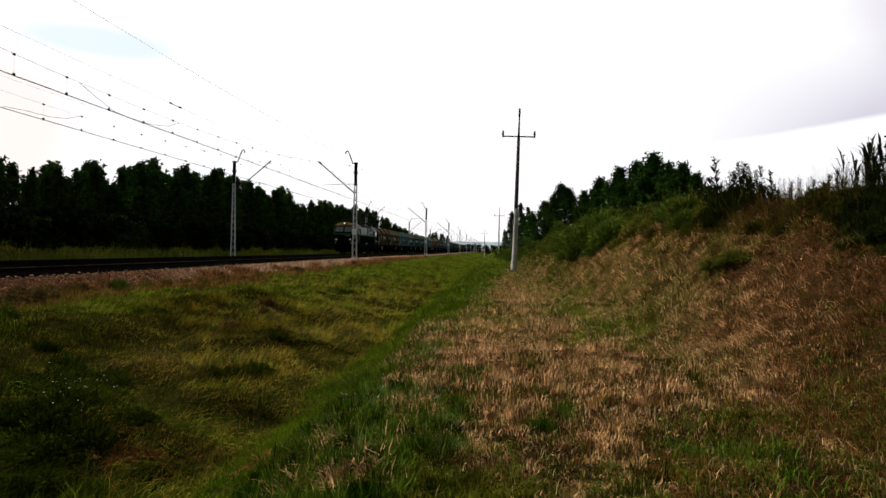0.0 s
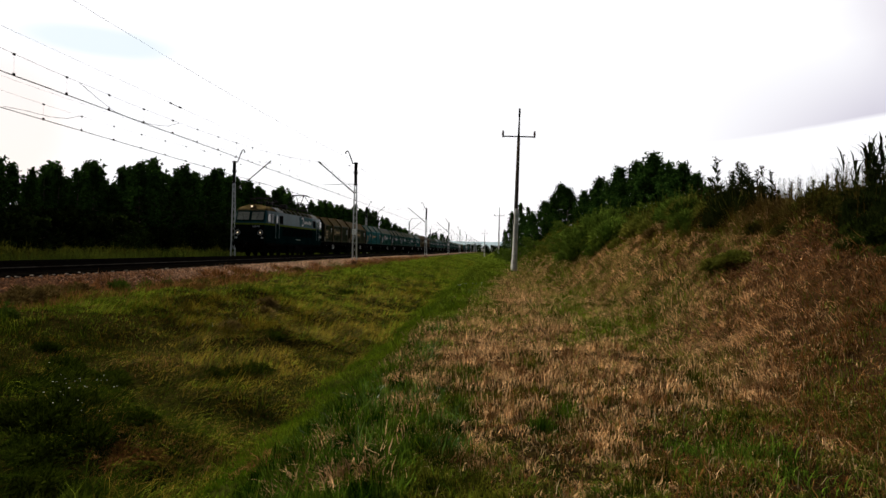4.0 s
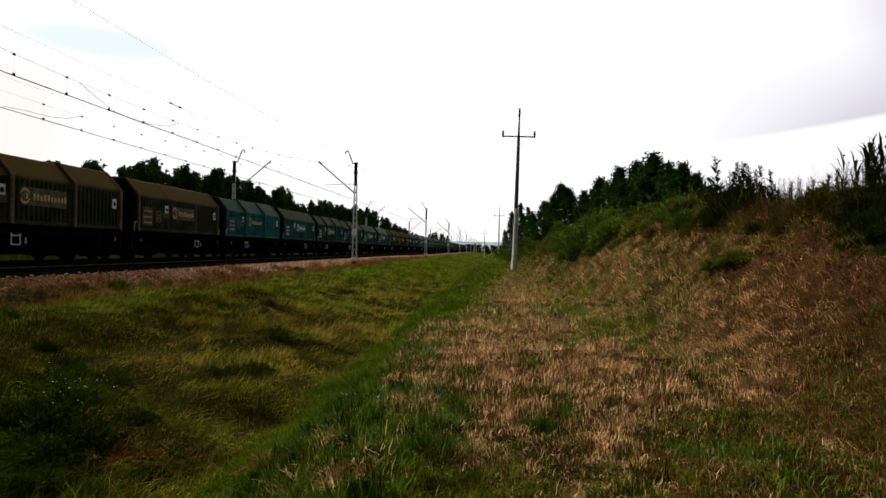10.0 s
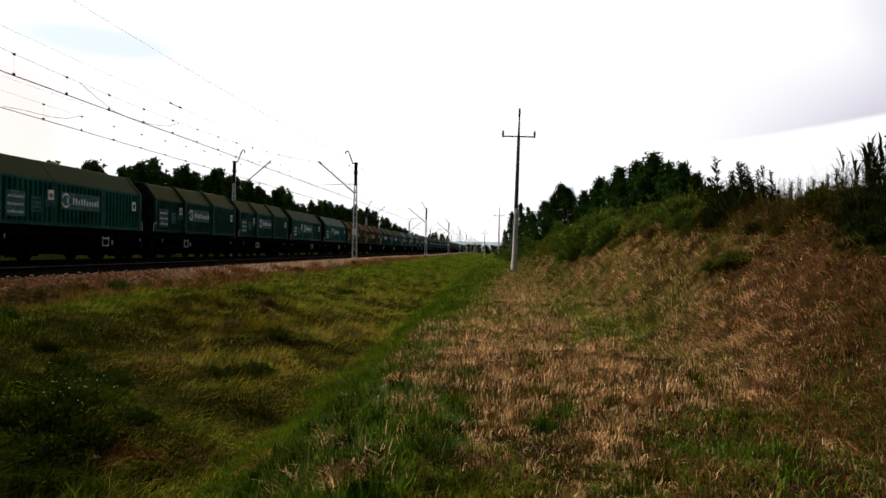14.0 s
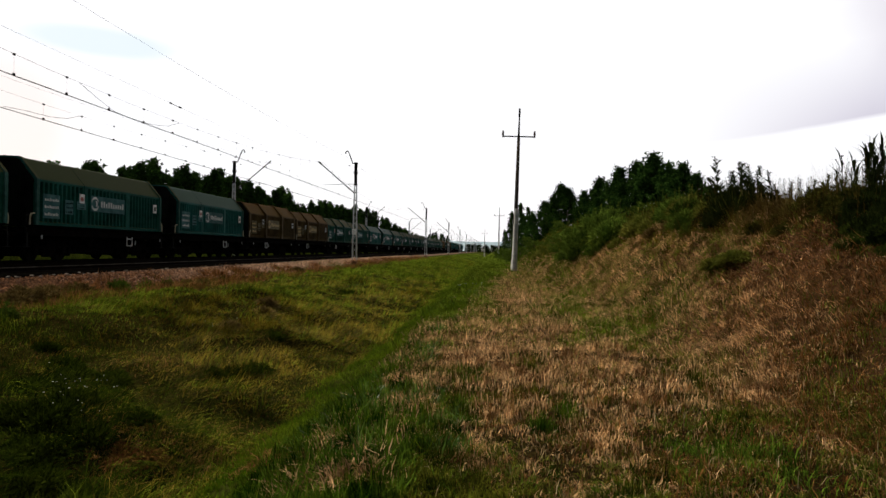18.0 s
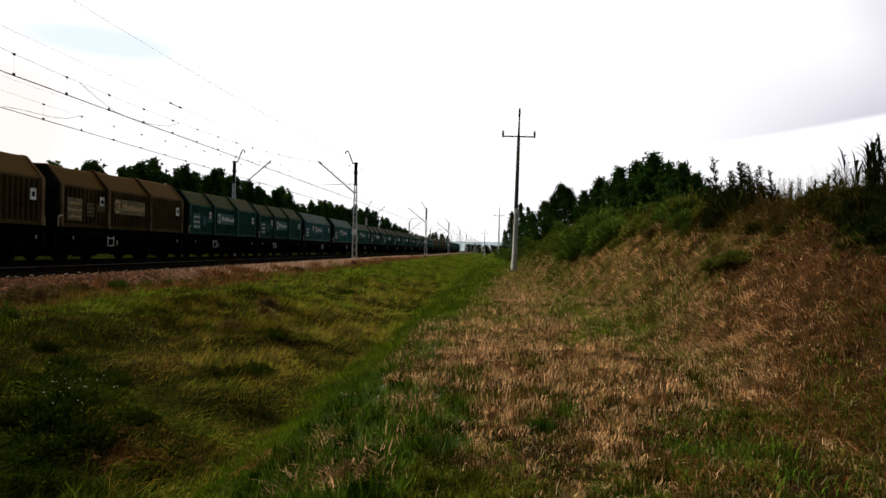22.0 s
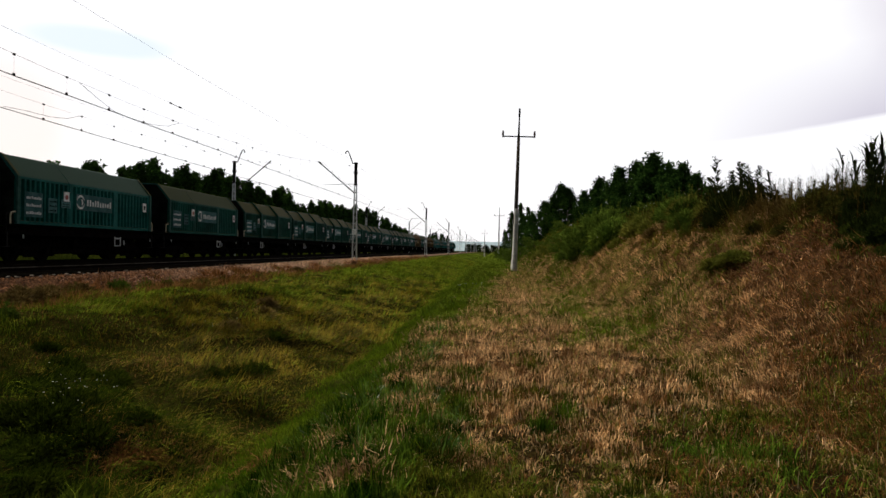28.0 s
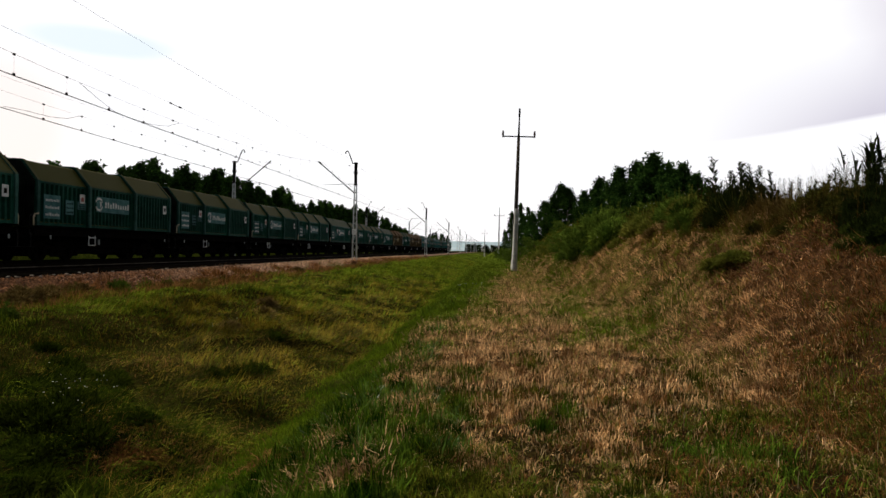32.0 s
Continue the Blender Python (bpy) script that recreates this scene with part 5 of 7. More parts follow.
def build_trees():
    used = set()
    rnd = random.Random(11)
    broad = [make_tree("tree", "dark green broadleaf tree at the edge of a wood", 20 + i, 11.5, 6.6, 4200, 0.20, LEAF_DARK) for i in range(4)]
    pines = [make_tree("tree", "dark green pine with a ragged pointed crown", 40 + i, 12.0, 5.4, 3900, 0.185, LEAF_DARK, "pine") for i in range(3)]
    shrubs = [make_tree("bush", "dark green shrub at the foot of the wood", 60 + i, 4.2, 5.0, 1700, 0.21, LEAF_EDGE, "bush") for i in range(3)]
    far_broad = [make_tree("tree", "dark green broadleaf tree at the edge of a wood", 30 + i, 11.5, 6.6, 1400, 0.33, LEAF_DARK) for i in range(3)]
    far_pines = [make_tree("tree", "dark green pine with a ragged pointed crown", 50 + i, 12.0, 5.4, 1300, 0.30, LEAF_DARK, "pine") for i in range(3)]
    # the wood beyond the tracks: its edge comes closer to the line farther on
    y = 50.0
    while y < 420:
        edge = float(np.interp(y, [8, 40, 80, 140, 260, 420], [-58, -50, -46, -43, -41, -40]))
        for row in range(3 if y < 200 else 2):
            leafy = rnd.random() < 0.5
            kind = rnd.choice((broad if leafy else pines) if y < 130 and row < 2 else (far_broad if leafy else far_pines))
            xx, yy = edge - row * 3.4 - rnd.uniform(0, 2.0), y + rnd.uniform(-1.2, 1.2)
            back = xx / (edge - 2.0)
            gain = float(np.interp(yy / back, [50, 63, 66, 68, 71, 74, 76, 78.5, 82, 88, 91.5, 97, 101, 108, 114, 122, 130, 140, 148, 159, 184, 222, 281, 360, 420],
                                   [0.88, 0.88, 0.80, 0.90, 0.87, 0.96, 0.98, 0.76, 0.98, 1.17, 1.0, 1.20, 1.11, 1.24, 1.14, 1.19, 1.10, 1.24, 0.92, 1.10, 1.20, 1.36, 1.10, 0.86, 0.8]))
            plant(kind, used, xx, yy, rnd.uniform(0, 360), gain * back * rnd.uniform(0.86, 1.0))
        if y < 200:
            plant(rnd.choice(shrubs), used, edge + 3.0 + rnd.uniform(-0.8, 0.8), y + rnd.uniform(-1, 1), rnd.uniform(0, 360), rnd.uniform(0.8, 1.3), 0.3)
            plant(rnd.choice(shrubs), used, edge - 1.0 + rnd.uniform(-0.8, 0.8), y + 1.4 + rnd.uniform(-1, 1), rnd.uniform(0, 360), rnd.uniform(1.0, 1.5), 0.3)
        y += (2.0 if y < 95 else 2.6) + y * 0.014
    # trees behind the slope
    fresh = [make_tree("tree", "dense dark green tree behind the slope", 80 + i, 6.5, 4.6, 9000, 0.105, LEAF_DARK) for i in range(3)]
    bushes = [make_tree("bush", "dense green bush on the slope", 90 + i, 2.6, 3.4, 3800, 0.068, LEAF_FRESH, "bush") for i in range(3)]
    for x, yy, s in ((9.7, 41, 0.86), (9.2, 43, 0.80), (8.2, 44, 0.76), (7.3, 46, 0.70), (6.4, 47, 0.54), (5.5, 49, 0.62), (5.0, 50, 0.66), (4.3, 56, 0.58), (10.4, 40, 0.74), (10.9, 39, 0.72),
                     (11.4, 38, 0.62), (11.7, 37, 0.46), (4.7, 53, 0.52), (3.9, 66, 0.58), (3.4, 75, 0.68), (8.9, 40, 0.62), (7.9, 41.5, 0.54), (10.0, 37.5, 0.54), (6.8, 44, 0.46), (12.2, 41, 0.56)):
        plant(rnd.choice(fresh), used, x, yy, rnd.uniform(0, 360), s, 0.3)
    for x, yy, s in ((5.2, 29, 0.55), (5.6, 24.5, 0.5), (3.9, 32, 0.4), (3.6, 36, 0.45), (3.6, 41, 0.4), (3.5, 46, 0.4), (3.4, 53, 0.5),
                     (4.8, 34, 0.5), (3.4, 62, 0.7), (4.4, 44, 0.5), (2.9, 70, 0.6), (2.6, 80, 0.7), (2.3, 92, 0.7), (2.6, 104, 0.8), (1.9, 118, 0.8), (2.2, 134, 0.9), (1.3, 152, 0.9)):
        plant(rnd.choice(bushes), used, x, yy, rnd.uniform(0, 360), s, 0.3)
    def heap(mat, name, label, high, wide, leaf, droop, places):
        """Tussocks of one kind at their places: x, y and size."""
        kinds = [tussock(name, label, 200 + 7 * len(places) + i, high, wide, 3600, leaf, mat, droop) for i in range(3)]
        for i, (x, yy, size) in enumerate(places):
            plant(kinds[i % 3], used, x, yy, rnd.uniform(0, 360), size, 0.08)

    # herbs heaped on the slope
    heap(HERB, "herb_tussock", "lush dark green herbs and long grass on the slope", 0.9, 1.25, 0.17, 0.3,
         ((3.5, 27.5, 1.2), (3.9, 28.5, 1.5), (4.3, 27.2, 1.6), (4.0, 26.0, 1.4), (4.5, 25.2, 1.5), (4.4, 23.9, 1.3), (3.9, 24.9, 1.0), (4.7, 28.5, 1.3), (3.4, 30.5, 0.9), (3.8, 31.5, 1.1), (4.7, 31.0, 1.2), (4.9, 26.4, 1.0), (3.5, 34.0, 0.9), (4.1, 34.5, 1.0), (5.15, 19.9, 0.85), (5.2, 18.9, 0.95), (4.95, 19.4, 0.8), (5.0, 17.3, 0.8), (5.25, 17.9, 0.85), (4.8, 16.8, 0.55)))
    heap(FEATHER, "herb_tussock", "olive feathery grass heaped on the slope", 0.85, 1.2, 0.22, 0.35,
         ((4.75, 22.3, 0.9), (4.7, 21.2, 0.9), (4.95, 20.6, 0.9), (4.6, 20.2, 0.6), (5.35, 18.3, 0.9), (5.5, 17.2, 0.8), (3.3, 37.0, 0.8), (3.6, 39.5, 0.9), (3.2, 42.0, 0.8), (3.5, 45.0, 0.9), (4.3, 37.5, 1.0), (4.2, 41.0, 1.0), (3.0, 47.0, 0.7), (3.4, 50.5, 0.8), (5.1, 23.0, 1.0), (4.2, 22.6, 0.5), (3.0, 32.0, 0.45), (2.9, 35.5, 0.45), (2.7, 39.0, 0.4)))
    heap(WEED_DARK, "weed_tussock", "dark leafy weeds on the slope top", 0.9, 0.9, 0.16, 0.2,
         ((5.35, 16.2, 0.95), (5.2, 15.5, 0.8), (5.45, 15.6, 0.9), (5.65, 15.9, 1.0), (5.75, 15.2, 0.85), (5.1, 16.4, 0.7), (5.45, 9.9, 0.5), (5.6, 10.2, 0.6), (5.35, 9.4, 0.5), (5.5, 9.2, 0.6), (5.7, 9.5, 0.7), (5.85, 9.9, 0.7), (5.62, 10.8, 0.5), (5.8, 11.0, 0.5), (5.95, 10.9, 0.55), (6.05, 10.5, 0.6), (6.2, 11.0, 0.56), (5.75, 10.3, 0.37), (6.35, 10.6, 0.56), (5.7, 9.8, 0.34), (6.0, 9.9, 0.43), (6.3, 10.1, 0.5), (5.85, 13.1, 0.5), (5.55, 12.6, 0.35), (5.6, 9.3, 0.5), (5.5, 10.6, 0.22)))
    heap(SLOPE_HERB, "herb_tussock", "low dark green herbs in the dry slope", 0.5, 0.9, 0.14, 0.3,
         ((5.1, 9.7, 0.5), (5.35, 10.1, 0.6), (5.5, 9.5, 0.6), (5.6, 10.4, 0.6), (5.25, 9.2, 0.4), (3.05, 5.6, 0.35), (3.2, 5.3, 0.4)))
    heap(FEATHER, "herb_tussock", "fuzzy green grass clump in the dry slope", 0.42, 1.0, 0.2, 0.5,
         ((4.42, 12.9, 0.7), (4.55, 12.5, 0.6), (4.35, 13.2, 0.5), (4.62, 12.9, 0.6)))
    heap(WITHERED_PALE, "grass_tussock", "soft brown withered grass on the slope top", 0.8, 0.95, 0.26, 0.35,
         ((5.65, 14.4, 0.62), (5.9, 14.0, 0.5), (5.78, 13.5, 0.66), (6.0, 13.4, 0.55), (5.5, 14.9, 0.5), (5.42, 14.2, 0.42), (5.7, 12.7, 0.46), (6.05, 12.9, 0.6), (5.3, 14.6, 0.34), (5.55, 13.0, 0.36), (4.75, 18.3, 0.5), (4.55, 19.1, 0.5)))
    heap(OLIVE_HEAP, "grass_tussock", "olive-green grass heap on the slope top", 0.8, 0.95, 0.26, 0.6,
         ((5.95, 12.0, 0.5), (5.8, 11.5, 0.45), (6.1, 11.6, 0.54), (5.65, 11.9, 0.36), (6.0, 12.5, 0.72), (5.55, 11.2, 0.3), (5.6, 13.3, 0.46), (5.3, 13.6, 0.44), (5.2, 12.3, 0.4)))
    # herbs on the ditch bank, along the ballast and beyond the tracks
    heap(DITCH_HERB, "herb_tussock", "low dark leafy herbs on the ditch bank", 0.40, 1.0, 0.13, 0.3,
         ((-6.9, 10.3, 1.0), (-6.4, 10.6, 0.8), (-7.3, 10.8, 0.9), (-5.4, 7.8, 1.0), (-5.0, 7.6, 0.9), (-5.8, 7.8, 0.9), (-5.2, 7.2, 0.8), (-5.6, 8.4, 0.9), (-4.7, 8.3, 0.7), (-5.0, 12.6, 0.8), (-4.7, 12.9, 0.7),
          (-5.3, 12.2, 0.6), (-5.3, 15.9, 0.7), (-3.7, 9.2, 0.5), (-6.5, 29.5, 1.3), (-6.2, 31.0, 1.2), (-6.1, 9.0, 0.8), (-6.9, 9.3, 0.8), (-4.4, 6.8, 0.7), (-4.9, 6.7, 0.8), (-5.8, 9.7, 0.6), (-8.3, 11.6, 0.7)))
    heap(WITHERED_PALE, "grass_tussock", "reddish withered grass tuft below the ballast", 0.42, 0.8, 0.26, 0.5,
         ((-13.0, 17.2, 1.1), (-12.8, 17.9, 1.0), (-13.1, 18.6, 1.0), (-12.7, 16.6, 0.9), (-13.2, 20.1, 0.9), (-12.6, 26.4, 0.8), (-12.3, 27.3, 0.8), (-12.6, 28.5, 0.7), (-12.4, 32.0, 0.8), (-12.3, 34.0, 0.8),
          (-12.4, 41.0, 0.9), (-12.2, 46.0, 0.9), (-12.4, 52.0, 0.9), (-6.8, 19.2, 0.7), (-6.6, 16.2, 0.7), (-7.2, 20.6, 0.8)))
    heap(GRASS_RUST, "hay_heap", "small heap of rusty hay in the ditch", 0.30, 0.8, 0.2, 0.9, ((-4.38, 7.6, 0.62), (-4.22, 7.72, 0.6), (-4.5, 7.8, 0.4)))
    heap(HERB, "herb_tussock", "small green bush of herbs below the ballast", 0.48, 0.75, 0.16, 0.3,
         ((-13.0, 22.0, 1.1), (-12.7, 23.3, 1.0), (-12.6, 24.6, 0.9), (-12.8, 36.0, 0.7), (-12.9, 37.5, 0.7), (-12.2, 15.6, 0.7), (-11.2, 14.4, 0.8), (-12.8, 30.4, 0.7), (-12.8, 44.0, 0.7), (-12.9, 19.4, 0.7)))
    far_herbs = [tussock("herb_tussock", "tall yellow-green herbs beyond the far track", 330 + i, 1.55, 2.4, 1300, 0.42, MEADOW_HERB, 0.3, 10) for i in range(3)]
    for i in range(74):
        yy = 33.0 * (150.0 / 33.0) ** ((i + rnd.random()) / 74)
        plant(rnd.choice(far_herbs), used, rnd.uniform(-34.0, -27.5) - 0.02 * yy, yy, rnd.uniform(0, 360), rnd.uniform(0.6, 1.15), 0.1)
    for xx, yy in ((-38.0, 66.0), (-38.5, 68.5), (-37.0, 64.0)):
        plant(rnd.choice(shrubs), used, xx, yy, rnd.uniform(0, 360), 0.62, 0.3)
    # conifers farther along the path
    for x, yy, s in ((4.2, 150, 0.80), (6.0, 146, 0.84), (8.0, 152, 0.8), (3.4, 190, 0.62), (6, 205, 0.7), (5.0, 250, 0.7), (8, 260, 0.7), (7.5, 128, 0.6), (10.0, 120, 0.6)):
        plant(rnd.choice(far_pines), used, x, yy, rnd.uniform(0, 360), s, 0.2)
    # clumps in the distance
    for x, yy, s in ((-26, 330, 0.8), (-24, 350, 0.75), (-30, 345, 0.9), (-28, 370, 0.85), (-33, 360, 0.9), (-36, 372, 0.85), ):
        plant(rnd.choice(far_broad), used, x, yy, rnd.uniform(0, 360), s)
    for x, yy, s in ((-17, 520, 1.4), (-12, 560, 1.6), (-6, 590, 1.5), (0, 620, 1.6), (5, 540, 1.4), (-22, 600, 1.7), (10, 600, 1.8), (-3, 480, 0.9)):
        plant(rnd.choice(shrubs), used, x, yy, rnd.uniform(0, 360), s)


build_trees()


def build_distance():
    rnd = np.random.RandomState(9)
    for name, y, top, mat in (("far_hill", 2600, 46, HILL), ("far_ridge", 1500, 17, HILL)):
        xs = np.arange(-2600, 2601, 40.0)
        hs = top * (0.55 + 0.45 * blot(xs, xs * 0 + y, 330)) + 3 * rnd.rand(len(xs))
        verts, faces = [], []
        for i, (x, h) in enumerate(zip(xs, hs)):
            verts += [(x, y - 300, -1), (x, y, h), (x, y + 300, -1)]
            if i:
                a, b = 3 * (i - 1), 3 * i
                faces += [(a, b, b + 1, a + 1), (a + 1, b + 1, b + 2, a + 2)]
        tagged(part(name, Shape().add(verts, faces), mat, smooth=True), "hazy blue-green hills on the horizon", "hill", kind="structure")
    for x, y, w in ((-22, 760, 9), (-10, 820, 8), (2, 900, 9)):
        house = tagged(empty("house", pose(x, y, 0, 0, 0, 20)), "small pale house with a dark gabled roof", "house", "far houses")
        part("wall", Shape().box((0, 0, 2.5), (w, w, 6)), HOUSE_WALL, house)
        part("roof", Shape().prism([(-w * 0.6, 5.4), (w * 0.6, 5.4), (0, 9.5)], -w * 0.56, w * 0.56), HOUSE_ROOF, house)


build_distance()

# ---- grass and weeds ----


def blades(rnd, x, y, height, width, lean, material, name, label, turn=None):
    """One sheet of grass blades, each bent and tapered, on the ground."""
    n = len(x)
    z = ground_z(x, y) - 0.015
    a = rnd.uniform(0, 2 * math.pi, n) if turn is None else turn
    d = np.stack([np.cos(a), np.sin(a), np.zeros(n)], -1)
    b = a + math.pi / 2 + rnd.uniform(-0.8, 0.8, n)
    side = np.stack([np.cos(b), np.sin(b), np.zeros(n)], -1) * (width * 0.5)[:, None]
    up = np.zeros((n, 3))
    up[:, 2] = 1
    p = np.stack([x, y, z], -1)
    ln = (lean * rnd.uniform(0.2, 1.4, n))[:, None]
    h = height[:, None]
    mid = p + up * h * (0.58 - 0.12 * np.clip(ln, 0, 2)) + d * h * ln * 0.32
    tip = p + up * h * (1.0 - 0.42 * np.clip(ln, 0, 2.0)) + d * h * ln
    # bent blades close by, plain tapered ones farther off and in the litter
    far = (y > 9.0) | (height < 0.045)
    near = ~far
    bent = np.stack([p - side, p + side, mid - side * 0.75, mid + side * 0.75, tip], 1)[near].reshape(-1, 3)
    plain = np.stack([p - side * 1.3, p + side * 1.3, tip], 1)[far].reshape(-1, 3)
    k = np.arange(int(near.sum()))[:, None] * 5
    q = np.arange(int(far.sum()))[:, None] * 3 + len(bent)
    verts = np.concatenate([bent, plain])
    tris = np.concatenate([np.stack([k + [0, 1, 3], k + [0, 3, 2], k + [2, 3, 4]], 1).reshape(-1, 3), q + [0, 1, 2]])
    return tagged(new(name, mesh_of_triangles(name, verts, tris, material)), label, "grass", kind="stuff")


def tufts(rnd, x, y, each, spread, height, width, lean, material, name, label, comb=None):
    """Grass in tufts: places of the tufts, blades in each, and their mean size; comb: the way in which they lie."""
    n = len(x) * each
    tall = np.repeat(height * np.clip(rnd.lognormal(0.0, 0.34, len(x)), 0.4, 1.7), each)
    wide = np.repeat(width, each)
    turn = np.repeat(rnd.uniform(0, 2 * math.pi, len(x)), each) + rnd.normal(0, 1.9, n) if comb is None else np.repeat(comb, each) + rnd.normal(0, 0.55, n)
    off = np.repeat(spread, each)
    bx = np.repeat(x, each) + rnd.normal(0, 1, n) * off
    by = np.repeat(y, each) + rnd.normal(0, 1, n) * off
    return blades(rnd, bx, by, tall * rnd.uniform(0.55, 1.25, n), wide * rnd.uniform(0.6, 1.4, n), np.full(n, lean), material, name, label, turn)


def scatter(rnd, n, x0, x1, y0, y1, falloff=1.0):
    """Random places, denser towards the near end of the strip, within the wedge that is looked along."""
    u = rnd.rand(n)
    y = y0 * (y1 / y0) ** (u ** falloff)
    x = rnd.uniform(x0, x1, n)
    keep = np.abs(x + y * 0.0755) < y * 0.74 + 1.2
    return x[keep], y[keep]


GREEN_SPOTS = ((-1.1, 25.0, 0.8, 7.0), (2.6, 20.5, 0.7, 3.2), (2.9, 14.8, 0.7, 2.0), (3.0, 12.2, 0.5, 1.0), (-0.35, 7.1, 0.35, 0.7), (2.65, 9.2, 0.4, 0.9), (2.4, 7.5, 0.22, 0.4), (3.05, 8.7, 0.14, 0.7), (3.95, 10.2, 0.12, 1.0),
               (0.5, 6.0, 0.18, 0.4), (1.6, 5.55, 0.26, 0.36), (2.4, 6.5, 0.28, 0.5), (2.84, 6.0, 0.16, 0.36), (0.5, 9.5, 0.3, 0.6), (0.3, 4.6, 0.7, 0.35), (1.9, 17.0, 0.5, 2.2), (5.0, 11.3, 0.3, 0.7), (1.2, 4.6, 0.5, 0.3), (-0.3, 5.2, 0.3, 0.4), (2.9, 28.0, 0.6, 3.0))
LUSH_SPOTS = ((2.4, 13.8, 0.5, 1.3), (-0.25, 8.8, 0.3, 0.45), (-0.4, 5.9, 0.16, 0.4), (0.73, 6.5, 0.08, 0.3), (2.03, 5.2, 0.26, 0.36), (4.38, 12.9, 0.2, 0.5), (0.45, 5.9, 0.12, 0.25))
BROWN_SPOTS = ((0.04, 5.8, 0.3, 0.2), (-1.29, 8.9, 0.2, 1.4), (-0.8, 6.4, 0.22, 0.4), (-1.56, 5.8, 0.14, 0.5), (-0.95, 4.55, 0.2, 0.3), (-1.4, 12.5, 0.3, 3.0), (-0.1, 10.3, 0.35, 1.6))


def near_spots(x, y, spots):
    """How far a place lies within soft round patches: x, y and reach of each."""
    out = np.ones(np.shape(x))
    for cx, cy, rx, ry in spots:
        out = out * (1 - np.exp(-((x - cx) / rx) ** 2 - ((y - cy) / ry) ** 2))
    return 1 - out


def green_edge(y):
    """x of the line where the lush ditch edge gives way to straw."""
    return np.interp(y, [2, 4, 6, 7.5, 9, 13, 20, 33, 60], [-0.2, -0.35, -0.7, -1.0, -1.25, -1.4, -0.9, 0.0, 1.2])


def gloom(x, y):
    """Share of dark withered growth, the lens's dim corners put into it: at the foot of the slope close by and high on
    its near end.
    """
    low = np.clip((x - 1.0 - 0.3 * (y - 5)) / 0.9, 0, 0.6) * np.clip((6.8 - y) / 1.2, 0, 1)
    return np.clip(low + np.clip((x - 4.3) / 0.8, 0, 0.85) * np.clip((12.0 - y) / 1.5, 0, 1) + np.clip((x - 0.38 * y - 0.1) / 0.7, 0, 0.7) * np.clip((10.5 - y) / 2, 0, 1), 0, 0.9)


def dryness(x, y):
    """Chance of dry straw at a place on the path or the slope."""
    path = np.clip((x - green_edge(y) + 0.9 * (blot(x, y, 0.9) - 0.5)) / 0.5, 0, 1)
    green = near_spots(x, y, GREEN_SPOTS + LUSH_SPOTS)
    fleck = 0.12 + np.clip((blot(x + 3, y * 0.8 + 5, 0.55) - 0.50) * 2.0, 0, 0.45)
    foot, crest, top = bank_lines(y)
    upper = np.clip((x - foot) / 1.0, 0, 1) * np.clip((y - 11) / 4, 0, 1) * np.clip((blot(x, y * 0.6, 1.2) - 0.40) * 3, 0, 0.55)
    wet = 1 - np.clip((5.2 - y) / 0.9, 0, 0.62)
    dry = path * (1 - 0.72 * green) * (1 - fleck) * (1 - upper) * wet * np.clip(1.3 - y / 75.0, 0, 1)
    return np.clip(dry + near_spots(x, y, BROWN_SPOTS) * np.where(y > 4, 1, 0), 0, 1)


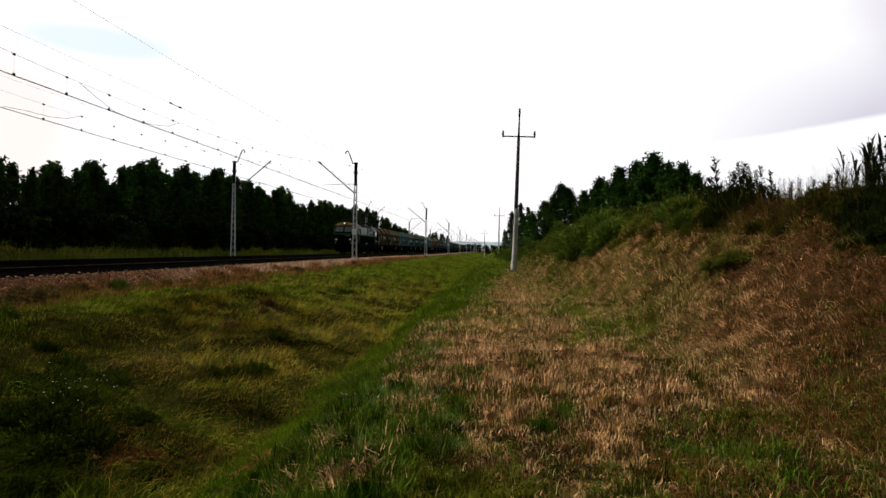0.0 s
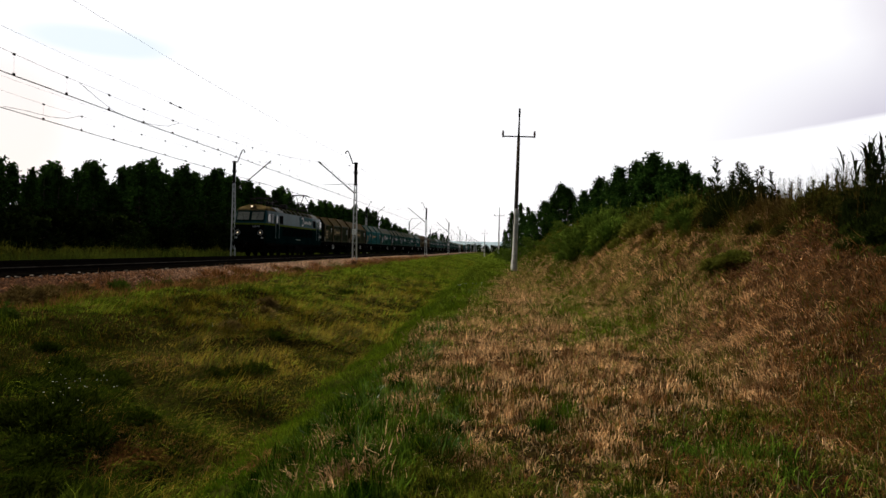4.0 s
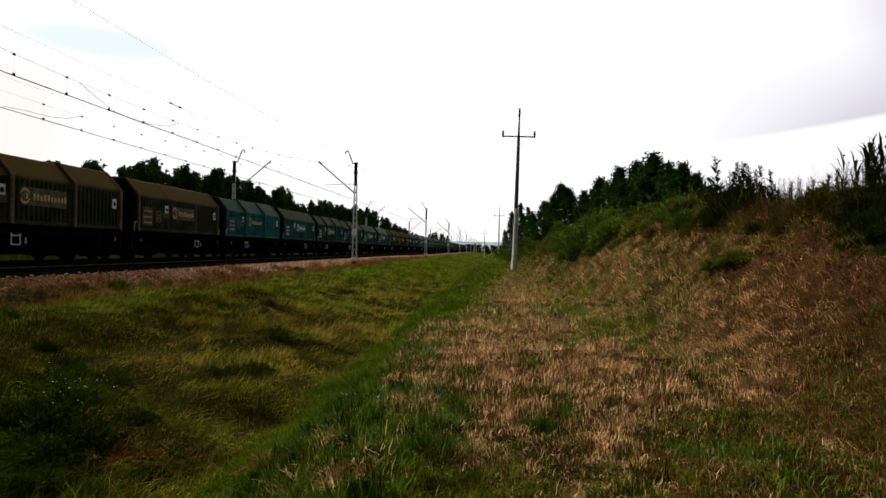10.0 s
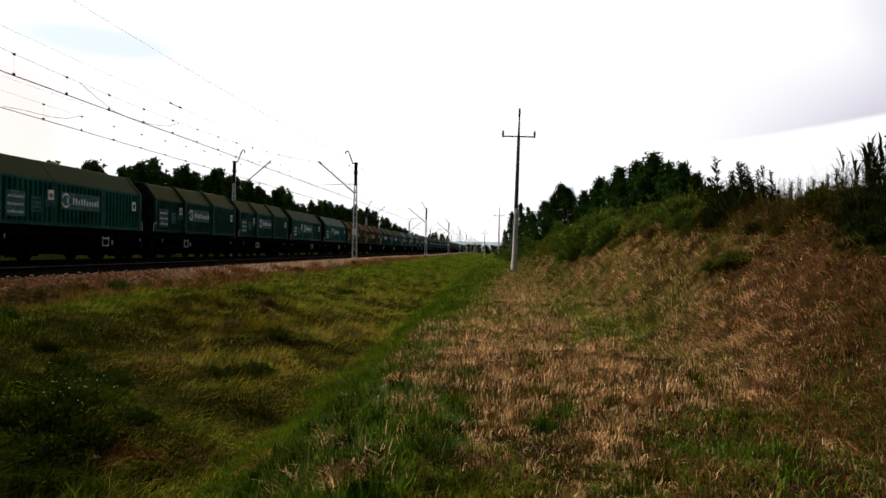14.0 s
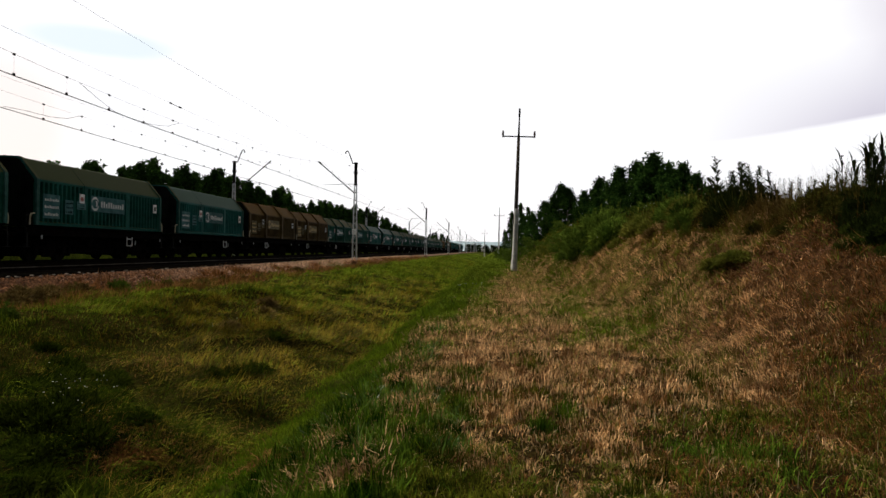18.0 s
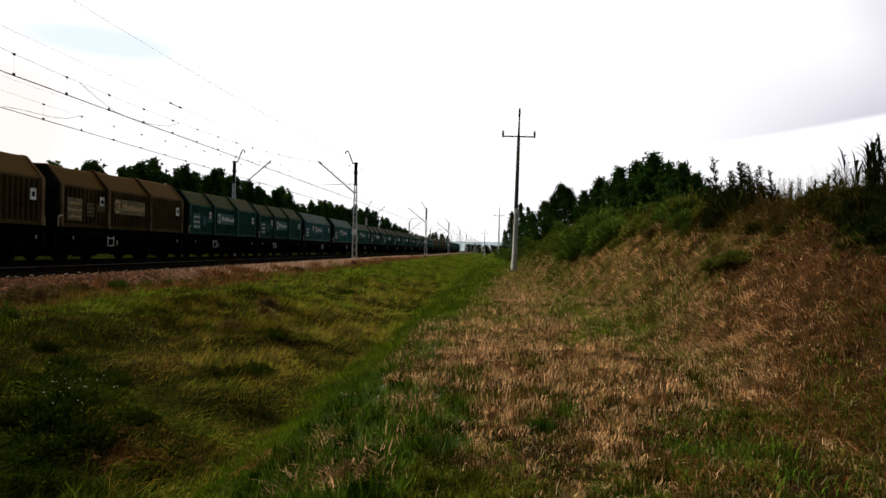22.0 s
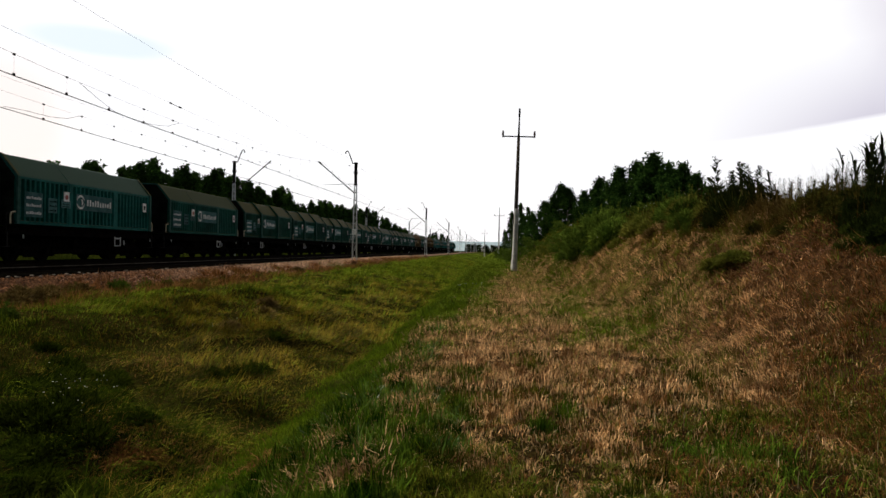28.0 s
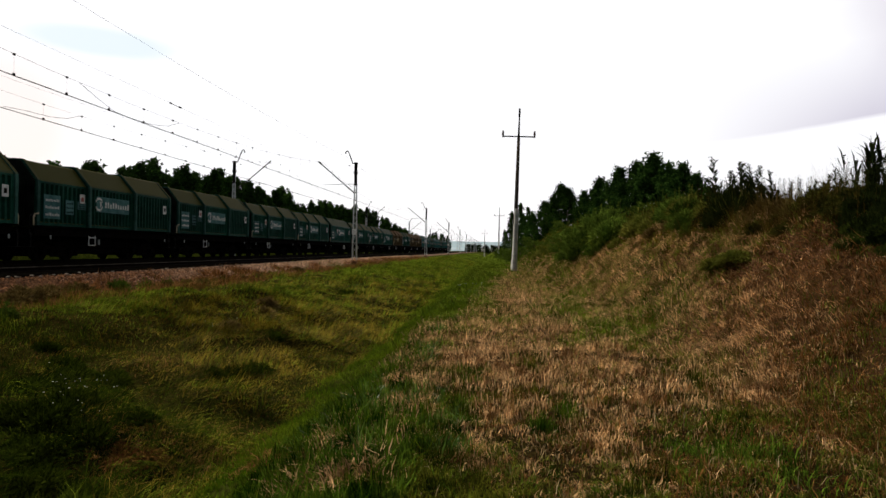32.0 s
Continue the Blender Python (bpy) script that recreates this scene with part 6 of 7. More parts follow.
def build_grass():
    rnd = np.random.RandomState(3)
    # path and slope
    x, y = scatter(rnd, 76000, -1.9, 9.0, 2.2, 75.0, 0.92)
    foot, crest, top = bank_lines(y)
    rise = (x - foot) / (crest - foot)
    ledge = np.exp(-((rise - 0.60 - 0.25 * (blot(x * 0.2, y, 1.9) - 0.5)) / 0.09) ** 2) * np.clip((y - 7) / 2, 0, 1) * np.clip((17 - y) / 3, 0, 1)
    inside = (x < crest + 0.6) & ((blot(x, y, 0.34) * 0.6 + blot(x + 5, y + 5, 0.16) * 0.4 > 0.44) | (rnd.rand(len(x)) < np.clip(y / 22, 0.08, 1))) & (rnd.rand(len(x)) > 0.4 * ledge)
    x, y, foot, crest = x[inside], y[inside], foot[inside], crest[inside]
    pick, second = rnd.rand(len(x)), rnd.rand(len(x))
    dry = dryness(x, y)
    lush = near_spots(x, y, LUSH_SPOTS)
    rust = np.clip((x - 3.3 - 0.12 * (y - 7)) / 0.8, 0, 1) * np.clip((15 - y) / 3, 0, 1) * np.clip(0.35 + 1.1 * (blot(x * 0.8, y, 0.9) - 0.2), 0.1, 0.95)
    dark = gloom(x, y)
    kind = np.where(pick < dry, 0, 1)
    kind = np.where((kind == 0) & (second < np.clip(0.62 - 0.035 * y, 0.12, 0.38)), 6, kind)
    kind = np.where((kind == 1) & (second < np.clip((y - 8) / 8, 0, 0.55)), 4, kind)
    kind = np.where((kind == 1) & ((y < 4.6) & (second < 0.1) | (second < 0.7 * lush)), 3, kind)
    kind = np.where((kind != 3) & (rnd.rand(len(x)) < rust), 2, kind)
    kind = np.where((kind == 2) & (second < 0.22), 5, kind)
    kind = np.where(rnd.rand(len(x)) < dark, np.where(second < 0.5, 5, np.where(second < 0.75, 2, 3)), kind)
    size = np.clip(y / 8.0, 1.0, 4.5)
    bushy = 0.50 + 1.0 * blot(x + 11, y, 0.6)
    for k, (name, mat, label, hgt, lean, each) in enumerate((("dry_grass", GRASS_DRY, "dry straw-coloured mown grass", 0.110, 0.75, 9), ("green_grass", GRASS_GREEN, "short green meadow grass", 0.125, 1.0, 10),
                                                              ("slope_grass", GRASS_RUST, "rusty brown withered grass on the slope", 0.12, 1.4, 9),
                                                              ("near_grass", GRASS_LUSH, "dark green short grass near the path's start", 0.13, 0.8, 10),
                                                              ("fresh_grass", YOUNG_GRASS, "fresh green grass patches in the straw", 0.13, 0.85, 10),
                                                              ("withered_grass", WITHERED, "dark withered grass on the slope", 0.13, 1.5, 9),
                                                              ("hay_grass", HAY, "reddish brown dry grass among the straw", 0.10, 0.8, 10))):
        s = kind == k
        tufts(rnd, x[s], y[s], each, 0.055 * size[s] ** 0.8, hgt * bushy[s] * size[s] ** 0.3 * np.clip(y[s] / 6.5, 0.6, 1.0), 0.0072 * size[s] ** 0.8, lean, mat, name, label)
    x, y = rnd.uniform(-6.5, 6.5, 5000), rnd.uniform(-8.0, 2.5, 5000)
    dry = (x > -1.2 + 0.8 * (blot(x, y, 1.3) - 0.5)) & (rnd.rand(len(x)) < 0.75)
    for s, mat, name, label in ((dry, GRASS_DRY, "path_grass", "dry straw-coloured grass around the standpoint"), (~dry, GRASS_GREEN, "standpoint_grass", "short green grass around the standpoint")):
        n = int(s.sum())
        tufts(rnd, x[s], y[s], 7, np.full(n, 0.06), 0.10 * (0.5 + 0.9 * blot(x[s], y[s], 0.7)), np.full(n, 0.012), 0.6, mat, name, label)
    # litter of broken blades between the tufts
    x, y = scatter(rnd, 150000, -1.6, 6.8, 2.2, 20.0, 1.0)
    foot, crest, top = bank_lines(y)
    ok = x < crest + 0.3
    x, y, foot = x[ok], y[ok], foot[ok]
    pick = rnd.rand(len(x))
    pale = pick < 0.40 * (1 - gloom(x, y)) * dryness(x, y) * np.clip(1.6 - 0.32 * np.clip(x - foot, 0, 9) - 0.10 * np.clip(x - 0.3 * y, 0, 9), 0.25, 1)
    rest = rnd.rand(len(x))
    for s, mat, name, label in ((pale, GRASS_DRY, "straw_litter", "broken pale straw lying on the path"), (~pale & (rest < 0.56 + 0.4 * gloom(x, y)), WITHERED, "dark_litter", "dark withered litter between the tufts"),
                                (~pale & (rest >= 0.56 + 0.4 * gloom(x, y)) & (rest < 0.74), HAY, "hay_litter", "reddish hay litter between the tufts"), (~pale & (rest >= np.maximum(0.74, 0.56 + 0.4 * gloom(x, y))), GRASS_GREEN, "green_litter", "short green shoots between the tufts")):
        n = int(s.sum())
        blades(rnd, x[s], y[s], rnd.uniform(0.02, 0.055, n) * np.clip(y[s] / 7, 1, 2), 0.0075 * np.clip(y[s] / 7, 1, 2.5), np.full(n, 1.9), mat, name, label)
    x, y = scatter(rnd, 70000, -11.0, -3.0, 4.0, 22.0, 1.0)
    rest = rnd.rand(len(x))
    for s, mat, name, label in ((rest < 0.4, WITHERED, "ditch_litter", "dark withered litter on the ditch bank"), ((rest >= 0.4) & (rest < 0.75), WEED_GREEN, "ditch_shoots", "dark green low shoots on the ditch bank"),
                                ((rest >= 0.75) & (rest < 0.88), HAY, "ditch_hay", "reddish hay litter on the ditch bank"), (rest >= 0.88, GRASS_OLIVE, "ditch_straw", "olive litter on the ditch bank")):
        n = int(s.sum())
        blades(rnd, x[s], y[s], rnd.uniform(0.025, 0.07, n) * np.clip(y[s] / 8, 1, 2), 0.010 * np.clip(y[s] / 8, 1, 2), np.full(n, 1.7), mat, name, label)
    # short mixed turf on the near path
    x, y = scatter(rnd, 9000, -1.0, 3.8, 3.7, 7.0, 1.0)
    ok = (blot(x, y + 3, 0.22) > 0.40) & (rnd.rand(len(x)) < np.clip((7.0 - y) / 1.6, 0, 1))
    x, y = x[ok], y[ok]
    pick = rnd.rand(len(x)) + 0.5 * (blot(x + 7, y, 0.35) - 0.5)
    for s, mat, name, label in ((pick < 0.36, FEATHER, "olive_turf", "short olive-green turf on the near path"), ((pick >= 0.36) & (pick < 0.56), GRASS_LUSH, "dark_turf", "short dark green turf on the near path"),
                                ((pick >= 0.56) & (pick < 0.76), HAY, "hay_turf", "short reddish dry turf on the near path"), (pick >= 0.76, GRASS_DRY, "straw_turf", "short pale straw turf on the near path")):
        n = int(s.sum())
        tufts(rnd, x[s], y[s], 8, np.full(n, 0.032), 0.062 * (0.4 + 1.1 * blot(x[s], y[s], 0.4)), np.full(n, 0.0062), 0.9, mat, name, label)
    # straw mixed into the green edge
    x, y = scatter(rnd, 900, -1.7, -0.6, 4.2, 9.5, 1.0)
    ok = blot(x, y, 0.7) > 0.5
    tufts(rnd, x[ok], y[ok], 9, np.full(int(ok.sum()), 0.05), np.full(int(ok.sum()), 0.12), np.full(int(ok.sum()), 0.009), 0.9, GRASS_DRY, "edge_straw", "withered straw tufts in the green ditch edge")
    # single pale straws
    x, y = scatter(rnd, 9000, -0.9, 7.0, 2.3, 30.0, 1.1)
    foot, crest, top = bank_lines(y)
    ok = (x < crest) & (rnd.rand(len(x)) < 0.25 + 0.75 * dryness(x, y))
    x, y = x[ok], y[ok]
    n = len(x)
    blades(rnd, x, y, rnd.uniform(0.06, 0.15, n), 0.0062 * np.clip(y / 6, 1, 4), np.full(n, 0.8), STALK, "straw_stalks", "loose pale straw stalks among the mown grass")
    # long arching stems at the foot of the slope
    n = 36
    cx, cy = rnd.normal(3.35, 0.22, n), rnd.normal(6.9, 0.30, n)
    blades(rnd, cx, cy, rnd.uniform(0.25, 0.5, n), np.full(n, 0.006), np.full(n, 1.2), HAY, "arching_stems", "long arching reddish stems at the foot of the slope")
    # long grass lying down the slope
    y = 5.0 * (30.0 / 5.0) ** rnd.rand(9000)
    foot, crest, top = bank_lines(y)
    x = foot - 0.3 + (crest - foot + 0.2) * rnd.rand(len(y))
    ok = (blot(x * 0.6, y * 1.3 + 4, 0.7) + 0.3 * rnd.rand(len(x)) > 0.52)
    x, y = x[ok], y[ok]
    pick = rnd.rand(len(x)) + 0.9 * (blot(x, y * 0.8, 0.9) - 0.5)
    far = np.clip((y - 10) / 4, 0, 1)
    right = np.maximum(np.clip((x - 3.6) / 1.2, 0, 1) * np.clip((13 - y) / 2, 0, 1), gloom(x, y))
    ok = rnd.rand(len(x)) > 0.6 * gloom(x, y)
    x, y, pick, right, far = x[ok], y[ok], pick[ok], right[ok], far[ok]
    size = np.clip(y / 8.0, 0.8, 3.5)
    for s, mat, name, label in ((pick > 0.36 + 0.62 * right - 0.14 * far, GRASS_DRY, "flattened_hay", "pale hay lying down the slope"), ((pick <= 0.36 + 0.62 * right - 0.14 * far) & (pick > 0.24), HAY, "slope_hay", "reddish hay lying down the slope"),
                                ((pick <= 0.24) & (pick > 0.08 + 0.14 * far), GRASS_RUST, "slope_thatch", "rusty thatch lying down the slope"), (pick <= np.minimum(0.24, 0.08 + 0.14 * far), YOUNG_GRASS, "slope_blades", "green blades in the thatch of the slope")):
        flow = math.pi + 2.4 * (blot(x[s], y[s], 0.8) - 0.5)
        tufts(rnd, x[s], y[s], 9, 0.09 * size[s] ** 0.8, 0.15 * (0.4 + 1.1 * blot(x[s] + 4, y[s], 0.6)), 0.0078 * size[s], 1.5, mat, name, label, flow)
    # lush tall edge of the ditch, and green drifts on the path
    x, y = scatter(rnd, 8500, -2.1, -0.6, 2.3, 32.0, 1.0)
    x = x + (blot(x, y, 2.0) - 0.5) * 0.5
    gap = (blot(x + 9, y, 0.5) > 0.36) & (x < green_edge(y) + 0.15) & (rnd.rand(len(x)) > 0.9 * near_spots(x, y, BROWN_SPOTS))
    x, y = x[gap], y[gap]
    size = np.clip(y / 8.0, 1.0, 4.5)
    far = rnd.rand(len(x)) < np.clip((y - 6) / 9, 0.1, 0.8)
    for s, mat, name, label in ((~far, GRASS_LUSH, "ditch_grass", "lush tall dark green grass along the ditch edge"), (far, DITCH_GREEN, "edge_grass", "bright green tall grass along the ditch edge")):
        tufts(rnd, x[s], y[s], 11, 0.045 * size[s] ** 0.8, 0.145 * (0.3 + 1.2 * blot(x[s], y[s], 0.8)) * size[s] ** 0.1, 0.013 * size[s] ** 0.9, 0.5, mat, name, label)
    x, y = scatter(rnd, 1700, -1.75, -0.25, 2.4, 30.0, 1.0)
    x = x + (blot(x, y, 2.0) - 0.5) * 0.5
    ok = (blot(x + 2, y + 8, 0.45) > 0.45) & (y > 4.8) & (x < green_edge(y) + 0.5) & (rnd.rand(len(x)) > 0.9 * near_spots(x, y, BROWN_SPOTS))
    x, y = x[ok], y[ok]
    size = np.clip(y / 8.0, 1.0, 3.5)
    tufts(rnd, x, y, 9, 0.04 * size ** 0.6, 0.15 * (0.5 + 0.9 * blot(x, y, 0.8)) * size ** 0.1, 0.012 * size ** 0.6, 0.6, BROAD_BLADE, "broad_grass", "broad glossy green blades along the ditch edge")
    # lush clumps standing in the straw
    for cx, cy, rx, ry in LUSH_SPOTS + ((-0.68, 4.62, 0.22, 0.22), (-0.85, 4.9, 0.2, 0.2), (-0.37, 5.75, 0.12, 0.14), (-0.2, 6.2, 0.1, 0.14), (-0.8, 8.7, 0.4, 0.4), (-0.3, 8.25, 0.3, 0.22), (-0.35, 7.1, 0.3, 0.5), (1.6, 5.4, 0.22, 0.3), (0.5, 6.0, 0.15, 0.3)):
        n = int(24 + 240 * rx * ry)
        x, y = cx + rnd.normal(0, 0.5 * rx, n), cy + rnd.normal(0, 0.5 * ry, n)
        size = np.clip(y / 8.0, 1.0, 3.0)
        tufts(rnd, x, y, 9, 0.035 * size, 0.115 * (0.5 + 0.9 * blot(x, y, 0.3)) * size ** 0.2, 0.0075 * size ** 0.7, 0.7, GRASS_LUSH, "lush_clump", "clump of lush dark green grass in the straw")
    # reddish hay left lying on the ditch bank
    for cx, cy, r, n in ((-4.47, 7.87, 0.38, 700), (-3.75, 7.95, 0.35, 500), (-2.3, 6.8, 0.16, 260), (-1.9, 6.3, 0.12, 180), (-6.2, 12.0, 0.5, 500), (-3.6, 9.6, 0.4, 420)):
        x, y = cx + rnd.normal(0, r, n), cy + rnd.normal(0, r, n)
        blades(rnd, x, y, rnd.uniform(0.08, 0.2, n), np.full(n, 0.008), np.full(n, 1.5), HAY, "cut_hay", "reddish cut hay lying on the ditch bank")
    # young grass farther along the ditch and the path
    x, y = scatter(rnd, 23000, -13.2, 2.6, 11.0, 300.0, 1.0)
    ok = rnd.rand(len(x)) < np.clip((y - 9) / 24, 0, 1) * np.where((x > -0.7) & (y < 60), 0.05, 1.0) * np.where((x < -3.2) & (x > -7.4) & (y < 60), 0.12, 1.0) * np.where(x < -11.6, 0.1, 1.0)
    x, y = x[ok], y[ok]
    size = np.clip(y / 8.0, 1.0, 9.0)
    tufts(rnd, x, y, 8, 0.09 * size ** 0.9, 0.11 * (0.5 + blot(x, y, 1.4)) * size ** 0.25, 0.0072 * size, 1.0, YOUNG_GRASS, "young_grass", "fresh yellow-green grass along the shoulder")
    x, y = scatter(rnd, 9000, -3.35, -1.35, 2.6, 70.0, 0.95)
    ok = rnd.rand(len(x)) > 0.85 * near_spots(x, y, BROWN_SPOTS)
    x, y = x[ok], y[ok]
    size = np.clip(y / 8.0, 1.0, 4.5)
    tufts(rnd, x, y, 9, 0.05 * size ** 0.8, 0.085 * (0.5 + blot(x, y, 0.8)) * size ** 0.2, 0.009 * size, 0.8, DITCH_GREEN, "ditch_bank_grass", "short bright green grass on the ditch side")
    x, y = scatter(rnd, 1500, -1.0, 2.2, 4.0, 22.0, 1.0)
    ok = blot(x + 3, y * 0.7 + 5, 1.5) < 0.42
    size = np.clip(y[ok] / 8.0, 1.0, 4.0)
    tufts(rnd, x[ok], y[ok], 10, 0.05 * size, 0.12 * (0.5 + blot(x[ok], y[ok], 0.8)), 0.009 * size ** 0.8, 0.8, GRASS_LUSH, "green_drift_grass", "patches of fresh green grass in the dry path")
    # ditch sides and the shoulder below the ballast
    x, y = scatter(rnd, 33000, -13.9, -3.1, 3.0, 150.0, 0.9)
    olive = np.clip((blot(x + 20, y * 0.6, 2.3) * 0.7 + blot(x, y, 0.8) * 0.3 - 0.3) * 3.4, 0, 1)
    olive = np.where(x < -11.8, 0.75, olive) * np.clip(1.3 - y / 60, 0.42, 1)
    olive = np.clip(olive + 0.32 * np.exp(-((x + 4.9) / 1.3) ** 2) * np.clip(1.5 - y / 80, 0, 1), 0, 1)
    s0 = rnd.rand(len(x)) < olive * np.clip(0.95 - 0.008 * y, 0.6, 0.9) * np.clip(0.1 + y / 14, 0.55, 1)
    thin = (x > -13.0) | (rnd.rand(len(x)) < 0.35)
    size = np.clip(y / 8.0, 1.0, 6.0)
    bushy = 0.38 + 1.8 * blot(x, y + 17, 0.9) ** 1.8
    # dark herbs close by; the lens's dim corner is put into their colour too
    mark = rnd.rand(len(x))
    dark = mark < np.maximum(np.clip((12.5 - y) / 4.0, 0, 0.97) * np.clip((-3.0 - x) / 1.2, 0, 1), np.clip((16.5 - y) / 6, 0, 0.8) * np.clip((-5.0 - x - 0.25 * (y - 8)) / 2.5, 0, 1)) * (0.86 + 0.25 * (blot(x, y, 1.1) > 0.45))
    foot_strip = x < -11.9 - 1.2 * blot(x, y, 1.5)
    thin &= ~foot_strip | (rnd.rand(len(x)) < 0.08)
    groups = ((s0 & thin & ~dark, GRASS_OLIVE, "olive_grass", "olive withering grass on the ditch bank"), (~s0 & thin & ~dark, BANK_GREEN, "bank_grass", "soft green grass on the ditch bank"),
              (s0 & thin & dark, DITCH_HERB, "dark_withered_grass", "dark olive withering grass in the ditch"), (~s0 & thin & dark, WEED_GREEN, "dark_bank_grass", "dark green grass in the ditch"))
    for s, mat, name, label in groups:
        flow = 0.3 + 2.6 * (blot(x[s], y[s] * 0.7, 1.9) - 0.5) + 2.0 * (blot(x[s] + 30, y[s], 0.8) - 0.5)
        tufts(rnd, x[s], y[s], 9, 0.085 * size[s] ** 0.8, 0.19 * bushy[s] * size[s] ** 0.2, 0.0075 * size[s] ** 0.95, 1.5, mat, name, label, flow)
    x, y = scatter(rnd, 8500, -13.95, -11.4, 12.0, 120.0, 0.8)
    ok = (blot(x, y, 0.9) > 0.58) | (y > 60) | (x > -12.7)
    x, y = x[ok], y[ok]
    size = np.clip(y / 8.0, 1.0, 5.0)
    tufts(rnd, x, y, 6, 0.06 * size ** 0.6, 0.30 * (0.3 + blot(x, y, 1.5)), 0.009 * size, 0.5, HAY, "ballast_edge_grass", "thin rusty grass growing along the ballast foot")
    # meadow beyond the tracks
    x, y = scatter(rnd, 70000, -48, -23, 12.0, 240.0, 0.8)
    n = len(x)
    blades(rnd, x, y, rnd.uniform(0.3, 0.9, n) * (0.5 + 0.8 * blot(x, y, 5.0)), np.clip(y / 900.0, 0.03, 0.2), np.full(n, 0.6), MEADOW, "far_meadow_grass", "tall olive meadow grass beyond the tracks")
    # added dark row at the foot of the far ballast: shade under the herbs
    x, y = scatter(rnd, 17000, -24.4, -22.7, 14.0, 220.0, 0.9)
    n = len(x)
    blades(rnd, x, y, rnd.uniform(0.45, 0.95, n) * (0.6 + 0.5 * blot(x, y, 3.0)), np.clip(y / 700.0, 0.04, 0.2), np.full(n, 0.5), DITCH_HERB, "trackside_grass", "added dark grass, the shade under the far herbs put into colour")
    # herbs along the far side of the tracks
    x, y = scatter(rnd, 24000, -31.0, -25.0, 14.0, 200.0, 0.9)
    n = len(x)
    blades(rnd, x, y, rnd.uniform(0.5, 1.35, n) * (0.45 + 0.9 * blot(x, y, 4.0)), np.clip(y / 900.0, 0.03, 0.16), np.full(n, 0.45), MEADOW, "trackside_herbs", "tall yellow-green herbs beyond the far track")
    # tall growth along the crest
    y = rnd.uniform(5, 60, 2000)
    foot, crest, top = bank_lines(y)
    x = crest + rnd.normal(0.35, 0.7, len(y))
    near = y < 15 + 4 * rnd.rand(len(y))
    # murky: the shadow on the crest's near end, put into darker grass
    murky = y < 11 + 1.5 * rnd.rand(len(y))
    for s, mat, name, label in ((murky, WEED_DARK, "dark_crest_grass", "dark tangled grass along the top of the slope"), (near & ~murky, WITHERED, "brown_crest_grass", "tall brown grass along the top of the slope"), (~near, GRASS_OLIVE, "crest_grass", "tall mixed grass along the top of the slope")):
        tufts(rnd, x[s], y[s], 10, np.full(int(s.sum()), 0.10), 0.50 * (0.4 + 1.0 * blot(x[s], y[s], 1.2)), 0.010 * np.clip(y[s] / 14, 0.8, 3), 0.55, mat, name, label)
    # straw and fresh grass on the lower slope
    y = 12.6 * (36.0 / 12.6) ** rnd.rand(15000)
    foot, crest, top = bank_lines(y)
    part_up = rnd.rand(len(y)) ** 1.2
    x = foot - 0.5 + (crest - foot) * 0.95 * part_up
    mix = rnd.rand(len(y)) + 0.7 * (blot(x, y, 1.1) - 0.5)
    mix = np.minimum(mix + 0.5 * near_spots(x, y, GREEN_SPOTS), np.maximum(mix, 0.92))
    size = np.clip(y / 8.0, 1.0, 4.0)
    for s, mat, name, label in ((mix < 0.54, GRASS_DRY, "slope_straw", "pale straw on the lower slope"), ((mix >= 0.54) & (mix < 0.93), YOUNG_GRASS, "slope_green", "fresh green grass on the lower slope"),
                                (mix >= 0.93, GRASS_RUST, "slope_rust", "rusty grass on the lower slope")):
        tufts(rnd, x[s], y[s], 9, 0.05 * size[s] ** 0.8, 0.085 * (0.5 + blot(x[s], y[s], 0.8)) * size[s] ** 0.3, 0.009 * size[s] ** 0.7, 0.9, mat, name, label)
    y = rnd.uniform(9, 26, 1500)
    foot, crest, top = bank_lines(y)
    x = crest + rnd.normal(0.2, 0.45, len(y))
    n = len(x)
    blades(rnd, x, y, rnd.uniform(0.5, 1.05, n), 0.006 * np.clip(y / 12, 0.8, 2), np.full(n, 0.25), WITHERED, "crest_straws", "thin tall grass stems along the top of the slope")
    y = rnd.uniform(11.4, 15.4, 420)
    foot, crest, top = bank_lines(y)
    x = crest + rnd.normal(0.25, 0.3, len(y))
    blades(rnd, x, y, rnd.uniform(0.5, 0.95, len(y)) * (0.5 + 0.8 * blot(x, y, 0.6)), np.full(len(y), 0.0065), np.full(len(y), 0.35), WITHERED_PALE, "pale_crest_straws", "pale thin grass stems against the sky on the slope top")
    cy = rnd.uniform(8.8, 17.0, 900)
    foot, crest, top = bank_lines(cy)
    cx = crest + rnd.normal(-0.15, 0.38, 900)
    # the near crest's shadow put into darker grass here too
    murky = cy < 10.8 + 1.4 * rnd.rand(900)
    for s, mat, name, label in ((murky, WEED_DARK, "tangled_crest_grass", "dark tangled grass along the top of the slope"), (~murky & (blot(cx, cy, 0.7) > 0.52), FEATHER, "green_crest_grass", "olive feathery grass along the top of the slope"), (~murky & (blot(cx, cy, 0.7) <= 0.52), WITHERED, "withered_crest_grass", "soft brown withered grass along the top of the slope")):
        n = int(s.sum())
        tufts(rnd, cx[s], cy[s], 14, np.full(n, 0.09), 0.42 * (0.4 + 1.1 * blot(cx[s], cy[s], 0.8)), np.full(n, 0.009), 0.8, mat, name, label)


build_grass()


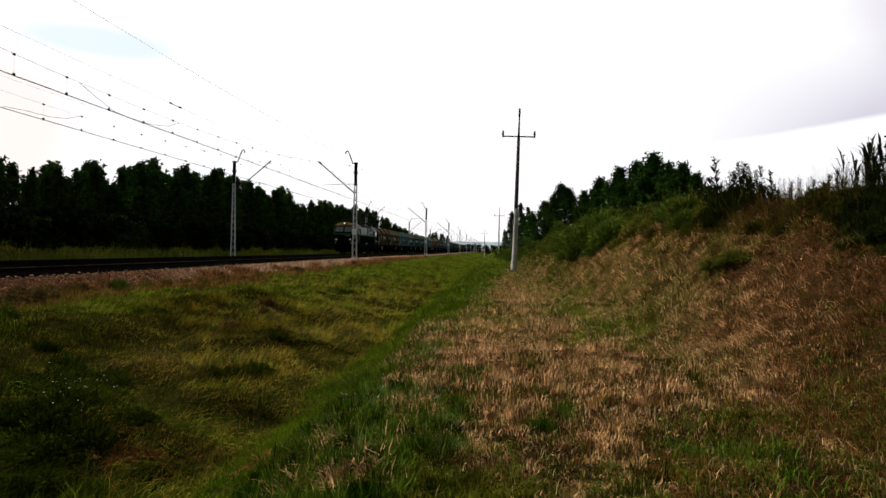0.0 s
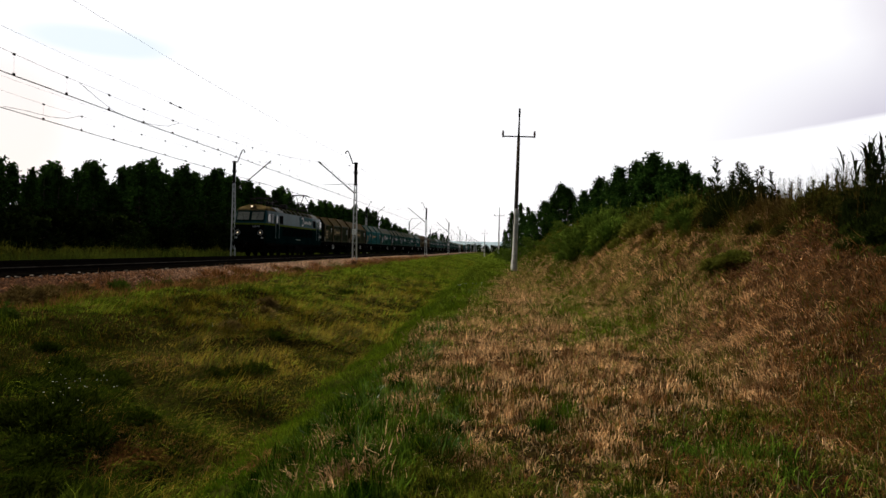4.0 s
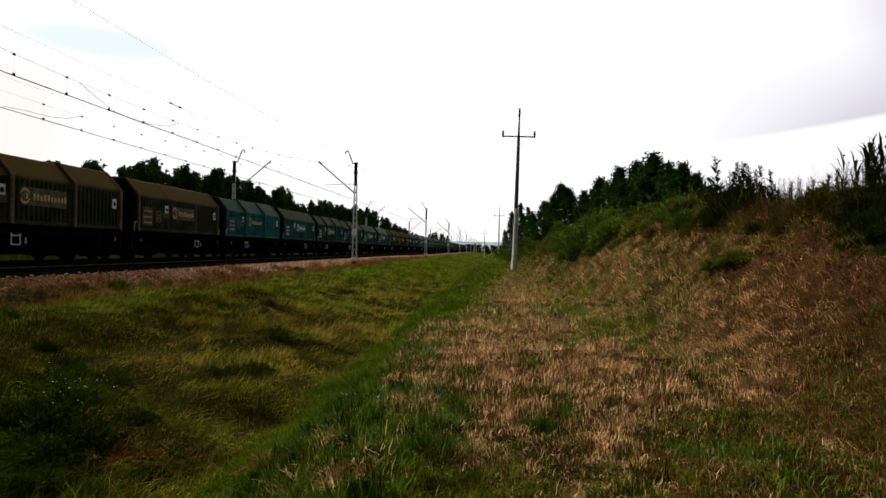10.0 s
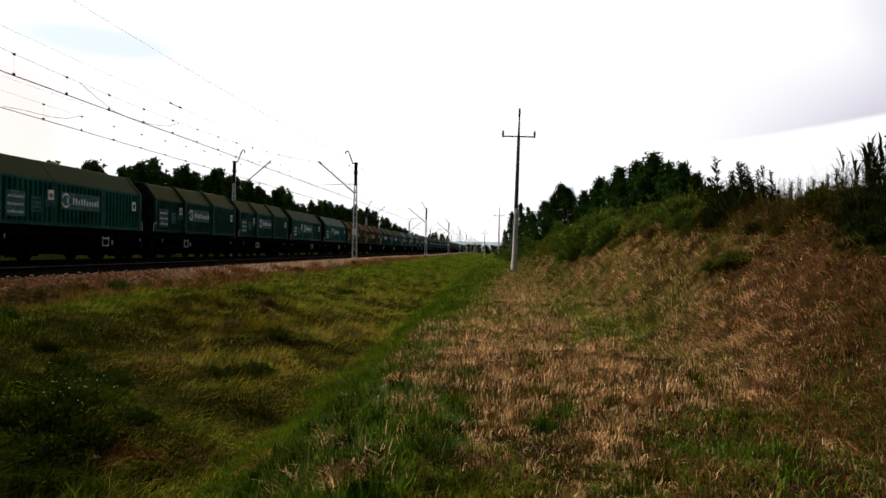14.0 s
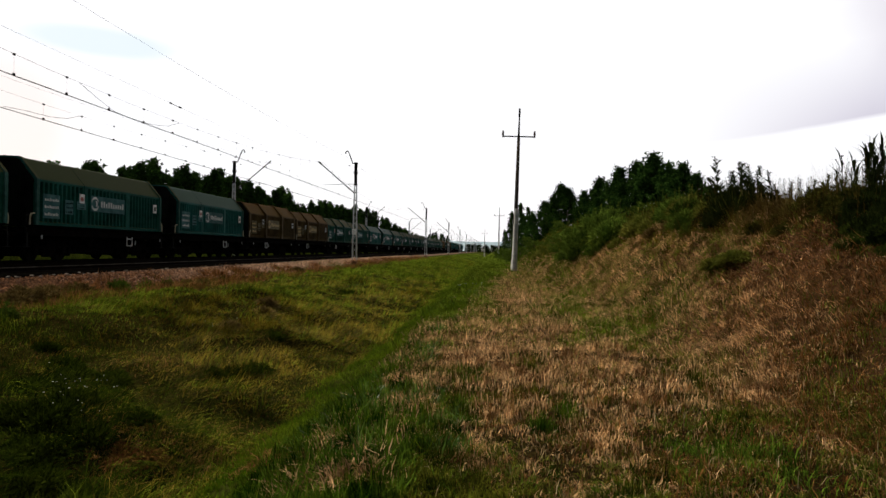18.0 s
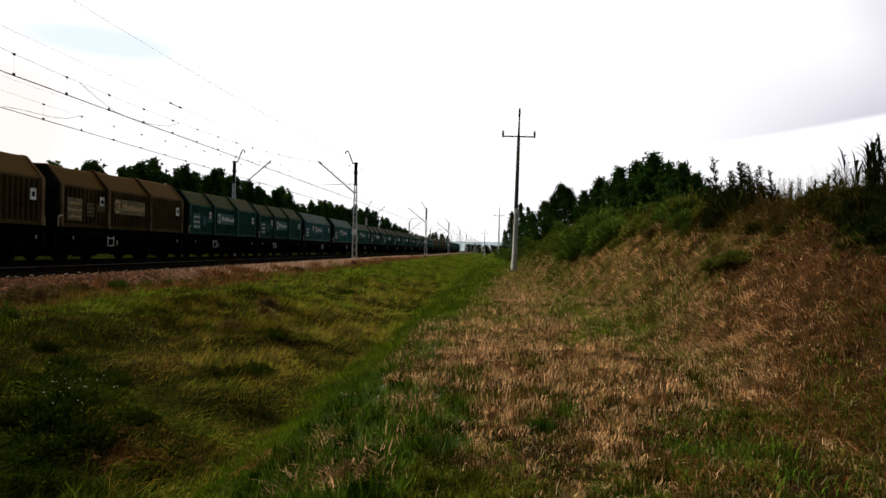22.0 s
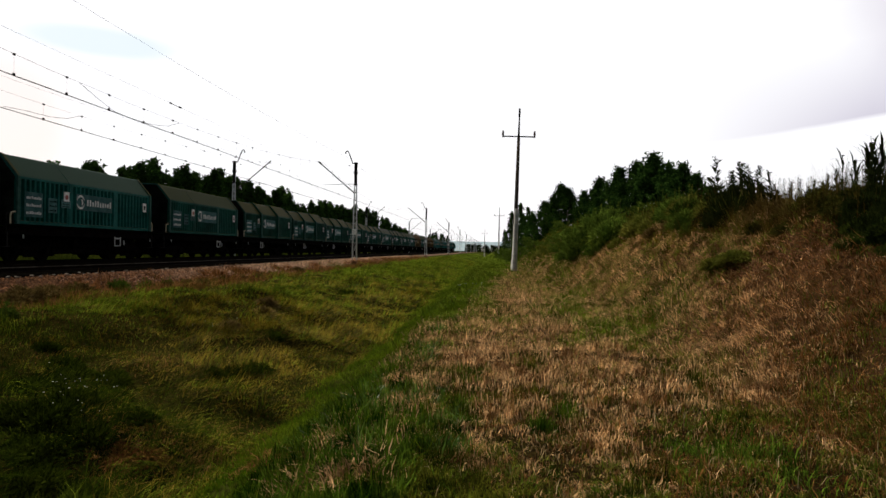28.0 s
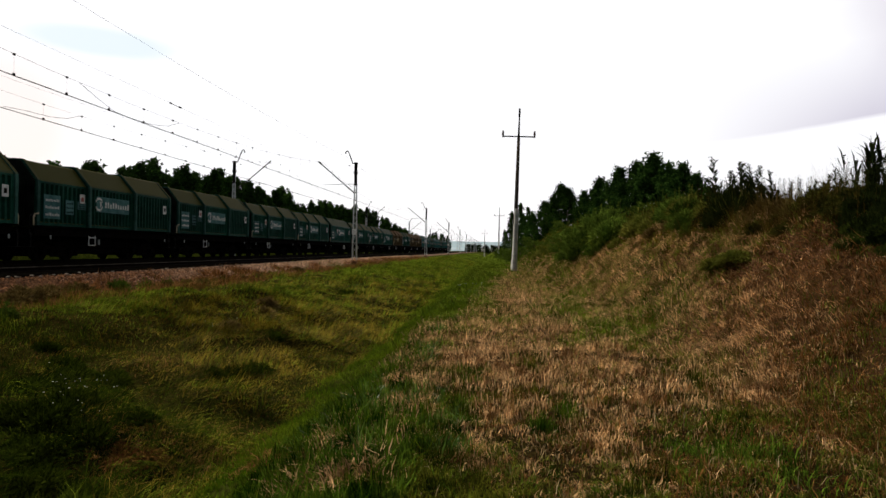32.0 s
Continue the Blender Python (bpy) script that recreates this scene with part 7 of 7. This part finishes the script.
def weed_plant(seed, height, leafy, material, bare=False):
    """A tall stalk with side shoots, narrow leaves and a loose seed head."""
    rnd = random.Random(seed)
    thing = tagged(empty("weed"), "dark tall weed with narrow leaves and seed heads", "weed", "weeds on the slope top")
    stem, leaves, heads = Shape(), Shape(), Shape()
    for s in range(3 if leafy else 1):
        h = height * (1.0 if s == 0 else rnd.uniform(0.55, 0.85))
        a, tilt = rnd.uniform(0, 6.28), rnd.uniform(0.03, 0.10) + 0.10 * s
        pts = [Vector((math.cos(a) * tilt * h * q * q, math.sin(a) * tilt * h * q * q, h * q)) for q in (0, 0.25, 0.5, 0.75, 1.0)]
        for i in range(4):
            stem.tube(pts[i], pts[i + 1], 0.010 - 0.0018 * i, 0.008 - 0.0018 * i, n=5)
        for i in range(52 if leafy else (0 if bare else 6)):
            q = rnd.uniform(0.12, 0.97)
            base = pts[0].lerp(pts[4], q)
            b = rnd.uniform(0, 6.28)
            ln = rnd.uniform(0.10, 0.26) * (1.15 - 0.6 * q) * (1.0 if leafy else 0.6)
            out = Vector((math.cos(b), math.sin(b), rnd.uniform(0.7, 1.9))).normalized() * ln * 1.15
            side = Vector((-math.sin(b), math.cos(b), 0)) * ln * 0.13
            leaves.add([base, base + out * 0.5 + side, base + out - Vector((0, 0, ln * 0.25)), base + out * 0.5 - side], [(0, 1, 2, 3)])
        for i in range(40 if leafy else 16):
            q = rnd.uniform(0.80, 1.04)
            c = pts[3].lerp(pts[4], (q - 0.75) / 0.25) + Vector((rnd.gauss(0, 0.02), rnd.gauss(0, 0.02), 0))
            r = rnd.uniform(0.006, 0.012)
            heads.add([c + Vector(v) * r for v in ((1, 0, 0), (0, 1, 0), (-1, 0, 0), (0, -1, 0), (0, 0, 1.8), (0, 0, -1.2))],
                      [(0, 1, 4), (1, 2, 4), (2, 3, 4), (3, 0, 4), (1, 0, 5), (2, 1, 5), (3, 2, 5), (0, 3, 5)])
    tagged(part("stem", stem, material, thing), kind="stuff")
    if leaves.v:
        part("foliage", leaves, material, thing)
    tagged(part("seed_head", heads, material, thing), kind="stuff")
    MODELS.append(thing)
    return thing


def reed_plant(seed, height):
    """A clump of reeds: several stalks with long upright blades and narrow plumes."""
    rnd = random.Random(seed)
    thing = tagged(empty("reed"), "dark reed clump with long upright blades and narrow plumes", "reed", "reeds on the slope top")
    stem, leaves, heads = Shape(), Shape(), Shape()
    for s in range(4):
        h = height * rnd.uniform(0.7, 1.0)
        a, tilt = rnd.uniform(0, 6.28), rnd.uniform(0.02, 0.16)
        foot = Vector((rnd.gauss(0, 0.07), rnd.gauss(0, 0.07), 0))
        pts = [foot + Vector((math.cos(a) * tilt * h * q * q, math.sin(a) * tilt * h * q * q, h * q)) for q in (0, 0.25, 0.5, 0.75, 1.0)]
        for i in range(4):
            stem.tube(pts[i], pts[i + 1], 0.009 - 0.0015 * i, 0.0075 - 0.0015 * i, n=5)
        for i in range(8):
            q = rnd.uniform(0.15, 0.85)
            base = pts[0].lerp(pts[4], q)
            b = rnd.uniform(0, 6.28)
            ln = rnd.uniform(0.28, 0.50)
            flat = Vector((math.cos(b), math.sin(b), 0))
            side = Vector((-math.sin(b), math.cos(b), 0)) * rnd.uniform(0.010, 0.017)
            mid = base + flat * ln * 0.28 + Vector((0, 0, ln * 0.62))
            tip = base + flat * ln * rnd.uniform(0.55, 0.8) + Vector((0, 0, ln * rnd.uniform(0.55, 1.0)))
            leaves.add([base - side * 0.5, base + side * 0.5, mid + side, tip, mid - side], [(0, 1, 2, 4), (4, 2, 3)])
        if s < 2:
            for i in range(12):
                q = rnd.uniform(0.86, 1.05)
                c = pts[3].lerp(pts[4], (q - 0.75) / 0.25) + Vector((rnd.gauss(0, 0.013), rnd.gauss(0, 0.013), 0))
                r = rnd.uniform(0.010, 0.018)
                heads.add([c + Vector(v) * r for v in ((1, 0, 0), (0, 1, 0), (-1, 0, 0), (0, -1, 0), (0, 0, 2.4), (0, 0, -1.6))],
                          [(0, 1, 4), (1, 2, 4), (2, 3, 4), (3, 0, 4), (1, 0, 5), (2, 1, 5), (3, 2, 5), (0, 3, 5)])
    tagged(part("stem", stem, WEED_DARK, thing), kind="stuff")
    tagged(part("blade", leaves, WEED_DARK, thing), kind="stuff")
    tagged(part("plume", heads, WEED_DARK, thing), kind="stuff")
    MODELS.append(thing)
    return thing


def build_flowers():
    """Small white flower heads in clusters: on the ditch bank and on the slope."""
    rnd = random.Random(21)
    for cx, cy, n, spread, lift in ((-5.2, 7.9, 26, 0.26, 0.46), (-6.5, 15.4, 16, 0.40, 0.34), (-1.0, 27.0, 14, 0.35, 0.30), (4.1, 24.0, 5, 0.5, 0.9), (4.9, 21.0, 6, 0.4, 0.9), (5.3, 18.8, 7, 0.35, 0.8)):
        sh, st = Shape(), Shape()
        for i in range(n):
            x, y = cx + rnd.gauss(0, spread), cy + rnd.gauss(0, spread)
            z = float(ground_z(x, y))
            h = lift * rnd.uniform(0.75, 1.15)
            r = rnd.uniform(0.006, 0.012) * (1.9 if cy > 16 else 1.0)
            st.tube((x, y, z), (x, y, z + h), 0.003, n=4)
            k = 7
            sh.add([(x + r * math.cos(6.283 * j / k), y + r * math.sin(6.283 * j / k), z + h + 0.004 * (j % 2)) for j in range(k)] + [(x, y, z + h + r * 0.5), (x, y, z + h - r * 0.4)],
                   [(j, (j + 1) % k, k) for j in range(k)] + [((j + 1) % k, j, k + 1) for j in range(k)])
        thing = tagged(empty("wild_flower"), "small white wild flowers on thin stems", "flowers", "white wild flowers")
        tagged(part("flower_head", sh, FLOWER, thing), kind="stuff")
        tagged(part("stem", st, WEED_GREEN, thing), kind="stuff")


build_flowers()

SWAYING = []


def build_weeds():
    rnd = random.Random(4)
    kinds = [weed_plant(i, 1.0, True, WEED_DARK) for i in range(4)] + [weed_plant(10 + i, 1.0, False, WEED_DARK) for i in range(2)]
    used = set()
    # tall ones first: leafy stands, then the thin stalks between them
    spots = [(5.66, 17.1, 1.5), (5.74, 16.6, 1.1), (5.81, 15.9, 1.2), (5.86, 15.5, 1.1), (5.76, 15.8, 1.15), (5.89, 15.2, 0.96), (5.94, 15.0, 1.07), (5.99, 14.6, 0.96), (6.28, 12.0, 0.85), (6.40, 11.7, 1.18),
             (6.36, 11.5, 0.85), (6.50, 11.6, 1.20), (6.25, 12.5, 0.7), (6.6, 11.3, 1.0), (6.21, 12.8, 0.75), (6.15, 13.2, 0.75)]
    for i in range(120):
        yy = rnd.uniform(10.5, 16.5)
        f, c, t = bank_lines(yy)
        spots.append((float(c) + rnd.uniform(-0.1, 0.5), yy, rnd.uniform(0.4, 0.8)))
    reeds = [reed_plant(70 + i, 1.0) for i in range(3)]
    for i, (x, yy, s) in enumerate(spots):
        ob = plant(rnd.choice(reeds if i < 16 and yy < 12.5 else kinds[:4] if i < 16 or i % 9 == 0 else kinds[4:]), used, x, yy, rnd.uniform(0, 360), s, 0.05)
        if i < 16:
            SWAYING.append(ob)
    reed = weed_plant(31, 2.0, False, WEED_DARK, True)
    tagged(reed, "single tall pale grass stalk swaying on the slope top", "grass stalk")
    plant(reed, used, 6.35, 10.9, 40, 1.0, 0.05)
    SWAYING.append(reed)


build_weeds()
clear_models()


def build_ballast_stones():
    rnd = np.random.RandomState(8)
    n = 18000
    y = 14.0 * (110.0 / 14.0) ** rnd.rand(n)
    t = rnd.rand(n)
    z = RAIL_Z - 0.19
    x = np.interp(t, [0, 1], [-14.32, -13.5])
    zz = np.interp(t, [0, 1], [z - 0.085, 0.14])
    r = rnd.uniform(0.022, 0.05, n) * np.clip(y / 30, 0.9, 2.2)
    base = np.array([(1, 0, 0), (-1, 0, 0), (0, 1, 0), (0, -1, 0), (0, 0, 0.8), (0, 0, -0.8)])
    verts = (np.stack([x, y, zz], -1)[:, None] + base[None] * r[:, None, None] * rnd.uniform(0.6, 1.3, (n, 6, 1))).reshape(-1, 3)
    f = np.array([(0, 2, 4), (2, 1, 4), (1, 3, 4), (3, 0, 4), (2, 0, 5), (1, 2, 5), (3, 1, 5), (0, 3, 5)])
    tris = (np.arange(n)[:, None, None] * 6 + f[None]).reshape(-1, 3)
    m = 15000
    y2 = 14.0 * (80.0 / 14.0) ** rnd.rand(m)
    x2 = -13.5 + np.abs(rnd.normal(0, 0.75, m))
    r2 = rnd.uniform(0.018, 0.045, m) * np.clip(y2 / 30, 0.9, 2.0)
    spilt = (np.stack([x2, y2, ground_z(x2, y2) + 0.5 * r2], -1)[:, None] + base[None] * r2[:, None, None] * rnd.uniform(0.6, 1.3, (m, 6, 1))).reshape(-1, 3)
    verts = np.concatenate([verts, spilt])
    tris = (np.arange(n + m)[:, None, None] * 6 + f[None]).reshape(-1, 3)
    rusty = np.repeat(np.concatenate([y, y2]) < rnd.uniform(20, 38, n + m), 8)
    for s, stone, label in ((rusty, STONE_RUST, "loose rust-stained crushed stones on the ballast shoulder"), (~rusty, STONE, "loose pinkish crushed stones on the ballast shoulder")):
        points, places = np.unique(tris[s], return_inverse=True)
        tagged(new("ballast_stones", mesh_of_triangles("ballast_stones", verts[points], places.reshape(-1, 3), stone)), label, "ballast", kind="stuff")


build_ballast_stones()


def build_clods():
    """Crumbled earth along the ledges of the slope."""
    rnd = np.random.RandomState(12)
    x, y, r = [], [], []
    for (ax, ay), (bx, by), n in (((4.37, 14.2), (4.96, 14.3), 420), ((4.62, 11.5), (5.05, 10.9), 520), ((4.85, 10.5), (5.35, 9.5), 620), ((4.4, 12.3), (4.7, 11.7), 260), ((4.9, 16.5), (4.6, 14.6), 260), ((4.2, 20.5), (4.0, 17.5), 200)):
        t = rnd.rand(n)
        wide = 0.05 + 0.06 * blot(t * 3 + ax, t * 0 + ay, 0.4)
        x.append(ax + (bx - ax) * t + rnd.normal(0, 1, n) * wide)
        y.append(ay + (by - ay) * t + rnd.normal(0, 1, n) * wide * 2.5)
        r.append(rnd.lognormal(-4.7, 0.5, n))
    x, y, r = np.concatenate(x), np.concatenate(y), np.concatenate(r)
    n = len(x)
    base = np.array([(1, 0, 0), (-1, 0, 0), (0, 1, 0), (0, -1, 0), (0, 0, 0.7), (0, 0, -0.7)])
    verts = (np.stack([x, y, ground_z(x, y) + 0.03 + r * 0.3], -1)[:, None] + base[None] * r[:, None, None] * rnd.uniform(0.6, 1.4, (n, 6, 1))).reshape(-1, 3)
    f = np.array([(0, 2, 4), (2, 1, 4), (1, 3, 4), (3, 0, 4), (2, 0, 5), (1, 2, 5), (3, 1, 5), (0, 3, 5)])
    tris = (np.arange(n)[:, None, None] * 6 + f[None]).reshape(-1, 3)
    tagged(new("earth_clods", mesh_of_triangles("earth_clods", verts, tris, EARTH)), "crumbled reddish earth clods on the slope", "earth", kind="stuff")


build_clods()


# ---- what moves ----
def motions():
    # the train's lag behind an even pace, in metres
    lag = [(0.0, 0.35), (5.0, 0.38), (9.0, 0.45), (11.0, 0.65), (13.0, 0.78), (17.0, 0.88), (20.0, 0.94), (23.0, 0.95), (28.0, 0.85), (32.0, 0.46)]
    walk(LOCO, [(t, pose(FAR_X, COUPLING_Y - 19.24 - SPEED * t + d, RAIL_Z)) for t, d in lag])
    for i, w in enumerate(WAGONS):
        walk(w, [(t, pose(FAR_X, COUPLING_Y + i * WAGON_LENGTH - SPEED * t + d, RAIL_Z)) for t, d in lag])
    # weeds on the slope top nod in the wind
    for k, ob in enumerate(SWAYING):
        base = ob.matrix_basis.copy()
        place, size = base.translation.copy(), ob.scale.copy()
        turn = base.to_euler().z
        rows = []
        if k == len(SWAYING) - 1:
            gusts = ((0.0, -4.5), (1.5, 2.0), (3.0, 9.0), (4.5, 5.0), (6.0, 2.0), (7.5, 8.5), (9.0, 11.5), (11.0, 11.0), (13.0, 8.0), (15.0, 10.0), (17.0, 11.0), (19.0, 5.5),
                     (21.0, 10.5), (23.0, 9.0), (25.0, 11.5), (28.0, 10.0), (30.0, 11.0), (32.0, 7.0))
        else:
            gusts = [(0.5 * i, 2.2 * (0.6 * math.sin(0.95 * i + 1.1 * k) + 0.4 * math.sin(0.365 * i + 0.6 * k))) for i in range(65)]
        for t, lean in gusts:
            rows.append((t, Matrix.Translation(place) @ Matrix.Rotation(radians(lean), 4, "Y") @ Matrix.Rotation(turn, 4, "Z")))
        walk(ob, rows)
        ob.scale = size
    # wheels turn as the train rolls; alike axles share one set of keys
    shared = {}
    for thing in (LOCO, *WAGONS):
        for ob in thing.children_recursive:
            if ob.name.startswith("wheelset"):
                q = ob.matrix_basis.translation.copy()
                key = (round(q.y, 3), round(q.z, 3))
                if key not in shared:
                    turn = math.degrees(SPEED / q.z) / 15.0
                    walk(ob, [(k / 15.0, pose(q.x, q.y, q.z, (turn * k) % 360.0)) for k in range(481)])
                    shared[key] = ob
                else:
                    keys = ob.animation_data_create()
                    ob.rotation_mode = "QUATERNION"
                    keys.action = shared[key].animation_data.action
                    keys.action_slot = shared[key].animation_data.action_slot


motions()
